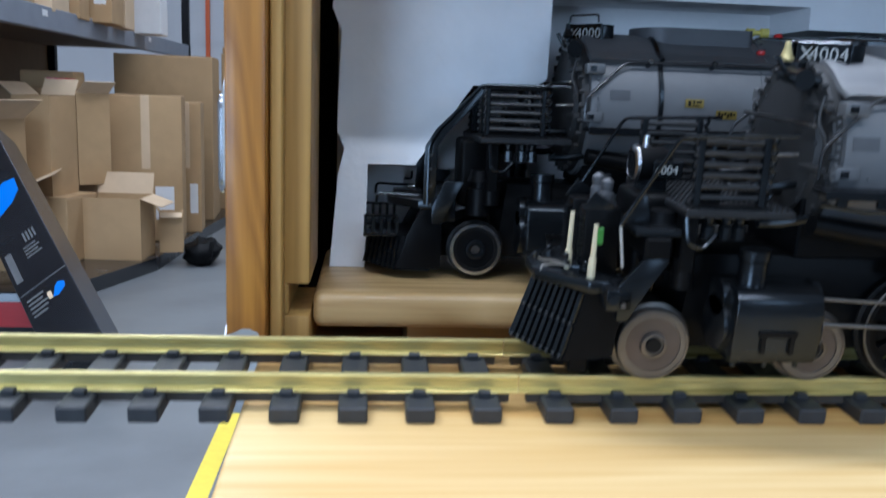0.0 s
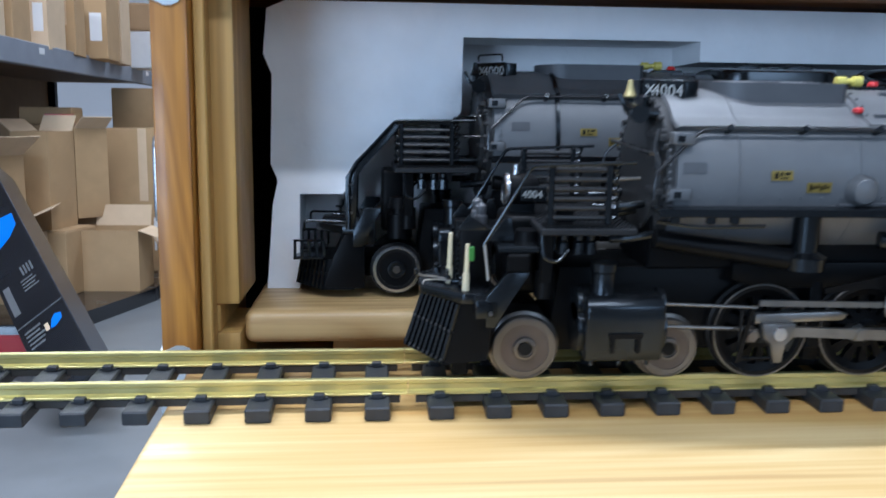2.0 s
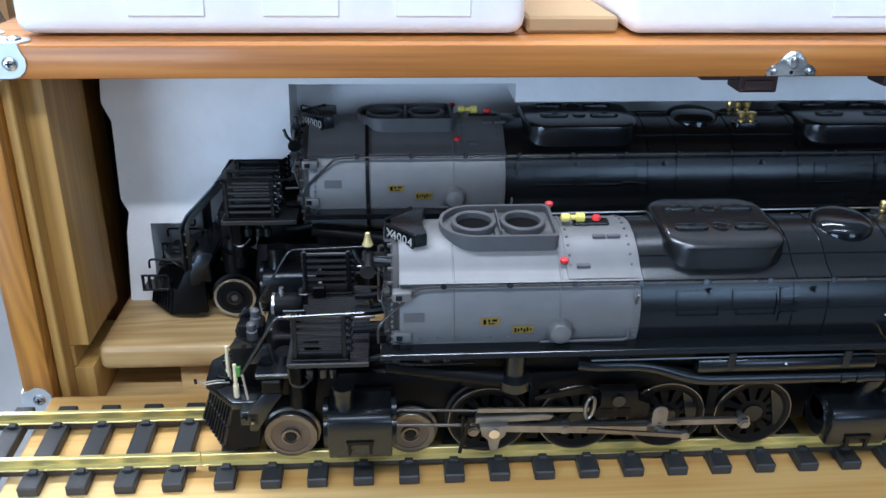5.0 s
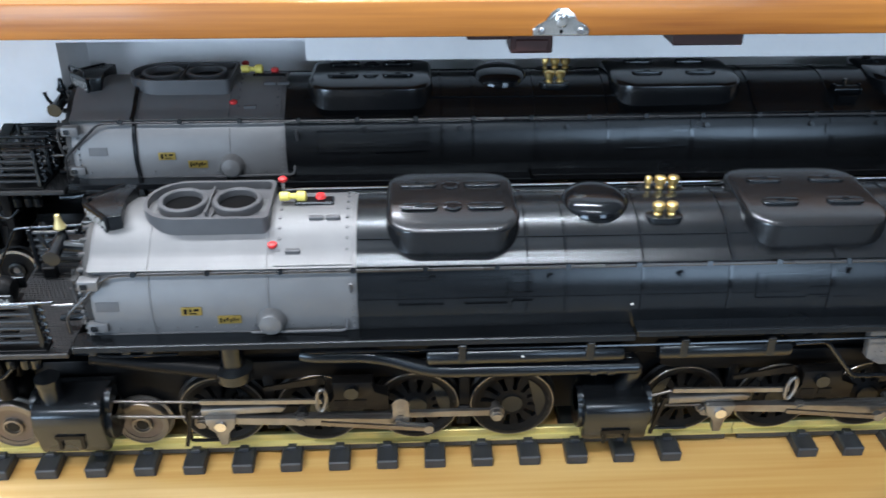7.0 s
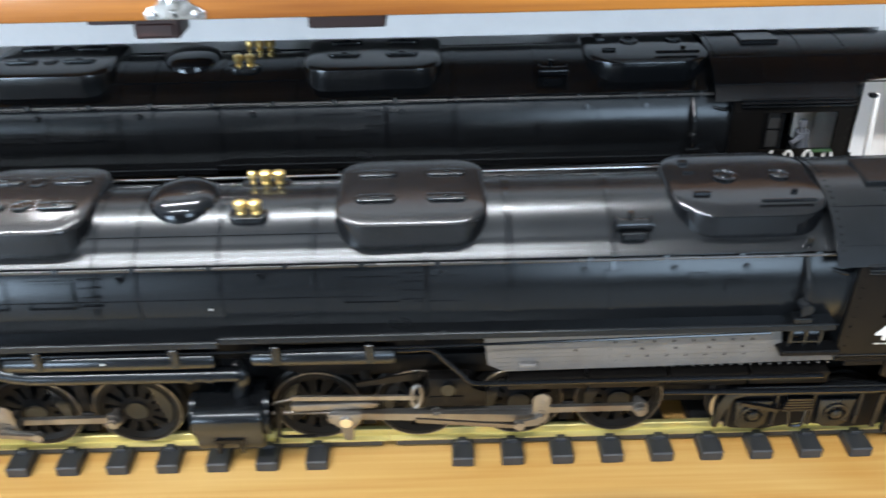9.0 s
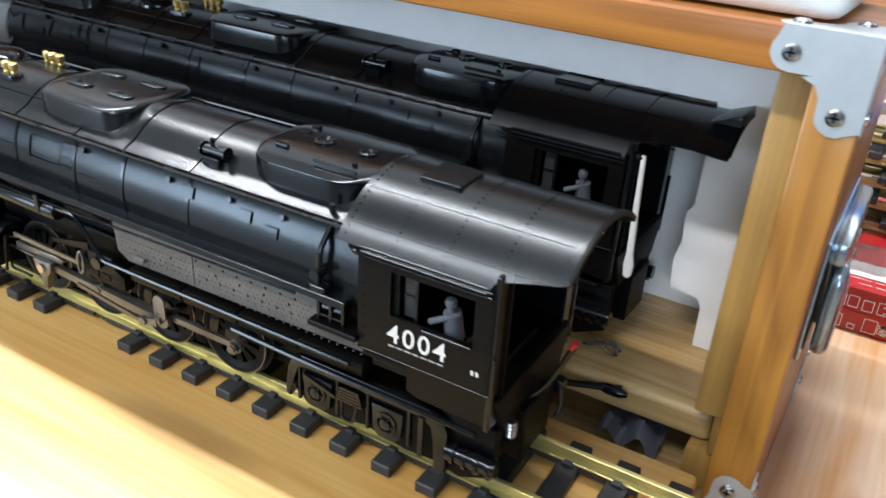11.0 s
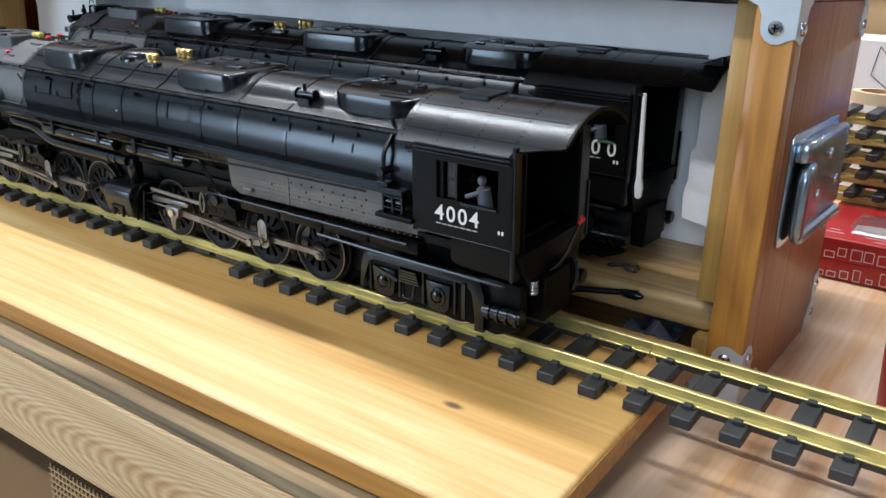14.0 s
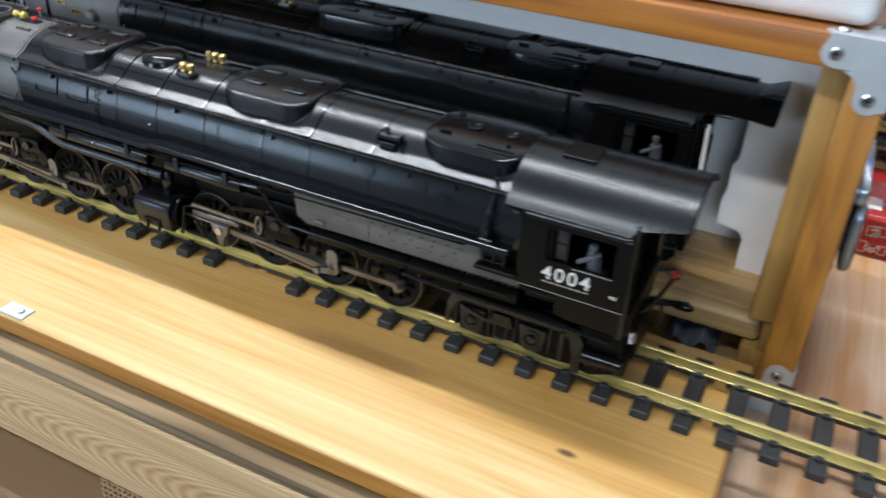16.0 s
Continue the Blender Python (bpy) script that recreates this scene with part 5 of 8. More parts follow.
def slat(a, b, side, out, w, d):
    """A flat bar from a to b, w wide along side, standing d proud along out."""
    bm = B()
    rows = [[bm.verts.new(q + side * (w / 2 * i) + out * k) for i, k in ((-1, 0), (1, 0), (0.8, d), (-0.8, d))] for q in (a, b)]
    for i in range(4):
        bm.faces.new((rows[0][i], rows[0][(i + 1) % 4], rows[1][(i + 1) % 4], rows[1][i]))
    bm.faces.new(rows[0][::-1]), bm.faces.new(rows[1])
    return bm


def pilot_body(low, high):
    bm = B()
    a, b = [bm.verts.new(v) for v in low], [bm.verts.new(v) for v in high]
    for i in range(len(low) - 1):
        bm.faces.new((a[i], a[i + 1], b[i + 1], b[i]))
    bm.faces.new(b), bm.faces.new(a[::-1]), bm.faces.new((a[0], b[0], b[-1], a[-1]))
    return bm


def slat_face(pil, c0, c1, s0, s1, count, bolts):
    """Upright slats side by side on one slanting face of the pilot, from its middle (c) to its side (s); 0 below, 1 above."""
    c0, c1, s0, s1 = Vector(c0), Vector(c1), Vector(s0), Vector(s1)
    side = (s0 - c0).normalized()
    out = side.cross(c1 - c0).normalized()
    out = out if out.x < 0 else -out
    w = (s0 - c0).length / count
    for k in range(count):
        f = (k + 0.5) / count
        q0, q1 = c0.lerp(s0, f), c1.lerp(s1, f)
        part("slat", slat(q0, q0.lerp(q1, 0.96), side, out, w * 0.62, 0.0016), BLACK, pil)
        for g in bolts:
            q = q0.lerp(q1, g) + out * 0.0014
            part("slat_bolt", cyl(B(), q, q + out * 0.0008, 0.0007, n=6), TYRE_BRIGHT, pil)
    for g in (0.03, 0.50):
        part("cross_rail", slat(c0.lerp(c1, g), s0.lerp(s1, g), (c1 - c0).normalized(), out, 0.0022, 0.0009), BLACK_MATT, pil)


def front_end(p, root, number, near):
    if near:
        low = [(0.0260, -0.0330, 0.0290), (0.0040, -0.0315, 0.0265), (-0.0155, 0.0, 0.0275), (0.0040, 0.0315, 0.0265), (0.0260, 0.0330, 0.0290)]
        high = [(0.0290, -0.0330, 0.0595), (0.0125, -0.0310, 0.0595), (-0.0050, 0.0, 0.0595), (0.0125, 0.0310, 0.0595), (0.0290, 0.0330, 0.0595)]
        pil = p("pilot", pilot_body(low, high), BLACK_MATT, "black slatted pilot")
        for i, k in ((2, 1), (2, 3)):
            slat_face(pil, low[i], high[i], low[k], high[k], 9, (0.05, 0.53))
        p("pilot_top", prism(B(), [(0.0300, -0.0345), (0.0125, -0.0345), (-0.0085, -0.0120), (-0.0085, 0.0120), (0.0125, 0.0345), (0.0300, 0.0345)], "Z", 0.0595, 0.0655, 0.0014), BLACK, "rounded black pilot nose")
        p("nose_cap", prism(B(), [(0.0180, -0.0200), (-0.0020, -0.0085), (-0.0020, 0.0085), (0.0180, 0.0200)], "Z", 0.0655, 0.0680, 0.0008), BLACK)
        p("pilot_foot", bx(B(), 0.0080, 0.0170, -0.0260, 0.0260, 0.0185, 0.0290, 0.0008), BLACK_MATT)
        bb = p("buffer_beam", bx(B(), 0.0180, 0.0300, -0.0435, 0.0435, 0.0545, 0.0645, 0.0010, 2), BLACK)
        for s in (-1, 1):
            part("beam_lug", cyl(B(), (0.0205, s * 0.0430, 0.0600), (0.0205, s * 0.0455, 0.0600), 0.0020, n=10), BLACK_GLOSS, bb)
            part("beam_bolt", cyl(B(), (0.0255, s * 0.0430, 0.0575), (0.0255, s * 0.0448, 0.0575), 0.0012, n=8), TYRE_BRIGHT, bb)
        for x, y, h in ((0.0060, -0.0130, 0.0060), (0.0020, 0.0060, 0.0050), (0.0130, -0.0220, 0.0040)):
            p("nose_fitting", lathe(B(), [(0.0022, 0.0), (0.0022, h * 0.4), (0.0012, h * 0.5), (0.0016, h * 0.8), (0.0006, h)], (x, y, 0.0675), "Z", 10), BLACK)
    else:
        low = [(0.0180, -0.0310, 0.0225), (-0.0020, -0.0300, 0.0225), (-0.0215, -0.0100, 0.0245), (-0.0215, 0.0100, 0.0245), (-0.0020, 0.0300, 0.0225), (0.0180, 0.0310, 0.0225)]
        high = [(0.0200, -0.0290, 0.0430), (0.0010, -0.0280, 0.0430), (-0.0180, -0.0100, 0.0430), (-0.0180, 0.0100, 0.0430), (0.0010, 0.0280, 0.0430), (0.0200, 0.0290, 0.0430)]
        pil = p("pilot", pilot_body(low, high), BLACK_MATT, "black slatted pilot")
        for i, k in ((2, 1), (3, 4)):
            slat_face(pil, low[i], high[i], low[k], high[k], 7, ())
        p("pilot_top", prism(B(), [(0.0320, -0.037), (0.0100, -0.031), (-0.0080, -0.008), (-0.0080, 0.008), (0.0100, 0.031), (0.0320, 0.037)], "Z", 0.0600, 0.0655, 0.0008), BLACK)
        p("buffer_beam", bx(B(), 0.0180, 0.0320, -0.0400, 0.0400, 0.0540, 0.0700, 0.0012, 2), BLACK)
        p("coupler_pocket", bx(B(), -0.0040, 0.0140, -0.0075, 0.0075, 0.0600, 0.0690, 0.001), BLACK)
        for s in (-1, 1):
            cage = p("front_step", bx(B(), -0.0220, -0.0020, *sorted((s * 0.0140, s * 0.0310)), 0.0430, 0.0450, 0.0005), BLACK, "black railed front step")
            for k in range(5):
                part("step_post", bx(B(), -0.0217 + 0.0047 * k, -0.0198 + 0.0047 * k, *sorted((s * 0.0290, s * 0.0306)), 0.0450, 0.0548), BLACK, cage)
            part("step_rail", bx(B(), -0.0220, -0.0020, *sorted((s * 0.0288, s * 0.0308)), 0.0548, 0.0563, 0.0005), BLACK_GLOSS, cage)
            p("side_sheet", prism(B(), [(-0.0020, 0.0235), (0.0250, 0.0235), (0.0250, 0.0600), (0.0120, 0.0600), (0.0040, 0.0440)], "Y", *sorted((s * 0.0270, s * 0.0310)), 0.0006), BLACK_MATT, "black side sheet behind the pilot")
            # outline includes the shaded gap between the sheet and the foam
            p("rail_sheet", prism(B(), [(0.0125, 0.0640), (0.0195, 0.0640), (0.0200, 0.0985), (0.0250, 0.1055), (0.0480, 0.1295), (0.0435, 0.1330), (0.0190, 0.1082), (0.0128, 0.0980)], "Y", *sorted((s * 0.0385, s * 0.0400)), 0.0004), BLACK, "sloping black sheet beside the handrail")
            for z in (0.0750, 0.0850, 0.0930):
                p("sheet_bolt", cyl(B(), (0.0165, s * 0.0395, z), (0.0165, s * 0.0408, z), 0.0009, n=8), TYRE_BRIGHT)
            p("cut_lever", tube(B(), bend([(-0.0145, s * 0.030, 0.062), (-0.0145, s * 0.030, 0.0690), (0.0135, s * 0.030, 0.0680), (0.0135, s * 0.030, 0.062)], 0.003, 3), 0.0009, 6), BLACK)
            p("drop_lever", tube(B(), bend([(0.0040, s * 0.026, 0.0730), (0.0090, s * 0.026, 0.0725), (0.0090, s * 0.026, 0.0780)], 0.003, 3), 0.0008, 6), BLACK_GLOSS)
    deck_z = 0.0975 if near else 0.1010
    post_x = (0.0545, 0.0835) if near else (0.0485, 0.0810)
    for s in (-1, 1):
        st = B()
        prism(st, [(0.0232, 0.0500), (0.0285, 0.0500), (0.0350, 0.0640), (0.0445, 0.0765), (0.0445, 0.0785), (0.0337, 0.0785), (0.0232, 0.0660)] if near else [(0.0176, 0.0530), (0.0240, 0.0530), (0.0310, 0.0700), (0.0357, 0.0758), (0.0357, 0.0783), (0.0250, 0.0783), (0.0176, 0.0630)], "Y", *sorted((s * 0.0400, s * 0.0435)), 0.0006)
        p("step_plate", st, BLACK, "sloping black step plate")
        # aftercooler: two stacks of pipes between posts on the deck
        ac = p("aftercooler", bx(B(), post_x[0] - 0.0030, post_x[1] + 0.0030, *sorted((s * (0.0340 if near else 0.0120), s * 0.0430)), deck_z + 0.0035, deck_z + 0.0050, 0.0005), BLACK_MATT, "black aftercooler of stacked pipes")
        for yy in (0.0390,) if near else (0.0185, 0.0390):
            for k in range(6):
                z = deck_z + 0.0080 + 0.0048 * k
                part("cooler_pipe", cyl(B(), (post_x[0] - 0.0020, s * yy, z), (post_x[1] + 0.0010, s * yy, z), 0.0013, n=8), DECK, ac)
                loop = [(post_x[1] + 0.0010, s * yy, z), (post_x[1] + 0.0040, s * yy, z + 0.0002), (post_x[1] + 0.0048, s * yy, z + 0.0022), (post_x[1] + 0.0030, s * yy, z + 0.0036)]
                part("pipe_bend", tube(B(), loop, 0.0010, 6), BLACK_GLOSS, ac)
            for x in post_x:
                part("cooler_post", bx(B(), x - 0.0014, x + 0.0014, *sorted((s * (yy - 0.002), s * (yy + 0.0024))), deck_z + 0.0040, 0.1325, 0.0005), BLACK, ac)
        if near:
            part("drain_cock", bx(B(), 0.0590, 0.0680, *sorted((s * 0.0300, s * 0.0345)), deck_z + 0.0037, deck_z + 0.0120, 0.001), BLACK_MATT, ac)
            # shield plates beside the pumps, with ribs on the front
            vc = p("valve_casing", bx(B(), 0.0120, 0.0290, *sorted((s * 0.0060, s * 0.0185)), 0.0640, 0.0955, 0.0012, 2), BLACK_MATT, "dark ribbed valve casing")
            for k in range(9):
                part("casing_fin", bx(B(), 0.0104, 0.0121, *sorted((s * 0.0070, s * 0.0178)), 0.0685 + 0.0027 * k, 0.0698 + 0.0027 * k), BLACK, vc)
            p("bracket_fin", prism(B(), [(0.0105, 0.0950), (0.0290, 0.0950), (0.0240, 0.0975), (0.0165, 0.1035)], "Y", *sorted((s * 0.0165, s * 0.0185)), 0.0005), BLACK, "black sloping bracket fin")
            p("bracket_fin", prism(B(), [(0.0250, 0.0920), (0.0390, 0.0920), (0.0365, 0.1040), (0.0335, 0.1040)], "Y", *sorted((s * 0.0290, s * 0.0310)), 0.0005), BLACK)
            p("step_ledge", bx(B(), 0.0290, 0.0500, *sorted((s * 0.0080, s * 0.0420)), 0.0880, 0.0915, 0.0008), BLACK)
            p("step_ledge", bx(B(), 0.0330, 0.0450, *sorted((s * 0.0180, s * 0.0440)), 0.0785, 0.0880, 0.0010), BLACK_MATT)
            p("valve_cap", lathe(B(), [(0.0034, 0.0945), (0.0034, 0.1010), (0.0024, 0.1018), (0.0030, 0.1045), (0.0030, 0.1065), (0.0010, 0.1080)], (0.0240, s * 0.0080, 0), "Z", 14), GRAPHITE_DARK)
            p("grey_wire", tube(B(), [(0.0218, s * 0.0413, 0.0935), (0.0230, s * 0.0420, 0.0830), (0.0240, s * 0.0425, 0.0745)], 0.0007, 6), COPPER_WIRE, "thin grey wire")
            for x in (0.1120, 0.1300, 0.1420):
                p("board_lug", bx(B(), x, x + 0.0045, *sorted((s * 0.0490, s * 0.0520)), 0.1045, 0.1085, 0.0006), BLACK)
            p("board_truss", tube(B(), bend([(0.1050, s * 0.0505, 0.1060), (0.1250, s * 0.0505, 0.1030), (0.1600, s * 0.0505, 0.1035)], 0.004, 3), 0.0010, 6), BLACK_GLOSS)
        # front handrails
        rl = B()
        tube(rl, bend([(0.0215, s * 0.0413, 0.0925), (0.0445, s * 0.0413, 0.1315), (0.0960, s * 0.0413, 0.1335)] if near else [(0.0150, s * 0.0413, 0.0640), (0.0150, s * 0.0413, 0.0985), (0.0210, s * 0.0413, 0.1085), (0.0445, s * 0.0413, 0.1340), (0.0960, s * 0.0413, 0.1345)], 0.003, 3), 0.0009, 8)
        p("front_handrail", rl, BLACK_GLOSS, "thin sloping front handrail")
        # steam pumps and brackets under the deck
        ap = B()
        px = 0.0460 if near else 0.0480
        dz = 0.0 if near else -0.0130
        cyl(ap, (px, s * 0.0250, 0.0700 + dz), (px, s * 0.0250, 0.0860 + dz), 0.0085, n=18)
        cyl(ap, (px, s * 0.0250, 0.0860 + dz), (px, s * 0.0250, 0.0900 + dz), 0.0060, n=18)
        cyl(ap, (px, s * 0.0250, 0.0900 + dz), (px, s * 0.0250, 0.0970 + dz), 0.0080, 0.0060, n=18)
        p("air_pump", ap, BLACK_MATT, "black air pump")
        bk = B()
        by = 0.0360 if near else 0.0330
        bx(bk, 0.0500, 0.0570, *sorted((s * (by - 0.005), s * (by + 0.005))), 0.0720, deck_z, 0.001)
        cyl(bk, (0.0535, s * by, 0.0640), (0.0535, s * by, 0.0780), 0.0050, n=14)
        p("deck_bracket", bk, BLACK_MATT)
        p("lubricator_pipe", tube(B(), bend([(0.0500, s * 0.043, deck_z), (0.0510, s * 0.045, 0.0860), (0.0580, s * 0.045, 0.0840), (0.0640, s * 0.043, 0.0900)], 0.003, 3), 0.0010, 6), BLACK_GLOSS)
        for x in (0.0620, 0.0700, 0.0760):
            p("deck_fitting", lathe(B(), [(0.0030, 0.0), (0.0030, 0.006), (0.0020, 0.007), (0.0024, 0.0100)], (x, s * 0.0380, deck_z - 0.0105), "Z", 10), BLACK)
    deck = p("front_deck", bx(B(), 0.0490 if near else 0.0440, 0.0980, -0.0450, 0.0450, deck_z, deck_z + 0.0035, 0.0006), DECK, "dusty black chequer-plate front deck")
    dp = B()
    for i in range(37):
        for j in range(19):
            x, y = 0.0510 + 0.0025 * j + 0.00125 * (i % 2), -0.0435 + 0.00242 * i
            prism(dp, [(x - 0.0007, y), (x, y - 0.0005), (x + 0.0007, y), (x, y + 0.0005)], "Z", deck_z + 0.0034, deck_z + 0.0040)
    tagged(part("deck_studs", dp, DECK, deck), kind="stuff")
    p("front_casing", bx(B(), 0.0360, 0.0540, -0.0170, 0.0170, 0.0600, 0.1020, 0.003, 3), BLACK_MATT)
    hx = 0.0085 if near else 0.0350
    hl = p("headlight", lathe(B(), [(0.0040, 0.0290), (0.0085, 0.0295), (0.0085, 0.0430), (0.0060, 0.0470), (0.001, 0.0480)], (hx, 0, 0.1140), "X", 24), BLACK_MATT, "black headlight drum")
    part("headlight_rim", lathe(B(), [(0.0072, 0.0284), (0.0090, 0.0290), (0.0090, 0.0306), (0.0072, 0.0306)], (hx, 0, 0.1140), "X", 28, True), STEEL if near else BLACK_GLOSS, hl, "bright headlight rim")
    part("headlight_lens", cyl(B(), (hx + 0.0287, 0, 0.1140), (hx + 0.0294, 0, 0.1140), 0.0070, n=22), BLACK_GLOSS, hl)
    part("headlight_bracket", bx(B(), hx + 0.0320, hx + 0.0450, -0.004, 0.004, deck_z, 0.1080), BLACK, hl)
    if near:
        part("headlight_vent", cyl(B(), (hx + 0.0350, 0, 0.1215), (hx + 0.0350, 0, 0.1275), 0.0022, 0.0016, n=12), STEEL, hl)
    # small number plate by the headlight
    for s in (-1, 1):
        np_ = p("side_number_box", bx(B(), hx + 0.0360, hx + 0.0500, *sorted((s * 0.0086, s * 0.0106)), 0.1090, 0.1170, 0.0005), BLACK)
        if s < 0:
            words("drum_number", number, 0.0055, LETTER_GREY, np_, pose(hx + 0.0367, -0.0107, 0.1110, 90, 0, 0), 0.0001)
    # pipes between deck and smokebox
    for s in (-1, 1):
        for y, z0, z1 in ((0.0080, 0.1030, 0.1060), (0.0300, 0.0930, 0.0970), (0.0200, 0.1080, 0.1120)):
            p("front_pipe", tube(B(), bend([(0.0880, s * y, z0), (0.0980, s * y, z0), (0.1190, s * y, z1)], 0.003, 3), 0.0022, 10), BLACK)
        p("steel_link", cyl(B(), (0.0900, s * 0.0310, 0.1240), (0.1020, s * 0.0310, 0.1245), 0.0009, n=8), TYRE_BRIGHT)
    bx0 = 0.0075 if near else 0.0
    # number boards in a shallow V on a flat-topped housing above the smokebox
    for s in (-1, 1):
        holder = p("number_board", bx(B(), -0.0005, 0.0232, -0.0010, 0.0010, 0.0, 0.0108, 0.0005), BLACK_GLOSS, "black angled number board")
        holder.matrix_basis = pose(bx0 + 0.1020, s * 0.0030, 0.1625, 0, 0, s * 46)
        if s < 0:
            for k, c in enumerate("X" + number):
                words("board_digit", c, 0.0082, LETTER_GREY, holder, pose(0.0012 + 0.0044 * k, -0.0011, 0.0026, 90, 0, 0), 0.0001)
    nb = p("number_housing", prism(B(), [(bx0 + 0.1038, -0.0030), (bx0 + 0.1192, -0.0190), (bx0 + 0.1260, -0.0175), (bx0 + 0.1230, 0.0), (bx0 + 0.1260, 0.0175), (bx0 + 0.1192, 0.0190), (bx0 + 0.1038, 0.0030), (bx0 + 0.1060, 0.0)], "Z", 0.1635, 0.1728, 0.0004), BLACK, "flat-topped black number board housing")
    if not near:
        part("housing_rail", tube(B(), bend([(0.1020, -0.0040, 0.1742), (0.1018, -0.0040, 0.1785), (0.1160, -0.0180, 0.1785), (0.1162, -0.0180, 0.1742)], 0.002, 3), 0.0006, 6), BLACK, nb)
    p("board_bracket", bx(B(), bx0 + 0.1000, bx0 + 0.1250, -0.0100, 0.0100, 0.1580, 0.1650, 0.001), BLACK)
    p("class_lamp", lathe(B(), [(0.0028, 0.0), (0.0034, 0.0010), (0.0026, 0.0028), (0.0016, 0.0060), (0.0014, 0.0085), (0.0006, 0.0090)], (0.0985, -0.0150, 0.1640), "Z", 14), BELL if near else BLACK, "small brass bell" if near else "small black bell")
    p("lamp_arm", cyl(B(), (0.0995, -0.0140, 0.1560), (0.0985, -0.0150, 0.1645), 0.0020, n=8), BLACK)
    if near:
        p("lamp_bracket", bx(B(), 0.0970, 0.1150, -0.0180, -0.0110, 0.1560, 0.1582, 0.0005), BLACK, "flat black bracket under the bell")
        p("valve_flange", cyl(B(), (0.0985, -0.0215, 0.1575), (0.1130, -0.0215, 0.1555), 0.0030, n=12), BLACK)
    fv = p("feed_heater_valve", cyl(B(), (0.0985, -0.0160, 0.1590), (0.0985, -0.0330, 0.1570), 0.0036, n=14), BLACK)
    part("valve_wheel", cyl(B(), (0.0985, -0.0330, 0.1570), (0.0985, -0.0345, 0.1568), 0.0046, n=16), BLACK_GLOSS, fv)
    part("valve_pipe", tube(B(), bend([(0.0985, -0.0240, 0.1560), (0.0930, -0.0260, 0.1600), (0.0905, -0.0240, 0.1660)], 0.004, 3), 0.0012, 6), BLACK, fv)
    if near:
        # bare wires sticking out of the pilot
        for x, y, z1, mat in ((0.0078, -0.0120, 0.0925, CREAM), (0.0150, -0.0280, 0.0900, CREAM)):
            sl = p("wire_sleeve", cyl(B(), (x - 0.0006, y, 0.0650), (x, y, z1), 0.0014, 0.0011, n=8), mat, "cream sleeved loose wire")
            part("sleeve_collar", cyl(B(), (x - 0.0006, y, 0.0655), (x - 0.0004, y, 0.0745), 0.0019, 0.0018, n=8), mat, sl)
        p("green_tape", bx(B(), 0.0153, 0.0185, -0.0290, -0.0270, 0.0810, 0.0885, 0.0004), GREEN_PLASTIC, "green tape flag on the wire")
        p("stray_wire", tube(B(), bend([(0.0060, -0.014, 0.068), (-0.001, -0.018, 0.0705), (-0.0080, -0.0220, 0.0720), (-0.0110, -0.024, 0.0745)], 0.003, 3), 0.0005, 5), COPPER_WIRE)
        p("stray_wire", tube(B(), bend([(0.0080, -0.016, 0.0675), (0.001, -0.018, 0.0690), (-0.0070, -0.020, 0.0690), (-0.0072, -0.021, 0.0668)], 0.002, 3), 0.0004, 5), COPPER_WIRE)
        p("wire_stub", cyl(B(), (-0.0108, -0.0239, 0.0732), (-0.0112, -0.0241, 0.0762), 0.0010, n=8), BLACK)


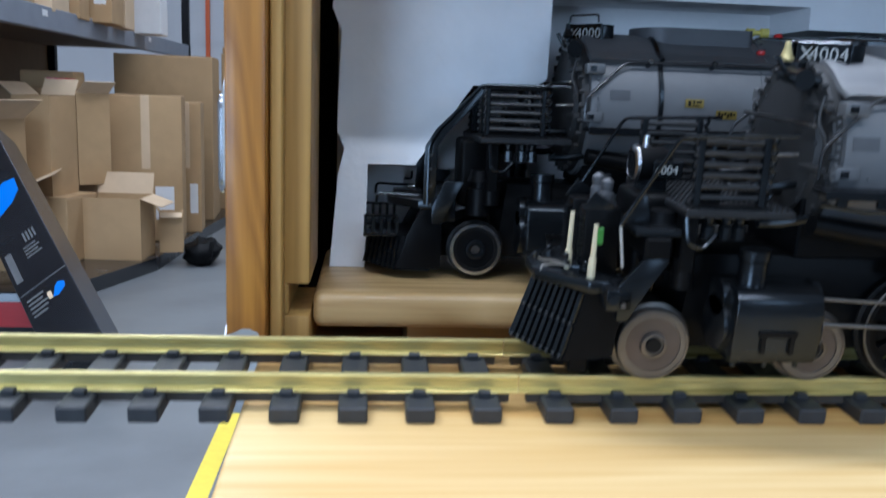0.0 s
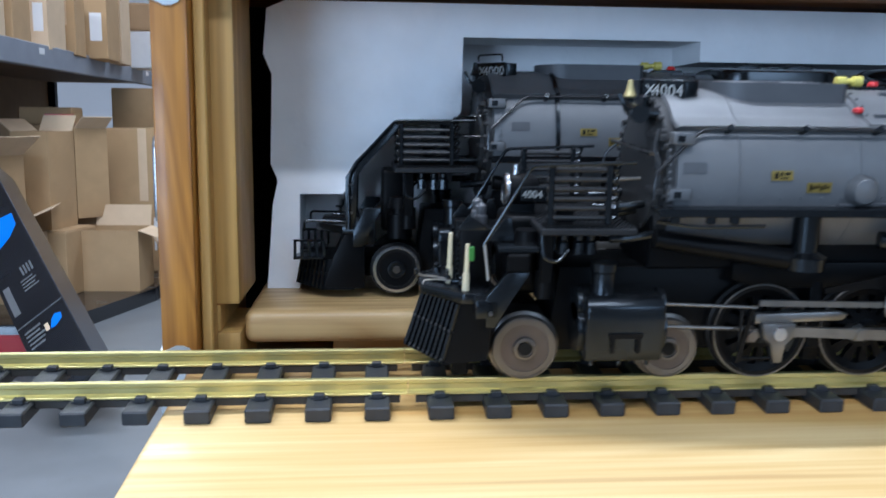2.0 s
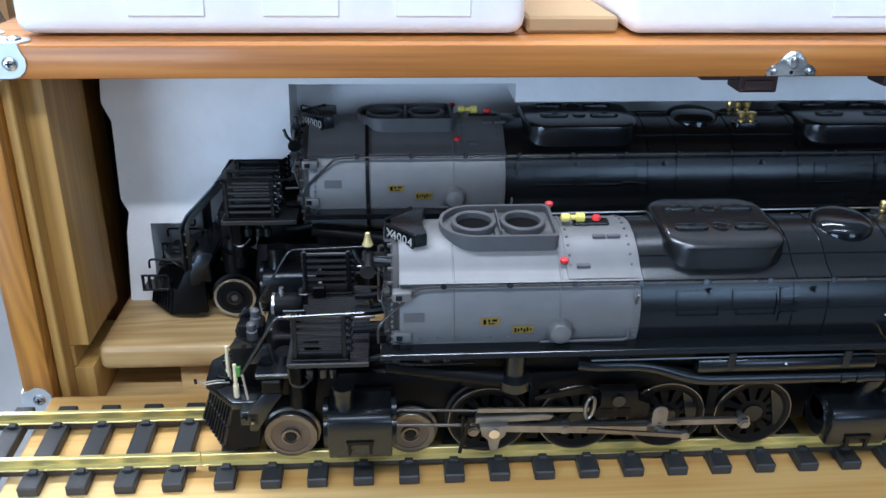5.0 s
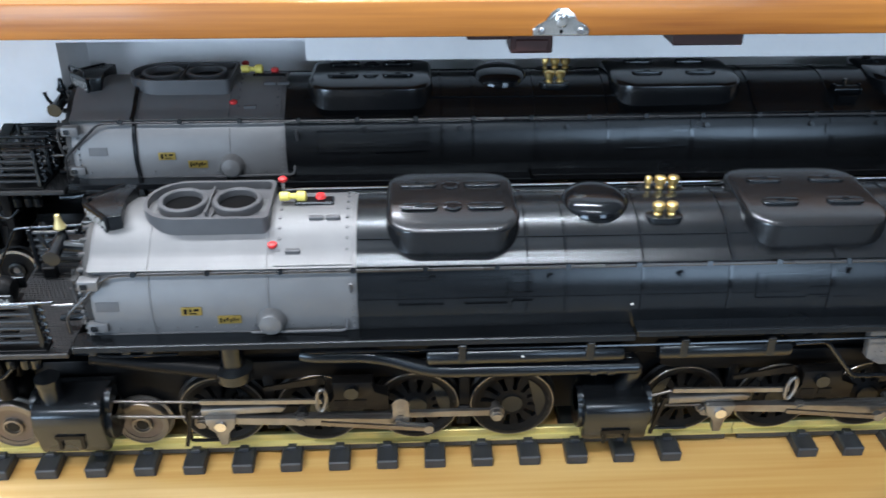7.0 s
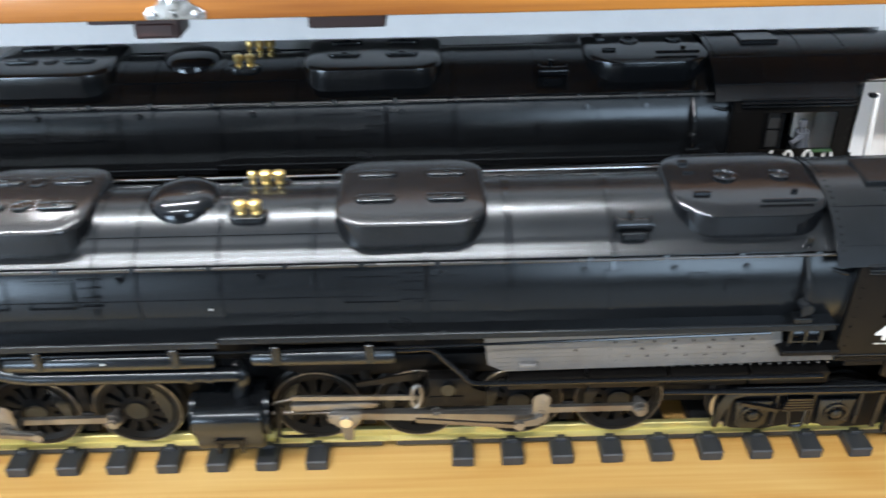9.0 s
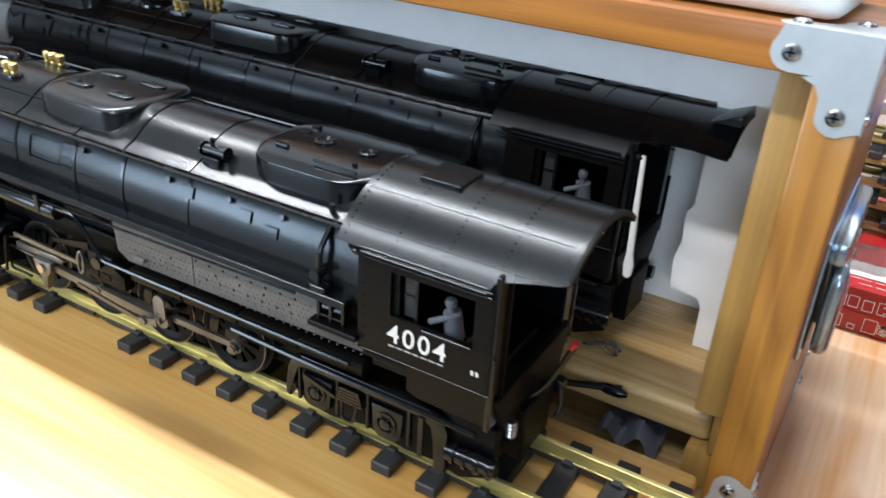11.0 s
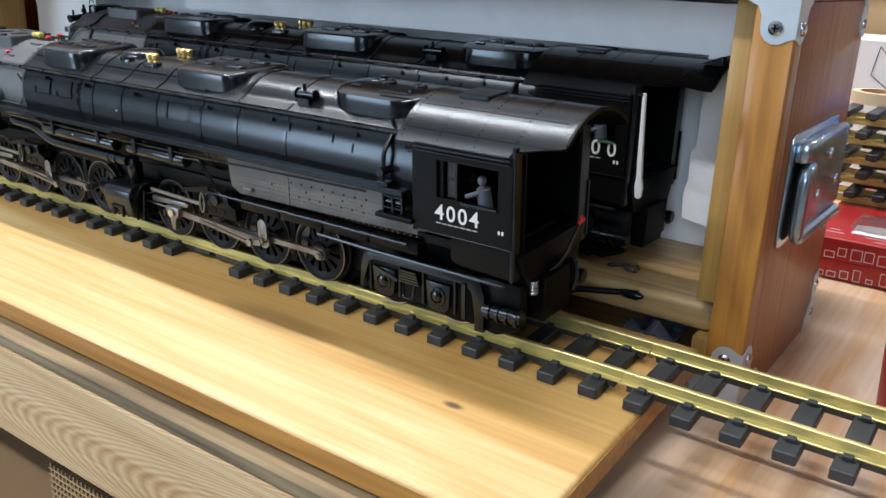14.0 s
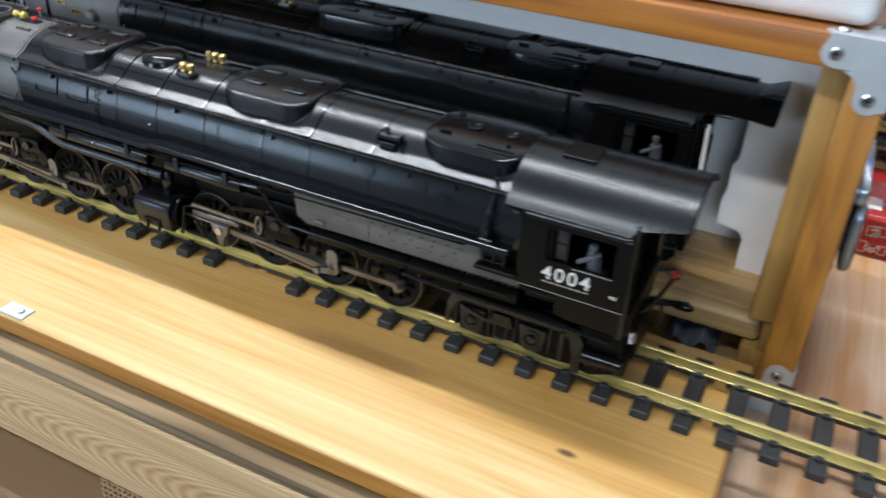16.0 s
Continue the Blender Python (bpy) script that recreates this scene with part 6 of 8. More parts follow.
def cab_parts(p, root, number, near):
    X0, X1, HW, ZE = 0.7390, 0.8165, 0.0500, 0.1500
    wz0, wz1, wx0, wx1 = 0.1150, 0.1400, 0.7585, 0.8055
    for s in (-1, 1):
        y = sorted((s * (HW - 0.0018), s * HW))
        sd = p("cab_side", bx(B(), X0, X1, *y, 0.0895, wz0), BLACK_BROWN, "black cab side with a window", 0)
        part("lower_sheet", prism(B(), [(0.7690, 0.0900), (0.7690, 0.0730), (0.7750, 0.0705), (X1 - 0.001, 0.0690), (X1 - 0.001, 0.0900)], "Y", *sorted((s * (HW - 0.0035), s * (HW - 0.0015)))), BLACK_BROWN, sd, "brownish lower cab sheet")
        part("bottom_bead", bx(B(), X0, X1, *sorted((s * (HW - 0.001), s * (HW + 0.0007))), 0.0892, 0.0903, 0.0003), BLACK, sd)
        part("seat_ledge", bx(B(), 0.7470, 0.7690, *sorted((s * (HW - 0.012), s * (HW - 0.002))), 0.0800, 0.0840, 0.0005), BLACK_MATT, sd)
        part("upper_sheet", bx(B(), X0, X1, *y, wz1, ZE), BLACK_BROWN, sd)
        part("front_pillar", bx(B(), X0, wx0, *y, wz0, wz1), BLACK_BROWN, sd)
        part("rear_pillar", bx(B(), wx1, X1, *y, wz0, wz1), BLACK_BROWN, sd)
        yo = sorted((s * (HW - 0.0035), s * (HW - 0.0022)))
        part("window_post", bx(B(), wx0, 0.7625, *yo, wz0, wz1), BLACK_MATT, sd)
        part("window_shutter", bx(B(), 0.7640, 0.7715, *sorted((s * (HW - 0.0060), s * (HW - 0.0048))), wz0, wz1), DOOR_GREY, sd, "grey sliding window shutter")
        part("shutter_bar", bx(B(), 0.7640, 0.7715, *sorted((s * (HW - 0.0048), s * (HW - 0.0040))), 0.1270, 0.1280), BLACK, sd)
        part("window_bar", bx(B(), 0.7715, 0.7730, *yo, wz0, wz1), BLACK, sd)
        part("arm_rest", bx(B(), 0.7780 if near else 0.7930, wx1, *sorted((s * (HW - 0.001), s * (HW + 0.0022))), wz0 - 0.0018, wz0, 0.0004), BLACK if near else GREEN_DARK, sd)
        rv = B()
        for k in range(9):
            cyl(rv, (0.7428, s * HW, 0.0900 + 0.0064 * k), (0.7428, s * (HW + 0.0006), 0.0900 + 0.0064 * k), 0.0005, n=5)
            cyl(rv, (0.8135, s * HW, 0.0900 + 0.0064 * k), (0.8135, s * (HW + 0.0006), 0.0900 + 0.0064 * k), 0.0005, n=5)
        for k in range(14):
            cyl(rv, (0.7600 + 0.004 * k, s * HW, 0.1135), (0.7600 + 0.004 * k, s * (HW + 0.0005), 0.1135), 0.0004, n=5)
        tagged(part("rivets", rv, BLACK_BROWN, sd), kind="stuff")
        # gutter above the window
        for dz in (0.0, 0.0026):
            part("rain_gutter", bx(B(), X0 + 0.004, X1 - 0.002, *sorted((s * HW, s * (HW + 0.0022))), 0.1442 + dz, 0.1458 + dz, 0.0004), BLACK, sd)
        part("corner_grab", tube(B(), [(0.8180, s * HW, 0.072), (0.8180, s * HW, 0.112)], 0.0009, 6), BLACK, sd)
        x_first, pitch, base = (0.7572, 0.0091, 0.1002) if near else (0.7620, 0.0127, 0.1042)
        for k, c in enumerate(number):
            m = pose(x_first + pitch * k, -HW - 0.0002, base, 90, 0, 0) if s < 0 else pose(x_first + pitch * (4 - k), HW + 0.0002, base, 90, 0, 180)
            words("road_number_digit", c, 0.0150 if near else 0.0152, WHITE_PAINT, sd, m, 0.0002, 0.0001)
        for k in range(7):
            part("small_print_bar", bx(B(), x_first + 0.001 + 0.0048 * k, x_first + 0.001 + 0.0048 * k + 0.0036, *sorted((s * HW, s * (HW + 0.0003))), base - 0.0030, base - 0.0022), LETTER_GREY, sd)
        for k in range(2):
            part("initial_bar", bx(B(), 0.8060 + 0.0026 * k, 0.8060 + 0.0026 * k + 0.0014, *sorted((s * HW, s * (HW + 0.0003))), 0.0990, 0.1014), WHITE_PAINT, sd)
    # roof: an arc that runs back over the opening and is cut away above the sides
    rr, cz = 0.0640, 0.1750 - 0.0640
    a1 = math.degrees(math.asin((HW + 0.0015) / rr))
    # from the cab's rear edge on, the eave rises and the overhang ends square
    if near:
        eave = [(0.7265, a1), (0.8125, a1), (0.8136, 51.0), (0.8155, 49.2), (0.8195, 48.0), (0.8300, 45.6), (0.8420, 43.2), (0.8462, 41.8), (0.8470, 40.0)]
    else:
        eave = [(0.7265, a1), (0.8140, a1), (0.8152, 48.5), (0.8175, 45.0), (0.8225, 42.3), (0.8350, 41.0), (0.8500, 41.0), (0.8640, 42.6), (0.8690, 42.6)]
    roof_end = eave[-1][0]
    cols = [(0.7265 + (eave[1][0] - 0.7265) * i / 6, a1) for i in range(6)] + eave[1:]
    bm = B()
    n, xs = 24, len(cols) - 1
    grid = {}
    for i, (x, am) in enumerate(cols):
        for j in range(n + 1):
            a = -am + 2 * am * j / n
            for lay, r in ((0, rr), (1, rr - 0.0016)):
                grid[i, j, lay] = bm.verts.new((x, r * math.sin(radians(a)), cz + r * math.cos(radians(a))))
    for i in range(xs):
        for j in range(n):
            bm.faces.new((grid[i, j, 0], grid[i + 1, j, 0], grid[i + 1, j + 1, 0], grid[i, j + 1, 0]))
            bm.faces.new((grid[i, j, 1], grid[i, j + 1, 1], grid[i + 1, j + 1, 1], grid[i + 1, j, 1]))
    for i in range(xs):
        for j in (0, n):
            bm.faces.new((grid[i, j, 0], grid[i, j, 1], grid[i + 1, j, 1], grid[i + 1, j, 0]))
    for j in range(n):
        for i in (0, xs):
            bm.faces.new((grid[i, j, 0], grid[i, j + 1, 0], grid[i, j + 1, 1], grid[i, j, 1]))
    roof = p("cab_roof", bm, BLACK, "satin black arched cab roof")
    # extra matt shell keeps warm reflections off the roof's underside
    lin, lv = B(), {}
    for i, (x, am) in enumerate(cols[1:]):
        for j in range(n + 1):
            a = radians(-am + 0.4 + (2 * am - 0.8) * j / n)
            for lay, r in ((0, rr - 0.0018), (1, rr - 0.0024)):
                lv[i, j, lay] = lin.verts.new((min(x, roof_end - 0.0016), r * math.sin(a), cz + r * math.cos(a)))
    for i in range(xs - 1):
        for j in range(n):
            lin.faces.new((lv[i, j, 0], lv[i + 1, j, 0], lv[i + 1, j + 1, 0], lv[i, j + 1, 0]))
            lin.faces.new((lv[i, j, 1], lv[i, j + 1, 1], lv[i + 1, j + 1, 1], lv[i + 1, j, 1]))
    part("roof_dark_shell", lin, BLACK_MATT, roof, "flat black shell added to keep the roof's underside dark")
    for x in (0.7285, 0.7570, 0.7850, 0.8130):
        rv = B()
        for j in range(27):
            a = radians(-a1 + 2 * a1 * (j + 1) / 28)
            cyl(rv, (x + 0.0014, (rr - 0.0003) * math.sin(a), cz + (rr - 0.0003) * math.cos(a)), (x + 0.0014, (rr + 0.0005) * math.sin(a), cz + (rr + 0.0005) * math.cos(a)), 0.0006, n=6)
        tagged(part("rivets", rv, BLACK, roof), kind="stuff")
    for s in (-1, 1):
        for j, z in enumerate((0.1468, 0.1490)):
            part("eave_rib", bx(B(), 0.7420, 0.8120, *sorted((s * (HW + 0.0008), s * (HW + 0.0034 - 0.0008 * j))), z, z + 0.0014, 0.0004), BLACK, roof)
    part("roof_hatch", bx(B(), 0.7500, 0.7740, -0.0135, 0.0115, 0.1710, 0.1762, 0.0006), BLACK, roof, "flat roof hatch")
    for a in (-43.5, -24.0, 24.0, 43.5):
        lo, hi = radians(a - 0.35), radians(a + 0.35)
        seam = [((rr + h) * math.sin(q), cz + (rr + h) * math.cos(q)) for h, q in ((-0.0004, lo), (0.00025, lo), (0.00025, hi), (-0.0004, hi))]
        part("roof_seam", prism(B(), seam, "X", 0.7280, 0.8400), BLACK, roof)
    lip = [((rr + h) * math.sin(radians(q)), cz + (rr + h) * math.cos(radians(q))) for h, qs in ((0.0006, range(-40, 41, 5)), (-0.0022, range(40, -41, -5))) for q in qs]
    part("rear_lip", prism(B(), lip, "X", roof_end - 0.0012, roof_end + 0.0006), BLACK_MATT, roof)
    if not near:
        part("rear_scoop", prism(B(), [(0.8520, 0.1735), (0.8690, 0.1800), (0.8696, 0.1735)], "Y", -0.030, 0.030, 0.0006), BLACK, roof, "raised black roof edge")
    # front wall, floor and backhead
    fw = [(HW - 0.002, ZE), (HW - 0.002, 0.088), (-HW + 0.002, 0.088), (-HW + 0.002, ZE)] + [((rr - 0.002) * math.sin(radians(-a1 + 2 * a1 * j / 12)), cz + (rr - 0.002) * math.cos(radians(-a1 + 2 * a1 * j / 12))) for j in range(1, 12)]
    p("cab_front", prism(B(), fw, "X", X0, X0 + 0.0020), BLACK)
    p("cab_floor", bx(B(), X0 + 0.002, X1, -HW + 0.002, HW - 0.002, 0.0840, 0.0865), BLACK_MATT)
    bh = p("backhead", prism(B(), rounded(-0.034, 0.034, 0.0865, 0.150, 0.016, 5), "X", X0 + 0.002, X0 + 0.014), BLACK_MATT, "dark boiler backhead")
    for y, z in ((-0.018, 0.135), (0.006, 0.138), (0.020, 0.125), (-0.004, 0.115)):
        part("gauge", cyl(B(), (X0 + 0.0138, y, z), (X0 + 0.0165, y, z), 0.0042, n=16), STEEL, bh)
    # added panel shuts out the bright foam behind the far window
    p("cab_lining", bx(B(), X0 + 0.002, X1 - 0.001, HW - 0.0060, HW - 0.0042, 0.0866, 0.1560), BLACK_MATT, "dark cab lining")
    p("driver_seat", bx(B(), 0.7840, 0.7980, -0.0450, -0.0310, 0.0865, 0.1090, 0.001), BLACK)
    crew = B()
    cyl(crew, (0.7900, -0.0390, 0.1085), (0.7890, -0.0410, 0.1240), 0.0052, 0.0046, n=12)
    cyl(crew, (0.7885, -0.0415, 0.1240), (0.7885, -0.0415, 0.1262), 0.0018, n=8)
    lathe(crew, [(0.0008, 0), (0.0024, 0.0010), (0.0030, 0.0030), (0.0026, 0.0052), (0.0008, 0.0064)], (0.7883, -0.0417, 0.1260), "Z", 12)
    cyl(crew, (0.7880, -0.0440, 0.1215), (0.7800, -0.0480, 0.1185), 0.0017, n=8)
    p("crew_figurine", crew, FIGURE, "small pale painted crew figurine")
    for s in (-1, 1):
        p("rear_post", bx(B(), X1 - 0.0016, X1 + 0.0010, *sorted((s * (HW - 0.012), s * HW)), 0.068, ZE + 0.006, 0.0004), BLACK)
        if s < 0:
            p("rear_curtain", bx(B(), X1 - 0.001, X1 + 0.0025, -HW + 0.010, -HW + 0.0115, 0.085, 0.15), BLACK_MATT)
    p("rear_sill", prism(B(), [(-HW + 0.004, 0.0850), (HW - 0.004, 0.0850), (HW - 0.016, 0.0600), (-HW + 0.016, 0.0600)], "X", 0.7900, 0.8200, 0.001), BLACK_MATT)
    if near:
        p("cab_cable", tube(B(), bend([(0.8110, -0.0120, 0.0570), (0.8200, -0.0020, 0.0620), (0.8280, 0.0, 0.0727), (0.8335, 0.0, 0.0865), (0.8388, 0.0, 0.1000)], 0.008, 4), 0.0017, 8), BLACK, "black cable rising from the drawbar")
        p("cable_plug", cyl(B(), (0.8374, 0.0, 0.0985), (0.8394, 0.0, 0.1030), 0.0020, n=10), RED_PLASTIC, "red plug")
        p("hanging_wire", tube(B(), bend([(0.8160, 0.0100, 0.0620), (0.8320, 0.0080, 0.0700), (0.8345, 0.0070, 0.0560), (0.8320, 0.0060, 0.0480)], 0.004, 3), 0.0014, 8), BLACK)
        p("coupling_spring", lathe(B(), [(0.003 + 0.0006 * (k % 2), 0.0012 * k) for k in range(9)], (0.8216, -0.0300, 0.0550), "Z", 14), STEEL)
    else:
        wt = p("white_tape", prism(B(), [(0.8244, 0.1527), (0.8270, 0.1527), (0.8290, 0.1150), (0.8305, 0.0930), (0.8322, 0.0860), (0.8318, 0.0790), (0.8296, 0.0772), (0.8268, 0.0784), (0.8262, 0.0860), (0.8268, 0.0930), (0.8258, 0.1150)], "Y", -0.0545, -0.0515, 0.0008), WHITE_PAINT, "white foam strip tied to the cab's edge")
        part("tape_knot", bx(B(), 0.8210, 0.8262, -0.0545, -0.0500, 0.1500, 0.1524, 0.0005), BLACK, wt)


def trailing_truck(p):
    for s in (-1, 1):
        y0, y1 = s * 0.0395, s * 0.0440
        fr = B()
        outline = [(0.6835, 0.0315), (0.6870, 0.0300), (0.6895, 0.0450), (0.6930, 0.0540), (0.6990, 0.0560), (0.7760, 0.0560), (0.7830, 0.0520), (0.7850, 0.0420), (0.7850, 0.0230), (0.7920, 0.0230), (0.7925, 0.0500), (0.7890, 0.0590), (0.7800, 0.0620), (0.6960, 0.0620), (0.6890, 0.0590), (0.6855, 0.0500)]
        prism(fr, outline, "Y", *sorted((y0, y1)), 0.0007)
        tr = p("trailing_truck_frame", fr, BLACK, "cast black trailing truck side frame")
        part("frame_web", prism(B(), [(0.6905, 0.0330), (0.6960, 0.0545), (0.7840, 0.0545), (0.7840, 0.0260), (0.7640, 0.0245), (0.7380, 0.0300), (0.7160, 0.0245), (0.6960, 0.0260)], "Y", *sorted((s * 0.0375, s * 0.0400)), 0.0006), BLACK_MATT, tr)
        for x in (0.7050, 0.7620):
            wheel_plain(p, x, s, 0.0190, False)
        for x in (0.7060, 0.7540):
            part("journal_box", prism(B(), [(x - 0.0105, 0.0500), (x + 0.0105, 0.0500), (x + 0.0090, 0.0320), (x + 0.0050, 0.0285), (x - 0.0050, 0.0285), (x - 0.0090, 0.0320)], "Y", *sorted((s * 0.0398, s * 0.0432)), 0.0008), BLACK, tr)
            part("journal_ring", lathe(B(), [(0.0048, s * 0.0), (0.0070, s * 0.0), (0.0068, s * 0.0012), (0.0052, s * 0.0014)], (x, s * 0.0432, 0.0405), "Y", 24, True), BLACK_GLOSS, tr)
            part("journal_cap", lathe(B(), [(0.0036, 0.0), (0.0034, s * 0.0022), (0.0012, s * 0.0030)], (x, s * 0.0432, 0.0405), "Y", 18), BLACK_GLOSS, tr)
            for k in range(6):
                a = math.pi * k / 3
                part("cap_bolt", cyl(B(), (x + 0.0050 * math.cos(a), s * 0.0440, 0.0405 + 0.0050 * math.sin(a)), (x + 0.0050 * math.cos(a), s * 0.0455, 0.0405 + 0.0050 * math.sin(a)), 0.0007, n=6), BLACK_GLOSS, tr)
            for dx in (-0.0135, 0.0135):
                part("spring_strut", cyl(B(), (x + dx, s * 0.0415, 0.0300), (x + dx, s * 0.0415, 0.0555), 0.0013, n=8), BLACK, tr)
        sp = B()
        for k in range(5):
            bx(sp, 0.7215 + 0.0006 * k, 0.7395 - 0.0006 * k, *sorted((s * 0.0420, s * 0.0460)), 0.0445 + 0.0020 * k, 0.0459 + 0.0020 * k)
        part("leaf_spring", sp, BLACK_GLOSS, tr)
        part("spring_hanger", tube(B(), bend([(0.7255, s * 0.0455, 0.0450), (0.7265, s * 0.0470, 0.0340), (0.7345, s * 0.0470, 0.0340), (0.7355, s * 0.0455, 0.0450)], 0.002, 2), 0.0010, 6), BLACK_GLOSS, tr)
        part("brake_link", flat_bar(B(), (0.6980, 0.0500), (0.7200, 0.0440), *sorted((s * 0.0440, s * 0.0452)), 0.0022), BLACK_GLOSS, tr)
        part("swing_hanger", flat_bar(B(), (0.7770, 0.0560), (0.7770, 0.0300), *sorted((s * 0.0440, s * 0.0456)), 0.0030), BLACK, tr)
        p("truck_pipe", tube(B(), bend([(0.6500, s * 0.050, 0.0660), (0.7060, s * 0.0505, 0.0650), (0.8120, s * 0.0510, 0.0650)], 0.004, 3), 0.0016, 8), BLACK_GLOSS, "thin black pipe above the truck")
        ps = B()
        cyl(ps, (0.7930, s * 0.0440, 0.0410), (0.8220, s * 0.0440, 0.0420), 0.0046, n=16)
        for x in (0.797, 0.804, 0.811, 0.818):
            cyl(ps, (x, s * 0.0440, 0.0411), (x + 0.002, s * 0.0440, 0.0412), 0.0058, n=16)
        p("brake_cylinder", ps, BLACK_GLOSS, "ribbed black cylinder under the cab")
        bx_ = B()
        prism(bx_, [(0.7860, 0.0620), (0.8180, 0.0620), (0.8180, 0.0300), (0.7990, 0.0220), (0.7860, 0.0240)], "Y", *sorted((s * 0.0300, s * 0.0395)), 0.001)
        p("rear_bracket", bx_, BLACK_MATT)
    p("drawbar_box", bx(B(), 0.7900, 0.8240, -0.0180, 0.0180, 0.0300, 0.0620, 0.001), BLACK_MATT)


near_loco = locomotive("locomotive", "black articulated model locomotive with a silver smokebox on the track", "4004", True)
near_loco.matrix_basis = TILT @ pose(0, TRACK_Y, 0)
far_loco = locomotive("locomotive", "clean black model locomotive with a silver smokebox nested in foam", "4000", False)
far_loco.matrix_basis = pose(-0.0654, 0.169, 0.0085) @ Matrix.Scale(1.0746, 4)

# ---- metal fittings of the crate ----
def corner_bracket(sx, top):
    """A pressed zinc corner: a scalloped leaf on the front, one on the end and one on the top or bottom, with domed screws. sx: -1 for the left end."""
    br = part("corner_bracket", B(), ZINC, crate, "scalloped zinc corner bracket")
    L, W, R = 0.048, 0.021, 0.010

    def leaf():
        out = [(0, 0), (L - R * 0.4, 0)]
        out += [(L - R + R * math.cos(radians(a)), W - R + R * math.sin(radians(a))) for a in range(-40, 91, 26)]
        out += [(L - R - 0.012, W), (W + 0.010, W + 0.001), (W + 0.003, W + 0.004), (W, W + 0.010), (W, L - R - 0.012)]
        out += [(W - R + R * math.cos(radians(a)), L - R + R * math.sin(radians(a))) for a in range(0, 131, 26)]
        return out + [(0, L - R * 0.4)]

    bm = bmesh.new()
    pts = leaf()
    zt = CZ1 if top else CZ0
    sz = -1 if top else 1
    ex = CX0 if sx < 0 else CX1
    dx = 1 if sx < 0 else -1
    t = 0.0012
    prism(bm, [(ex + dx * a, zt + sz * b - (t * sz if b == 0 else 0)) for a, b in pts], "Y", CY0 - t, CY0 - 0.00005)
    # end leaf, front to back
    end = B()
    prism(end, [(CY0 + a - (t if a == 0 else 0), zt + sz * b - (t * sz if b == 0 else 0)) for a, b in pts], "X", *sorted((ex - dx * 0.00005, ex - dx * t)))
    part("end_leaf", end, ZINC, br)
    part("top_leaf" if top else "bottom_leaf", prism(B(), [(ex + dx * a, CY0 + b) for a, b in pts], "Z", *sorted((zt - sz * 0.00005, zt - sz * t))), ZINC, br)
    bm.to_mesh(br.data)
    bm.free()
    prof = [(0.0046, 0), (0.0044, 0.0012), (0.0030, 0.0022), (0.0008, 0.0024)]
    for a, b in ((L - 0.0100, 0.0115), (0.0115, L - 0.0100)):
        s1 = part("screw", lathe(B(), [(r, -h) for r, h in prof], (ex + dx * a, CY0 - t, zt + sz * b), "Y", 16), STEEL, br, "domed cross-head screw")
        bm = B()
        for w, h in ((0.0022, 0.0005), (0.0005, 0.0022)):
            bx(bm, ex + dx * a - w, ex + dx * a + w, CY0 - t - 0.0026, CY0 - t - 0.0023, zt + sz * b - h, zt + sz * b + h)
        part("screw_slot", bm, BLACK_MATT, br)
        part("screw", lathe(B(), [(r, -dx * h) for r, h in prof], (ex - dx * t, CY0 + a, zt + sz * b), "X", 16), STEEL, br)
        part("screw", lathe(B(), [(r, -sz * h) for r, h in prof], (ex + dx * a, CY0 + b, zt - sz * t), "Z", 16), STEEL, br)
    return br


def rear_bracket(sx, top):
    """The same corner at the back, of which the end leaf shows."""
    L, W, R = 0.050, 0.016, 0.008
    zt, sz = (CZ1, -1) if top else (CZ0, 1)
    ex, dx = (CX0, 1) if sx < 0 else (CX1, -1)
    pts = [(0, 0), (L * 0.55, 0), (L * 0.55, W * 0.7), (W + 0.004, W), (W, W + 0.006), (W * 0.75, L * 0.5), (W, L * 0.72), (W, L - 0.004), (W - 0.004, L), (0, L)]
    br = part("corner_bracket", prism(B(), [(CY1 - a, zt + sz * b) for a, b in pts], "X", *sorted((ex - dx * 0.00005, ex - dx * 0.0012))), ZINC, crate, "scalloped zinc corner bracket")
    for a, b in ((0.008, 0.040), (0.008, 0.014)):
        part("screw", lathe(B(), [(0.0040, 0), (0.0038, -dx * 0.001), (0.0024, -dx * 0.002), (0.0006, -dx * 0.0022)], (ex - dx * 0.0012, CY1 - a, zt + sz * b), "X", 14), STEEL, br)


for sx in (-1, 1):
    for top in (True, False):
        corner_bracket(sx, top)
        rear_bracket(sx, top)

# recessed lifting handle on the end panel
hx = CX1
hy0, hy1, hz0, hz1 = 0.0975, 0.2356, 0.0778, 0.1582
handle = part("lifting_handle", prism(B(), rounded(hy0, hy1, hz0, hz1, 0.006, 4), "X", hx + 0.00005, hx + 0.0022, 0.0006), CHROME, crate, "zinc lifting handle plate")
part("handle_cup", prism(B(), [(0.1042, 0.1525), (0.2345, 0.1525), (0.2345, 0.0886), (0.1336, 0.0886), (0.1336, 0.1386), (0.1042, 0.1386)], "X", hx + 0.0020, hx + 0.0115, 0.0028), CHROME, handle, "raised zinc housing")
# flat plate coloured dark in place of the shade in the grip's recess
part("well_shade_plate", prism(B(), rounded(0.1047, 0.1331, 0.0829, 0.1381, 0.004, 4), "X", hx + 0.0021, hx + 0.0032), TYRE_DARK, handle, "flat dark plate for the grip recess's shade")
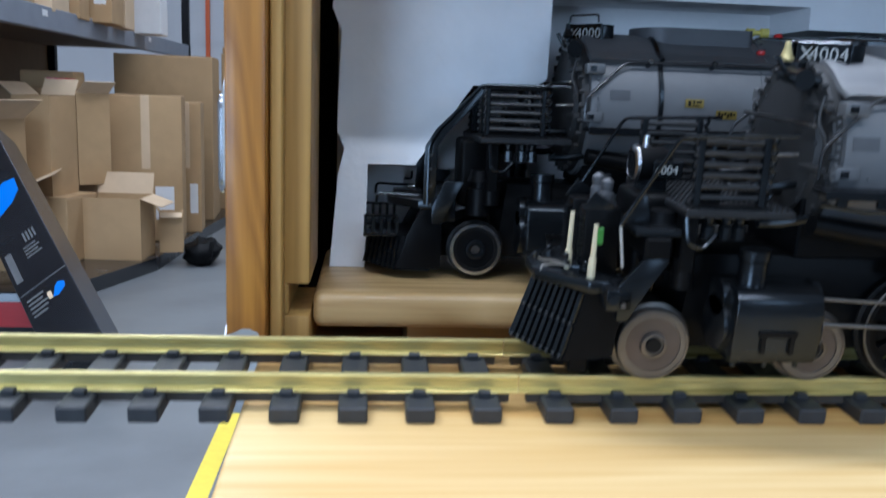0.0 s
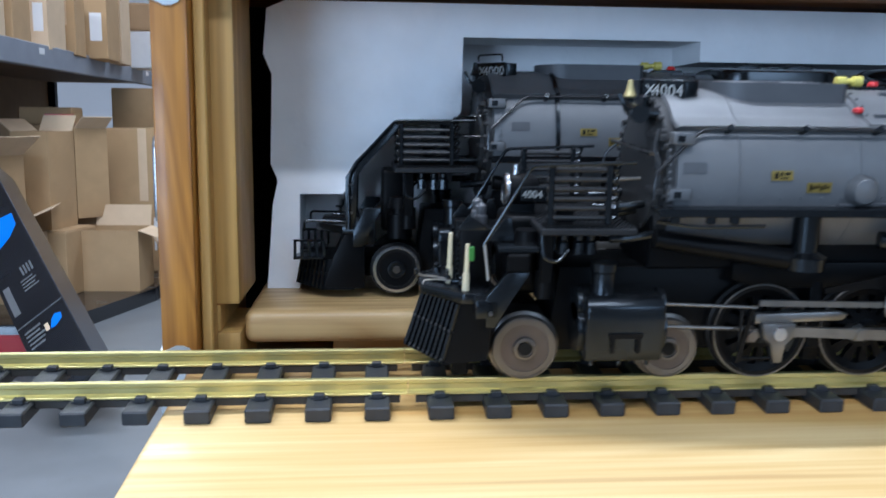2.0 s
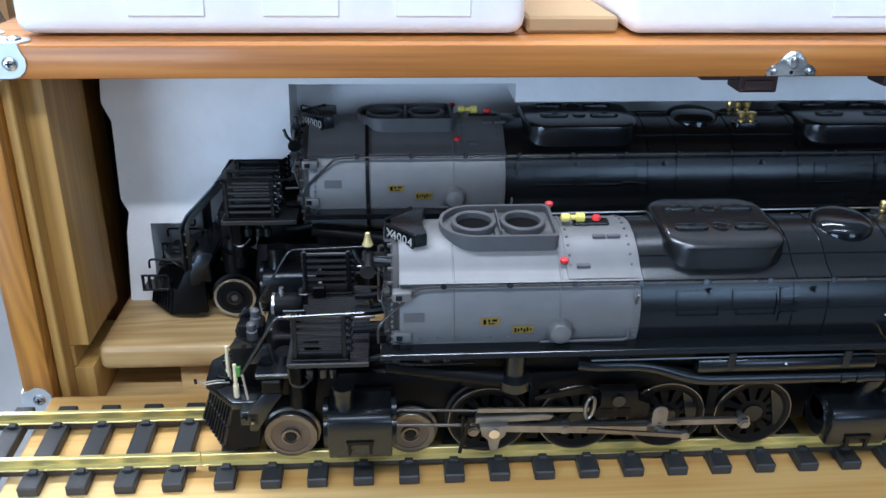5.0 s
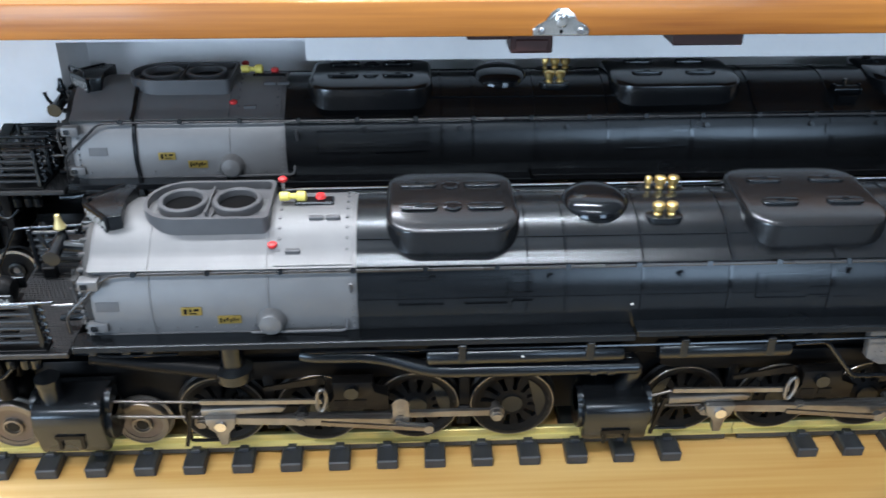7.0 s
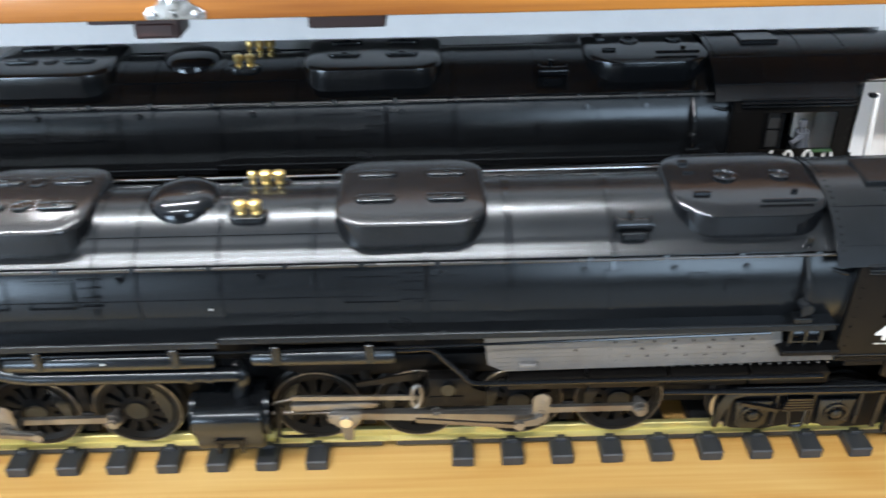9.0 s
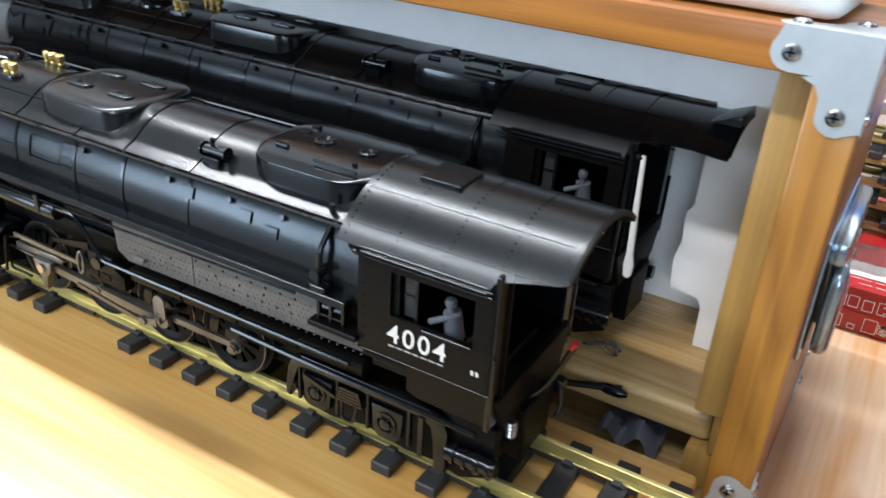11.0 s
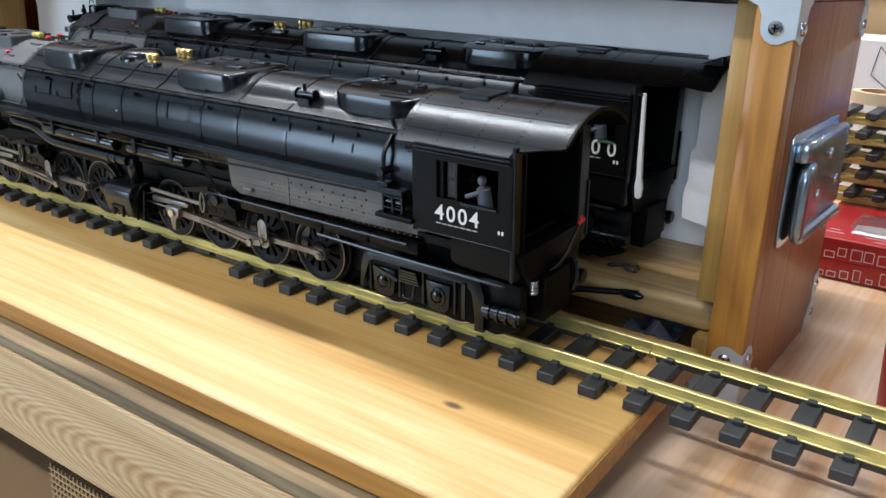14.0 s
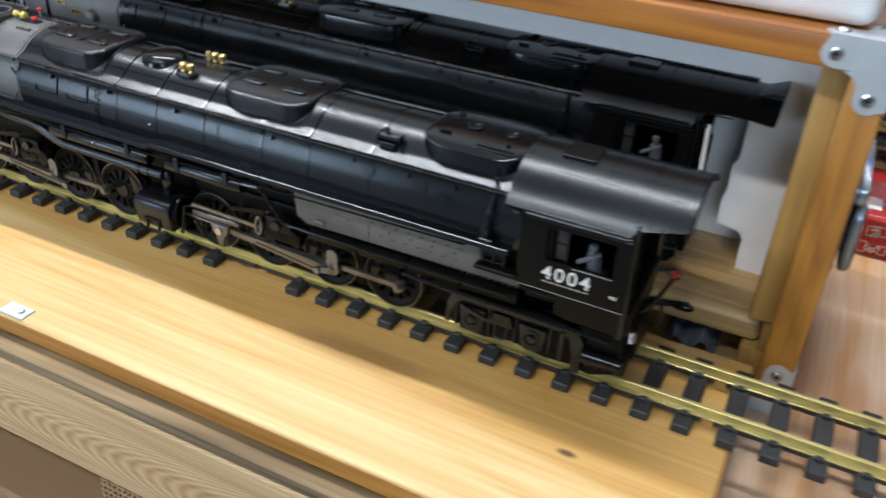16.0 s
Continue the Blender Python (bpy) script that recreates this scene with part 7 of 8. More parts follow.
part("grip", tube(B(), bend([(hx + 0.008, 0.1305, 0.1329), (hx + 0.0105, 0.1099, 0.1329), (hx + 0.0105, 0.1099, 0.0845), (hx + 0.0105, 0.2294, 0.0829)], 0.008, 5), 0.0050, 12), CHROME, handle, "bright zinc drop grip")
part("grip_bar", tube(B(), bend([(hx + 0.008, 0.1305, 0.1308), (hx + 0.0095, 0.1228, 0.1308), (hx + 0.0095, 0.1228, 0.0912)], 0.004, 4), 0.0042, 10), CHROME, handle)
for y, z in ((0.1758, 0.1365), (0.2108, 0.1108), (0.1542, 0.1087)):
    part("rivet", lathe(B(), [(0.0046, 0), (0.0042, 0.0014), (0.0015, 0.0024)], (hx + 0.0114, y, z), "X", 14), STEEL, handle)

# draw-latch catch on the top's front edge, and leather tabs below it
lx = 0.3820
catch = part("latch_catch", prism(B(), [(lx - 0.017, 0.2450), (lx - 0.0172, 0.2490), (lx - 0.0140, 0.2520), (lx - 0.0095, 0.2535), (lx - 0.0070, 0.2585), (lx - 0.0030, 0.2615), (lx + 0.0030, 0.2615), (lx + 0.0070, 0.2585), (lx + 0.0095, 0.2535), (lx + 0.0140, 0.2520), (lx + 0.0172, 0.2490), (lx + 0.017, 0.2450)],
                                "Y", CY0 - 0.0016, CY0 - 0.00005, 0.0004), NICKEL, crate, "nickel latch catch")
part("catch_boss", prism(B(), rounded(lx - 0.0032, lx + 0.0032, 0.2500, 0.2590, 0.003, 4), "Y", CY0 - 0.0042, CY0 - 0.0014, 0.0010), NICKEL, catch)
for d in (-0.012, 0.012):
    part("catch_screw", lathe(B(), [(0.0024, 0), (0.0018, -0.0012), (0.0004, -0.0015)], (lx + d, CY0 - 0.0016, 0.2480), "Y", 12), STEEL, catch)
part("catch_hole", cyl(B(), (lx, CY0 - 0.0019, 0.2475), (lx, CY0 - 0.0015, 0.2475), 0.0012, n=10), BLACK_MATT, catch)
for x0, x1 in ((0.3530, 0.3795), (0.455, 0.500)):
    tb = part("leather_tab", bx(B(), x0, x1, 0.0720, 0.0950, 0.2310 if x0 < 0.4 else 0.2350, CZ1 - CT - 0.0002, 0.001), LEATHER, crate, "dark brown leather tab")
    if x0 < 0.4:
        part("tab_buckle", bx(B(), x0 + 0.003, x1 - 0.003, 0.0705, 0.0722, 0.2325, 0.2400, 0.0006), LEATHER, tb)

part("leather_strap", bx(B(), 0.3260, 0.3525, 0.0740, 0.0930, 0.2392, CZ1 - CT - 0.0002, 0.0008), LEATHER, crate, "dark brown leather strap")

# the same handle on the other end, of which the edge shows
hy0, hy1, hz0, hz1 = 0.080, 0.214, 0.083, 0.161
lh_ = part("lifting_handle", prism(B(), rounded(hy0, hy1, hz0, hz1, 0.006, 4), "X", CX0 - 0.0016, CX0 - 0.00005), ZINC, crate, "zinc lifting handle plate")
part("handle_cup", prism(B(), rounded(hy0 + 0.002, hy1 - 0.012, hz0 + 0.004, hz1 - 0.010, 0.007, 5), "X", CX0 - 0.0040, CX0 - 0.0016, 0.001), ZINC, lh_, "raised zinc housing")
part("grip", tube(B(), bend([(CX0 - 0.004, hy0 + 0.040, hz1 - 0.02), (CX0 - 0.006, hy0 + 0.012, hz1 - 0.02), (CX0 - 0.006, hy0 + 0.012, hz0 + 0.004), (CX0 - 0.006, hy1 - 0.010, hz0 + 0.002)], 0.008, 4), 0.0026, 10), STEEL, lh_, "bright steel drop grip")

# ---- packing foam on top of the crate ----
for x0, x1 in ((-0.13, 0.205), (0.275, 0.914)):
    f_ = group_of("foam_slab", "white polystyrene packing slab lying on the crate", "foam packing", "foam slabs on the crate")
    bm = bx(B(), x0, x1, 0.085, 0.24, CZ1 + 0.0016, CZ1 + 0.095, 0.010, 3)
    part("slab", bm, FOAM, f_, "")
    for k in range(3):
        xx = x0 + (x1 - x0) * (0.22 + 0.26 * k)
        part("moulded_rib", bx(B(), xx, xx + 0.05, 0.0835, 0.0856, CZ1 + 0.014, CZ1 + 0.085, 0.0008), FOAM, f_)
    f_.location = (0, 0, 0)
tagged(link("packing_strip", bx(B(), 0.208, 0.272, 0.10, 0.18, CZ1 + 0.0005, CZ1 + 0.012, 0.002), CARD), "brown cardboard strip between the foam slabs", "cardboard")

# ---- loose things in the crate ----
cable = tagged(link("loose_cable", tube(B(), bend([(0.780, 0.066, 0.0190), (0.800, 0.078, 0.0205), (0.818, 0.087, 0.0205), (0.842, 0.0945, 0.0225)], 0.01, 4), 0.0024, 10), BLACK_MATT), "black rubber cable end lying against the pine shelf", "cable")
part("cable_tip", lathe(B(), [(0.0024, 0), (0.0036, 0.004), (0.0037, 0.013), (0.0016, 0.018)], (0.829, 0.0910, 0.0215), "X", 12), BLACK_GLOSS, cable)
wad = B()
for k in range(9):
    a = random.random() * 6.28
    tube(wad, [(0.815 + 0.012 * math.cos(a + j), 0.128 + 0.008 * math.sin(a * 1.7 + j * 1.3), 0.0275 + 0.0035 * random.random()) for j in range(4)], 0.0011, 5)
tagged(link("plastic_wad", wad, CLEAR), "crumpled clear tape on the pine shelf", "packing tape")
cl = B()
pts = {}
for i in range(13):
    for j in range(7):
        x, y = 0.832 + 0.040 * i / 12, 0.086 + 0.10 * j / 6
        pts[i, j] = cl.verts.new((x, y, -0.0080 + 0.006 * math.sin(i * 0.9 + j) + 0.004 * math.sin(j * 1.7) - 0.02 * abs(i / 12 - 0.5) ** 2))
for i in range(12):
    for j in range(6):
        cl.faces.new((pts[i, j], pts[i + 1, j], pts[i + 1, j + 1], pts[i, j + 1]))
bmesh.ops.solidify(cl, geom=cl.faces[:], thickness=0.003)
tagged(link("grey_cloth", cl, GREY_CLOTH), "crumpled grey cloth stuffed under the crate's shelf", "cloth")

# ---- things on the bench beside the crate ----
def red_box(x0, x1, y0, y1, z0, z1, label):
    b = group_of("hobby_box", label, "box", "red hobby boxes")
    part("carton", bx(B(), x0, x1, y0, y1, z0, z1, 0.0012), RED_CARD, b)
    random.seed(int(z0 * 1000) + 7)

    def outline(x, z, w, h):
        for bar in ((x, x + w, z, z + 0.0007), (x, x + w, z + h, z + h + 0.0007), (x, x + 0.0007, z + 0.0007, z + h), (x + w - 0.0007, x + w, z + 0.0007, z + h)):
            part("print_line", bx(B(), bar[0], bar[1], y0 - 0.0003, y0, bar[2], bar[3]), WHITE_CARD, b)

    for k in range(9):
        x = x0 + 0.010 + 0.0125 * k
        h = 0.004 + 0.009 * random.random()
        outline(x, z0 + 0.002 + 0.004 * random.random(), 0.006 + 0.006 * random.random(), min(h, z1 - z0 - 0.008))
    for k in range(5):
        part("print_line", bx(B(), x0 + 0.140, x0 + 0.158, y0 - 0.0003, y0, z0 + 0.004 + 0.003 * k, z0 + 0.005 + 0.003 * k), WHITE_CARD, b)
    for k in range(8):
        x, z = x0 + 0.085 + 0.012 * random.random(), z0 + 0.003 + 0.012 * random.random()
        part("print_patch", bx(B(), x, x + 0.003 + 0.004 * random.random(), y0 - 0.0003, y0, z, z + 0.002), WHITE_CARD, b)
    for k in range(14):
        x = x0 + 0.015 + random.random() * 0.16
        y = y0 + 0.010 + 0.012 * (k % 4)
        part("print_line", bx(B(), x, x + 0.006 + 0.014 * random.random(), y, y + 0.0012, z1, z1 + 0.0003), WHITE_CARD, b)
    part("print_badge", lathe(B(), [(0.014, 0), (0.014, 0.0004), (0.011, 0.0004), (0.011, 0)], (x0 + 0.055, y0 + 0.045, z1), "Z", 24, True), WHITE_CARD, b, "white oval printed badge")
    return b


red_box(0.895, 1.330, 0.416, 0.760, BENCH_Z, -0.0135, "flat glossy red hobby box with white line drawings")
red_box(0.890, 1.320, 0.413, 0.755, -0.0133, 0.0100, "upper glossy red hobby box with white line drawings")
bagp = B()
g = {}
for i in range(15):
    for j in range(9):
        g[i, j] = bagp.verts.new((0.925 + 0.105 * i / 14, 0.45 + 0.075 * j / 8, 0.0118 + 0.010 * math.sin(math.pi * i / 14) * math.sin(math.pi * j / 8) + 0.003 * random.random()))
for i in range(14):
    for j in range(8):
        bagp.faces.new((g[i, j], g[i + 1, j], g[i + 1, j + 1], g[i, j + 1]))
tagged(link("parts_bag", bagp, CLEAR), "crumpled clear plastic parts bag on the red box", "plastic bag")
slip = tagged(link("paper_slip", bx(B(), 0.930, 0.985, 0.440, 0.470, 0.0105, 0.0112), WHITE_CARD), "small white paper slip under the parts bag", "paper")

for layer in range(5):
    t = group_of("stacked_track", "spare brass and black track panel in a stack", "model track", "stack of spare track")
    z = 0.0102 + 0.0230 * layer
    for ry in (-0.0235, 0.0235):
        part("rail", prism(B(), [(y + ry, zz) for y, zz in RAIL_PROFILE], "X", -0.06 + 0.006 * layer, 0.60), BRASS_RAIL, t, "yellow brass rail")
    for k in range(20):
        o = new("tie", TIE_ME)
        o.parent = t
        o.location = (-0.04 + 0.0305 * k + (0.008 * (layer % 3)), 0, 0)
    t.matrix_basis = pose(0.88, 0.607 + 0.002 * (layer % 2), z + 0.0166, 180, 0, 0.6 * (layer % 2))
    # small packing bars between the layers keep them level
    if layer < 4:
        part("spacer", bx(B(), 0.02, 0.56, -0.008, 0.008, -0.0063, 0.0), RAIL_DARK, t)

# steel tumbler
cup = group_of("tumbler", "red powder-coated steel tumbler with a clear lid on the bench", "tumbler")
ccx, ccy = 1.0510, 0.1290
part("body", lathe(B(), [(0.0300, BENCH_Z), (0.0355, BENCH_Z + 0.001), (0.0370, BENCH_Z + 0.006), (0.0405, 0.042), (0.0422, 0.050), (0.0460, 0.058), (0.0476, 0.066), (0.0484, 0.152), (0.0480, 0.1550)], (ccx, ccy, 0), "Z", 48), CUP_RED, cup, "red powder-coated body")
part("rim", lathe(B(), [(0.0464, 0.1540), (0.0486, 0.1545), (0.0486, 0.1580), (0.0464, 0.1583)], (ccx, ccy, 0), "Z", 48, True), STEEL, cup, "bare steel rim")
part("lid", lathe(B(), [(0.0470, 0.1580), (0.0495, 0.1590), (0.0495, 0.1675), (0.0465, 0.1680), (0.0450, 0.1615), (0.010, 0.1610)], (ccx, ccy, 0), "Z", 48), CLEAR, cup, "clear plastic lid")
part("lid_slider", bx(B(), ccx - 0.010, ccx + 0.010, ccy - 0.040, ccy - 0.012, 0.1617, 0.1660, 0.0015, 2), CLEAR, cup)

# cartons behind
wc = group_of("white_carton", "white carton printed with a thin line drawing", "carton")
part("carton", bx(B(), 0.70, 1.45, 0.80, 0.94, BENCH_Z, 0.187, 0.002), WHITE_CARD, wc)
for a, b in (((0.868, 0.178), (0.862, 0.140)), ((0.862, 0.140), (0.892, 0.118)), ((0.868, 0.178), (0.884, 0.160)), ((0.884, 0.160), (0.884, 0.130)), ((0.884, 0.160), (0.93, 0.172)), ((0.890, 0.152), (0.93, 0.162)), ((0.890, 0.152), (0.892, 0.140)), ((0.892, 0.140), (0.93, 0.118))):
    part("printed_line", flat_bar(B(), a, b, 0.7994, 0.8000, 0.0009), BLACK_MATT, wc)
tagged(link("blue_case", bx(B(), 0.945, 1.06, 0.60, 0.66, 0.1192, 0.1380, 0.003, 2), BLUE_PLASTIC), "small blue plastic case resting on the stacked track", "case")
roll = group_of("tape_roll", "roll of clear packing tape on the stacked track", "tape")
part("roll", lathe(B(), [(0.026, 0), (0.034, 0), (0.034, 0.0140), (0.026, 0.0140)], (0.90, 0.665, 0.1192), "Z", 32, True), CARD_PALE, roll)
part("core", lathe(B(), [(0.024, 0), (0.026, 0), (0.026, 0.0142), (0.024, 0.0142)], (0.90, 0.665, 0.1192), "Z", 32, True), CARD, roll)
kc = group_of("kraft_carton", "large brown cardboard carton behind the bench goods", "carton")
part("carton", bx(B(), 0.62, 1.60, 0.955, 1.20, BENCH_Z, 0.306, 0.004), CARD, kc)
part("flap_edge", bx(B(), 0.62, 1.60, 0.9535, 0.9550, 0.235, 0.240), CARD_DARK, kc)
bc = group_of("blue_carton", "blue printed carton on top of the brown carton", "carton")
part("carton", bx(B(), 0.80, 1.50, 0.960, 1.19, 0.3062, 0.45, 0.003), BLUE_PLASTIC, bc)
bag = B()
bmesh.ops.create_icosphere(bag, subdivisions=3, radius=1.0)
for v in bag.verts:
    n_ = noise.noise(v.co * 2.3)
    v.co = Vector((0.895 + v.co.x * 0.045 * (1 + 0.4 * n_), 0.335 + v.co.y * 0.05, 0.270 + v.co.z * 0.035 * (1 + 0.5 * n_)))
tagged(link("plastic_bag", bag, CLEAR), "crumpled clear plastic bag behind the crate", "plastic bag")
stand = tagged(link("paper_bundle", bx(B(), 0.78, 0.905, 0.29, 0.38, BENCH_Z, 0.285, 0.012, 2), CARD), "brown paper bundle standing behind the crate", "paper bundle")
tagged(link("black_lead", tube(B(), bend([(0.865, 0.300, 0.268), (0.885, 0.305, 0.272), (0.912, 0.31, 0.300), (0.905, 0.315, 0.335), (0.880, 0.32, 0.350)], 0.02, 5), 0.0022, 8), BLACK_GLOSS), "thin black lead looped over the plastic bag", "cable")

# ---- under the bench ----
ub = group_of("carton_under_bench", "dark brown carton stored under the bench", "carton")
part("carton", bx(B(), -0.10, 0.86, -0.16, 0.40, FLOOR_Z, -0.2652, 0.004), CARD_DARK, ub)
part("tape_strip", bx(B(), 0.30, 0.35, -0.1612, -0.1602, -0.40, -0.27), CARD, ub)
sheets = group_of("cardboard_sheets", "stack of corrugated cardboard sheets under the bench", "cardboard")
for k in range(13):
    z = -0.2650 + 0.0064 * k
    part("sheet", bx(B(), 0.402, 0.80, -0.152, 0.25, z, z + 0.0016), CARD, sheets)
    fl = B()
    for j in range(66):
        x = 0.404 + 0.0060 * j
        bx(fl, x, x + 0.0022, -0.1515, 0.10, z + 0.0016, z + 0.0063)
    tagged(part("fluting", fl, CARD_DARK, sheets), kind="stuff")

# ---- the warehouse rack and its cartons ----
rack = group_of("storage_rack", "grey steel pallet rack with a loaded shelf", "storage rack")
part("front_beam", bx(B(), -1.74, -1.69, 2.2, 7.6, 0.405, 0.520, 0.004), RACK_STEEL, rack, "grey steel beam")
part("shelf_deck", bx(B(), -2.90, -1.74, 2.2, 7.6, 0.470, 0.500), CARD_DARK, rack, "wooden shelf deck")
for y in (4.05, 6.1):
    part("price_tag", bx(B(), -1.6895, -1.688, y, y + 0.07, 0.47, 0.50), WHITE_CARD, rack)
for y in (7.5,):
    part("upright", bx(B(), -1.75, -1.69, y, y + 0.07, FLOOR_Z, 2.4, 0.004), BLACK_MATT, rack, "black upright")
    part("upright", bx(B(), -2.90, -2.84, y, y + 0.07, FLOOR_Z, 2.4, 0.004), BLACK_MATT, rack)
    part("cross_bar", bx(B(), -2.84, -1.75, y + 0.02, y + 0.05, 1.42, 1.46), BLACK_MATT, rack)
part("low_deck", prism(B(), [(-2.90, 3.45), (-1.52, 3.45), (-1.24, 4.35), (-1.20, 5.2), (-1.02, 7.4), (-2.90, 7.4)], "Z", FLOOR_Z, -0.785), BLACK_CARD, rack, "dark low pallet deck")
part("back_sheet", bx(B(), -2.95, -2.90, 2.2, 7.6, FLOOR_Z, 0.47), CARD_DARK, rack)


def carton(x, y, z, w, d, h, yaw, label, mat=CARD, flaps=(), tape=False):
    """A cardboard box; flaps are (side, degrees) of its open top: side 0 front, 1 right, 2 back, 3 left."""
    c = group_of("carton", label, "carton", "cartons on the rack")
    t = 0.006
    if flaps:
        for box in ((-w / 2, w / 2, -d / 2, -d / 2 + t, t, h), (-w / 2, w / 2, d / 2 - t, d / 2, t, h), (-w / 2, -w / 2 + t, -d / 2 + t, d / 2 - t, t, h), (w / 2 - t, w / 2, -d / 2 + t, d / 2 - t, t, h)):
            part("wall", bx(B(), *box), mat, c, "", 0)
        part("bottom", bx(B(), -w / 2, w / 2, -d / 2, d / 2, 0, t), mat, c, "", 0)
    else:
        part("body", bx(B(), -w / 2, w / 2, -d / 2, d / 2, 0, h - 0.005, 0.004), mat, c)
        for side in (-1, 1):
            part("top_flap", bx(B(), -w / 2 + 0.003, w / 2 - 0.003, *sorted((side * 0.002, side * (d / 2 - 0.003))), h - 0.0048, h), mat, c)
    for s, a in flaps:
        wide = w if s in (0, 2) else d
        deep = min(w, d) * 0.48
        f = part("flap", bx(B(), -wide / 2 + 0.006, wide / 2 - 0.006, 0, deep, -0.002, 0.002), CARD_PALE, c, "pale open flap", 0)
        base = {0: (0, -d / 2, 180), 1: (w / 2, 0, -90), 2: (0, d / 2, 0), 3: (-w / 2, 0, 90)}[s]
        f.matrix_basis = pose(base[0], base[1], h, 0, 0, base[2]) @ pose(0, 0, 0, a, 0, 0)
    if tape:
        part("tape_strip", bx(B(), -0.025, 0.025, -d / 2 - 0.001, -d / 2, h * 0.5, h), CARD_PALE, c)
        if h > 0.6 or h < 0.32:
            part("paper_label", bx(B(), w * 0.12, w * 0.38, -d / 2 - 0.001, -d / 2, h * 0.15, h * 0.38), WHITE_CARD, c)
    c.matrix_basis = pose(x, y, z, 0, 0, yaw)
    return c


LOW = -0.7845
carton(-1.725, 4.270, LOW, 0.250, 0.300, 0.349, -10, "closed brown carton low on the rack", CARD, (), True)
carton(-1.450, 4.375, LOW, 0.320, 0.250, 0.335, -3, "open brown carton with its flaps spread", CARD, ((2, 74), (1, -20), (3, -58)))
carton(-1.787, 4.293, LOW + 0.351, 0.205, 0.250, 0.515, -12, "tall brown carton with open flaps", CARD, ((3, 40), (2, 60)))
carton(-1.672, 4.545, LOW + 0.383, 0.200, 0.200, 0.500, 50, "upright brown carton with a raised pale flap", CARD, ((0, 40),))
carton(-1.205, 4.560, LOW, 0.130, 0.110, 0.230, 10, "small brown carton with its flaps up", CARD, ((3, 60), (0, -25)))
carton(-1.660, 4.66, LOW, 0.32, 0.28, 0.381, 20, "closed brown carton low on the rack", CARD_DARK)
carton(-1.440, 5.02, LOW, 0.42, 0.30, 0.880, 8, "large brown carton with taped seams", CARD, (), True)
carton(-1.270, 5.35, LOW, 0.19, 0.24, 0.840, 6, "narrow upright brown carton", CARD, (), True)
carton(-1.530, 6.00, LOW, 0.66, 0.45, 1.150, 4, "very large brown carton at the back", CARD)
carton(-2.010, 3.95, LOW, 0.44, 0.36, 0.420, 12, "brown carton with an open flap", CARD, ((1, 25), (0, -10)))
carton(-1.990, 3.90, LOW + 0.424, 0.36, 0.30, 0.330, -18, "small brown carton stacked on another", CARD, ((1, 40), (3, 20)))
carton(-1.150, 6.60, LOW, 0.30, 0.40, 0.92, 0, "brown carton at the rack's far end", CARD)
carton(-1.130, 6.58, LOW + 0.922, 0.24, 0.30, 0.28, 10, "brown carton with a pale open flap", CARD, ((1, 20), (0, 20)))
for x, y, w, d, h, lab, mat in ((-1.83, 3.62, 0.22, 0.26, 0.52, "pale brown carton on the shelf", CARD_PALE), (-1.80, 3.93, 0.16, 0.25, 0.56, "brown carton with a paper label on the shelf", CARD),
                                (-1.79, 4.33, 0.19, 0.30, 0.62, "plastic-wrapped pale carton on the shelf", CARD_PALE), (-1.75, 4.66, 0.14, 0.20, 0.33, "small orange-brown carton on the shelf", CARD),
                                (-1.72, 4.98, 0.26, 0.30, 0.70, "tall brown carton on the shelf", CARD), (-1.72, 5.36, 0.20, 0.26, 0.45, "pale brown carton on the shelf", CARD_PALE),
                                (-1.66, 5.85, 0.28, 0.26, 0.25, "white printed carton on the shelf", WHITE_CARD)):
    carton(x, y, 0.5002, w, d, h, 3, lab, mat, (), mat is not WHITE_CARD)
carton(-1.66, 5.85, 0.7506, 0.27, 0.26, 0.19, 6, "dark brown carton stacked on the white carton", CARD_DARK)
for x, y, w, h, mat, lab in ((-1.95, 4.9, 0.30, 0.10, CARD, "small carton far back on the rack"), (-1.80, 4.6, 0.10, 0.06, RED_CARD, "small red carton far back on the rack")):
    carton(x, y, LOW + 0.90, w, 0.2, h, 0, lab, mat)
carton(-2.0, 4.7, LOW, 0.5, 0.5, 0.899, 0, "plain brown carton deep in the rack", CARD_DARK)
sack = B()
bmesh.ops.create_icosphere(sack, subdivisions=3, radius=1.0)
for v in sack.verts:
    n_ = noise.noise(v.co * 2.0)
    v.co = Vector((-1.03 + v.co.x * 0.10 * (1 + 0.4 * n_), 4.55 + v.co.y * 0.12, FLOOR_Z + 0.075 + max(-0.075, v.co.z * 0.085 * (1 + 0.4 * n_))))
tagged(link("rubbish_sack", sack, BLACK_MATT), "crumpled black plastic sack on the concrete floor", "sack")
tagged(link("wall_strap", bx(B(), -1.975, -1.93, 9.86, 9.898, FLOOR_Z, 3.0), ORANGE), "orange strap hanging down the far wall", "strap")

# long black retail carton leaning back among the rack goods
dc = group_of("retail_carton", "long glossy black retail carton leaning back against the floor goods", "carton")
CW, CTH = 0.095, 0.080
part("carton", bx(B(), -CW, CW, -CTH, CTH, 0.0, 1.32, 0.003), BLACK_CARD, dc)


def up(v):
    """Height of the print along the carton."""
    return 1.4 * v - 0.03


def print_on(nm, x0, x1, s0, s1, mat, lab=""):
    part(nm, bx(B(), x0, x1, -CTH - 0.0012, -CTH - 0.0002, up(s0), up(s1)), mat, dc, lab)


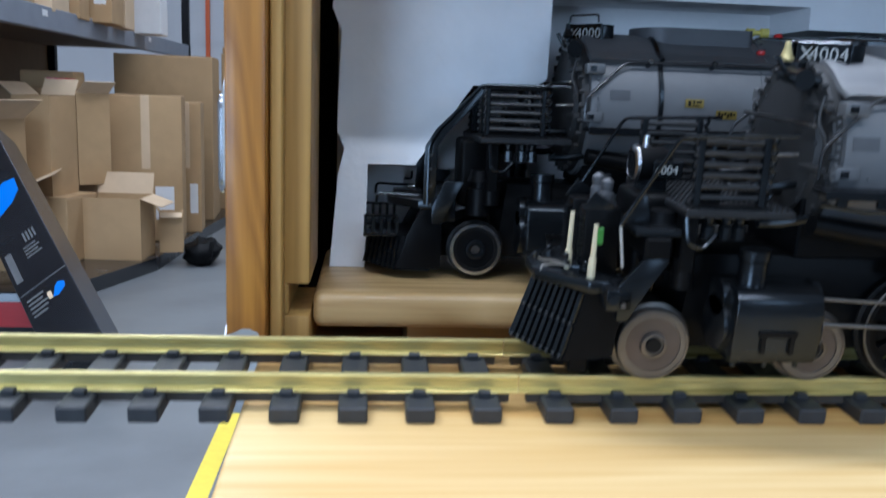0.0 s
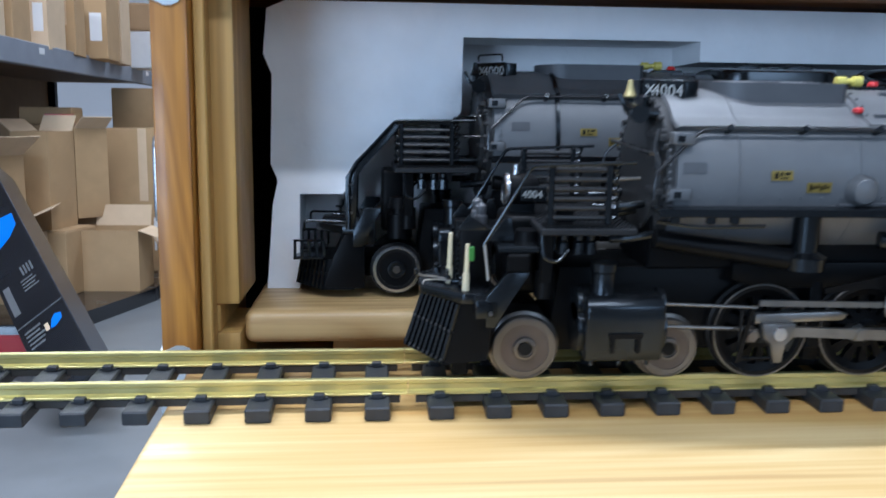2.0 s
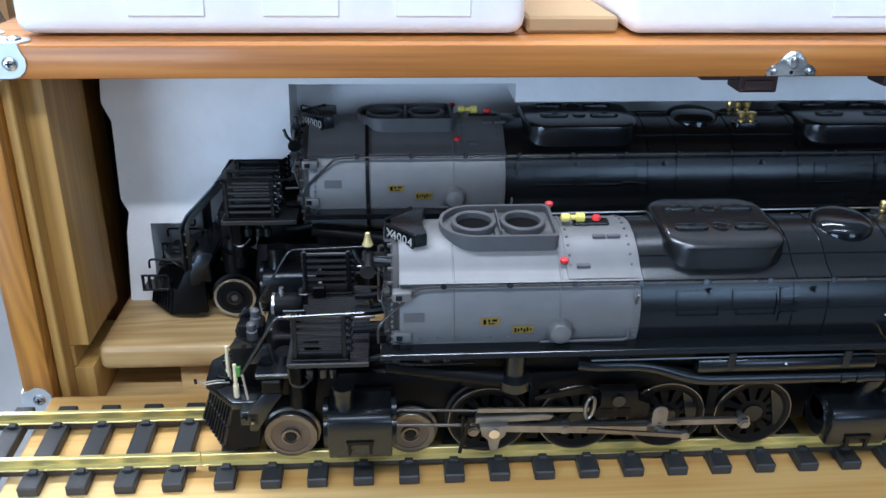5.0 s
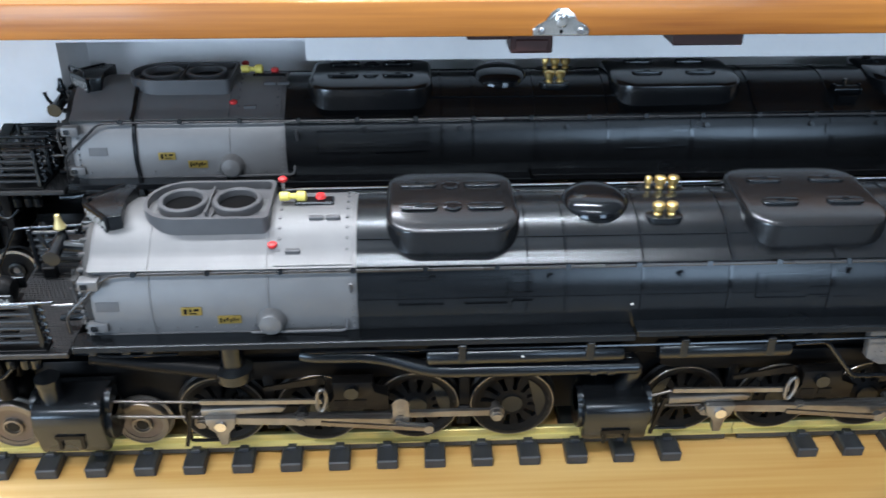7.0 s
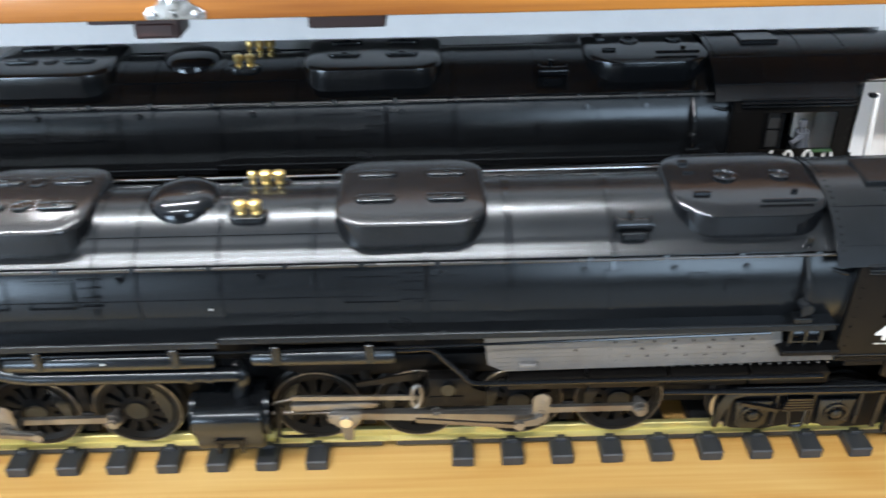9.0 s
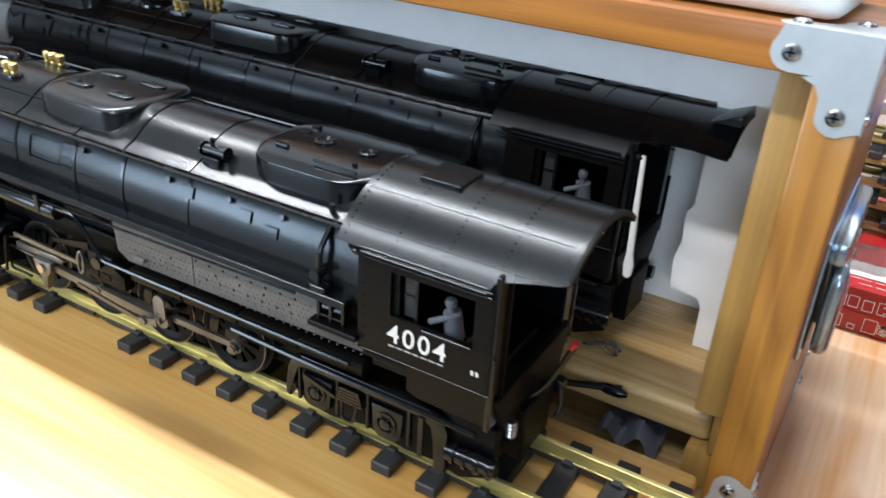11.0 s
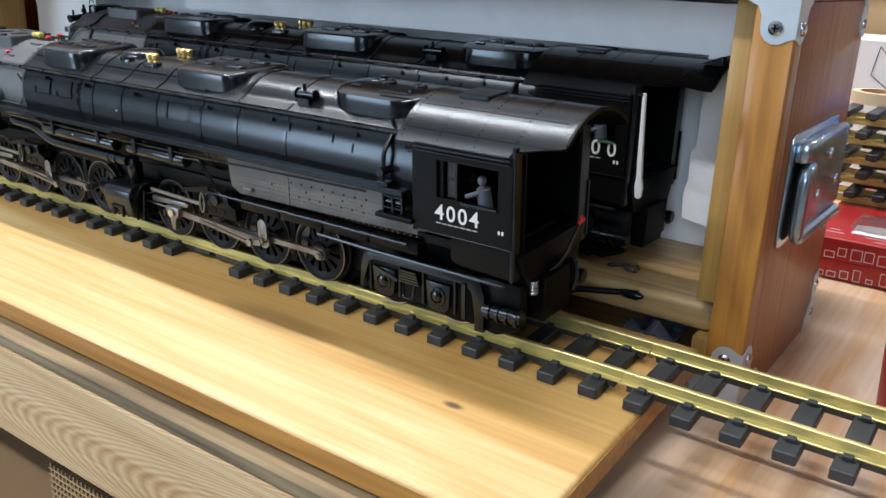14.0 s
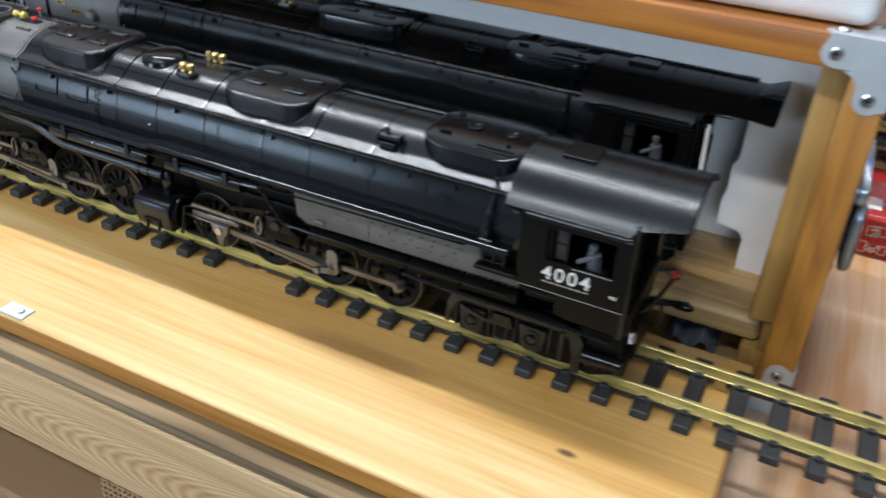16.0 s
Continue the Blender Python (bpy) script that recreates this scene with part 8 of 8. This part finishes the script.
part("printed_patch", prism(B(), [(u, up(v)) for u, v in [(0.012, 0.222), (0.030, 0.218), (0.062, 0.230), (0.066, 0.246), (0.045, 0.256), (0.030, 0.248)]], "Y", -CTH - 0.0012, -CTH - 0.0002), BLUE_PLASTIC, dc, "bright blue printed patch")
print_on("printed_patch", -0.004, 0.011, 0.222, 0.246, CARD_PALE)
for k in range(4):
    print_on("printed_bar", 0.008 + 0.013 * k, 0.015 + 0.013 * k, 0.440, 0.475, GRAPHITE)
print_on("printed_tube", -0.080, -0.055, 0.330, 0.440, GRAPHITE, "grey printed lamp picture")
for k in range(4):
    print_on("printed_bar", -0.010, 0.050 - 0.010 * (k % 2), 0.385 + 0.012 * k, 0.390 + 0.012 * k, GRAPHITE)
for k in range(5):
    print_on("printed_bar", -0.075, -0.020 + 0.008 * (k % 3), 0.200 + 0.014 * k, 0.206 + 0.014 * k, GRAPHITE)
print_on("printed_line", -0.090, 0.090, 0.285, 0.288, GRAPHITE)
part("printed_patch", prism(B(), [(u, up(v)) for u, v in [(-0.09, 0.56), (0.03, 0.60), (0.070, 0.63), (0.075, 0.68), (0.03, 0.69), (-0.09, 0.64)]], "Y", -CTH - 0.0012, -CTH - 0.0002), BLUE_PLASTIC, dc, "bright blue printed patch")
for k in range(4):
    print_on("printed_bar", -0.07, 0.02 + 0.012 * (k % 2), 0.76 + 0.035 * k, 0.772 + 0.035 * k, BLUE_PLASTIC)
lean = Matrix(((0.884, 0.207, -0.42, 0), (0.169, 0.696, 0.70, 0), (0.436, -0.69, 0.58, 0), (0, 0, 0, 1)))
lean = Matrix.Rotation(radians(-12), 4, "Y") @ lean
foot = lean @ Vector((CW, -CTH, 0))
lowest = min((lean @ Vector((u, v, 0))).z for u in (-CW, CW) for v in (-CTH, CTH))
dc.matrix_basis = Matrix.Translation((-0.9102 - foot.x, 2.2847 - foot.y, FLOOR_Z + 0.001 - lowest)) @ lean
case = group_of("floor_case", "dark case with a red label standing on the floor", "case")
part("body", bx(B(), -1.75, -1.30, 2.95, 3.35, FLOOR_Z, FLOOR_Z + 0.20, 0.01, 2), BLACK_CARD, case)
part("red_label", bx(B(), -1.62, -1.34, 2.948, 2.9495, FLOOR_Z + 0.06, FLOOR_Z + 0.16), RED_CARD, case, "red label")
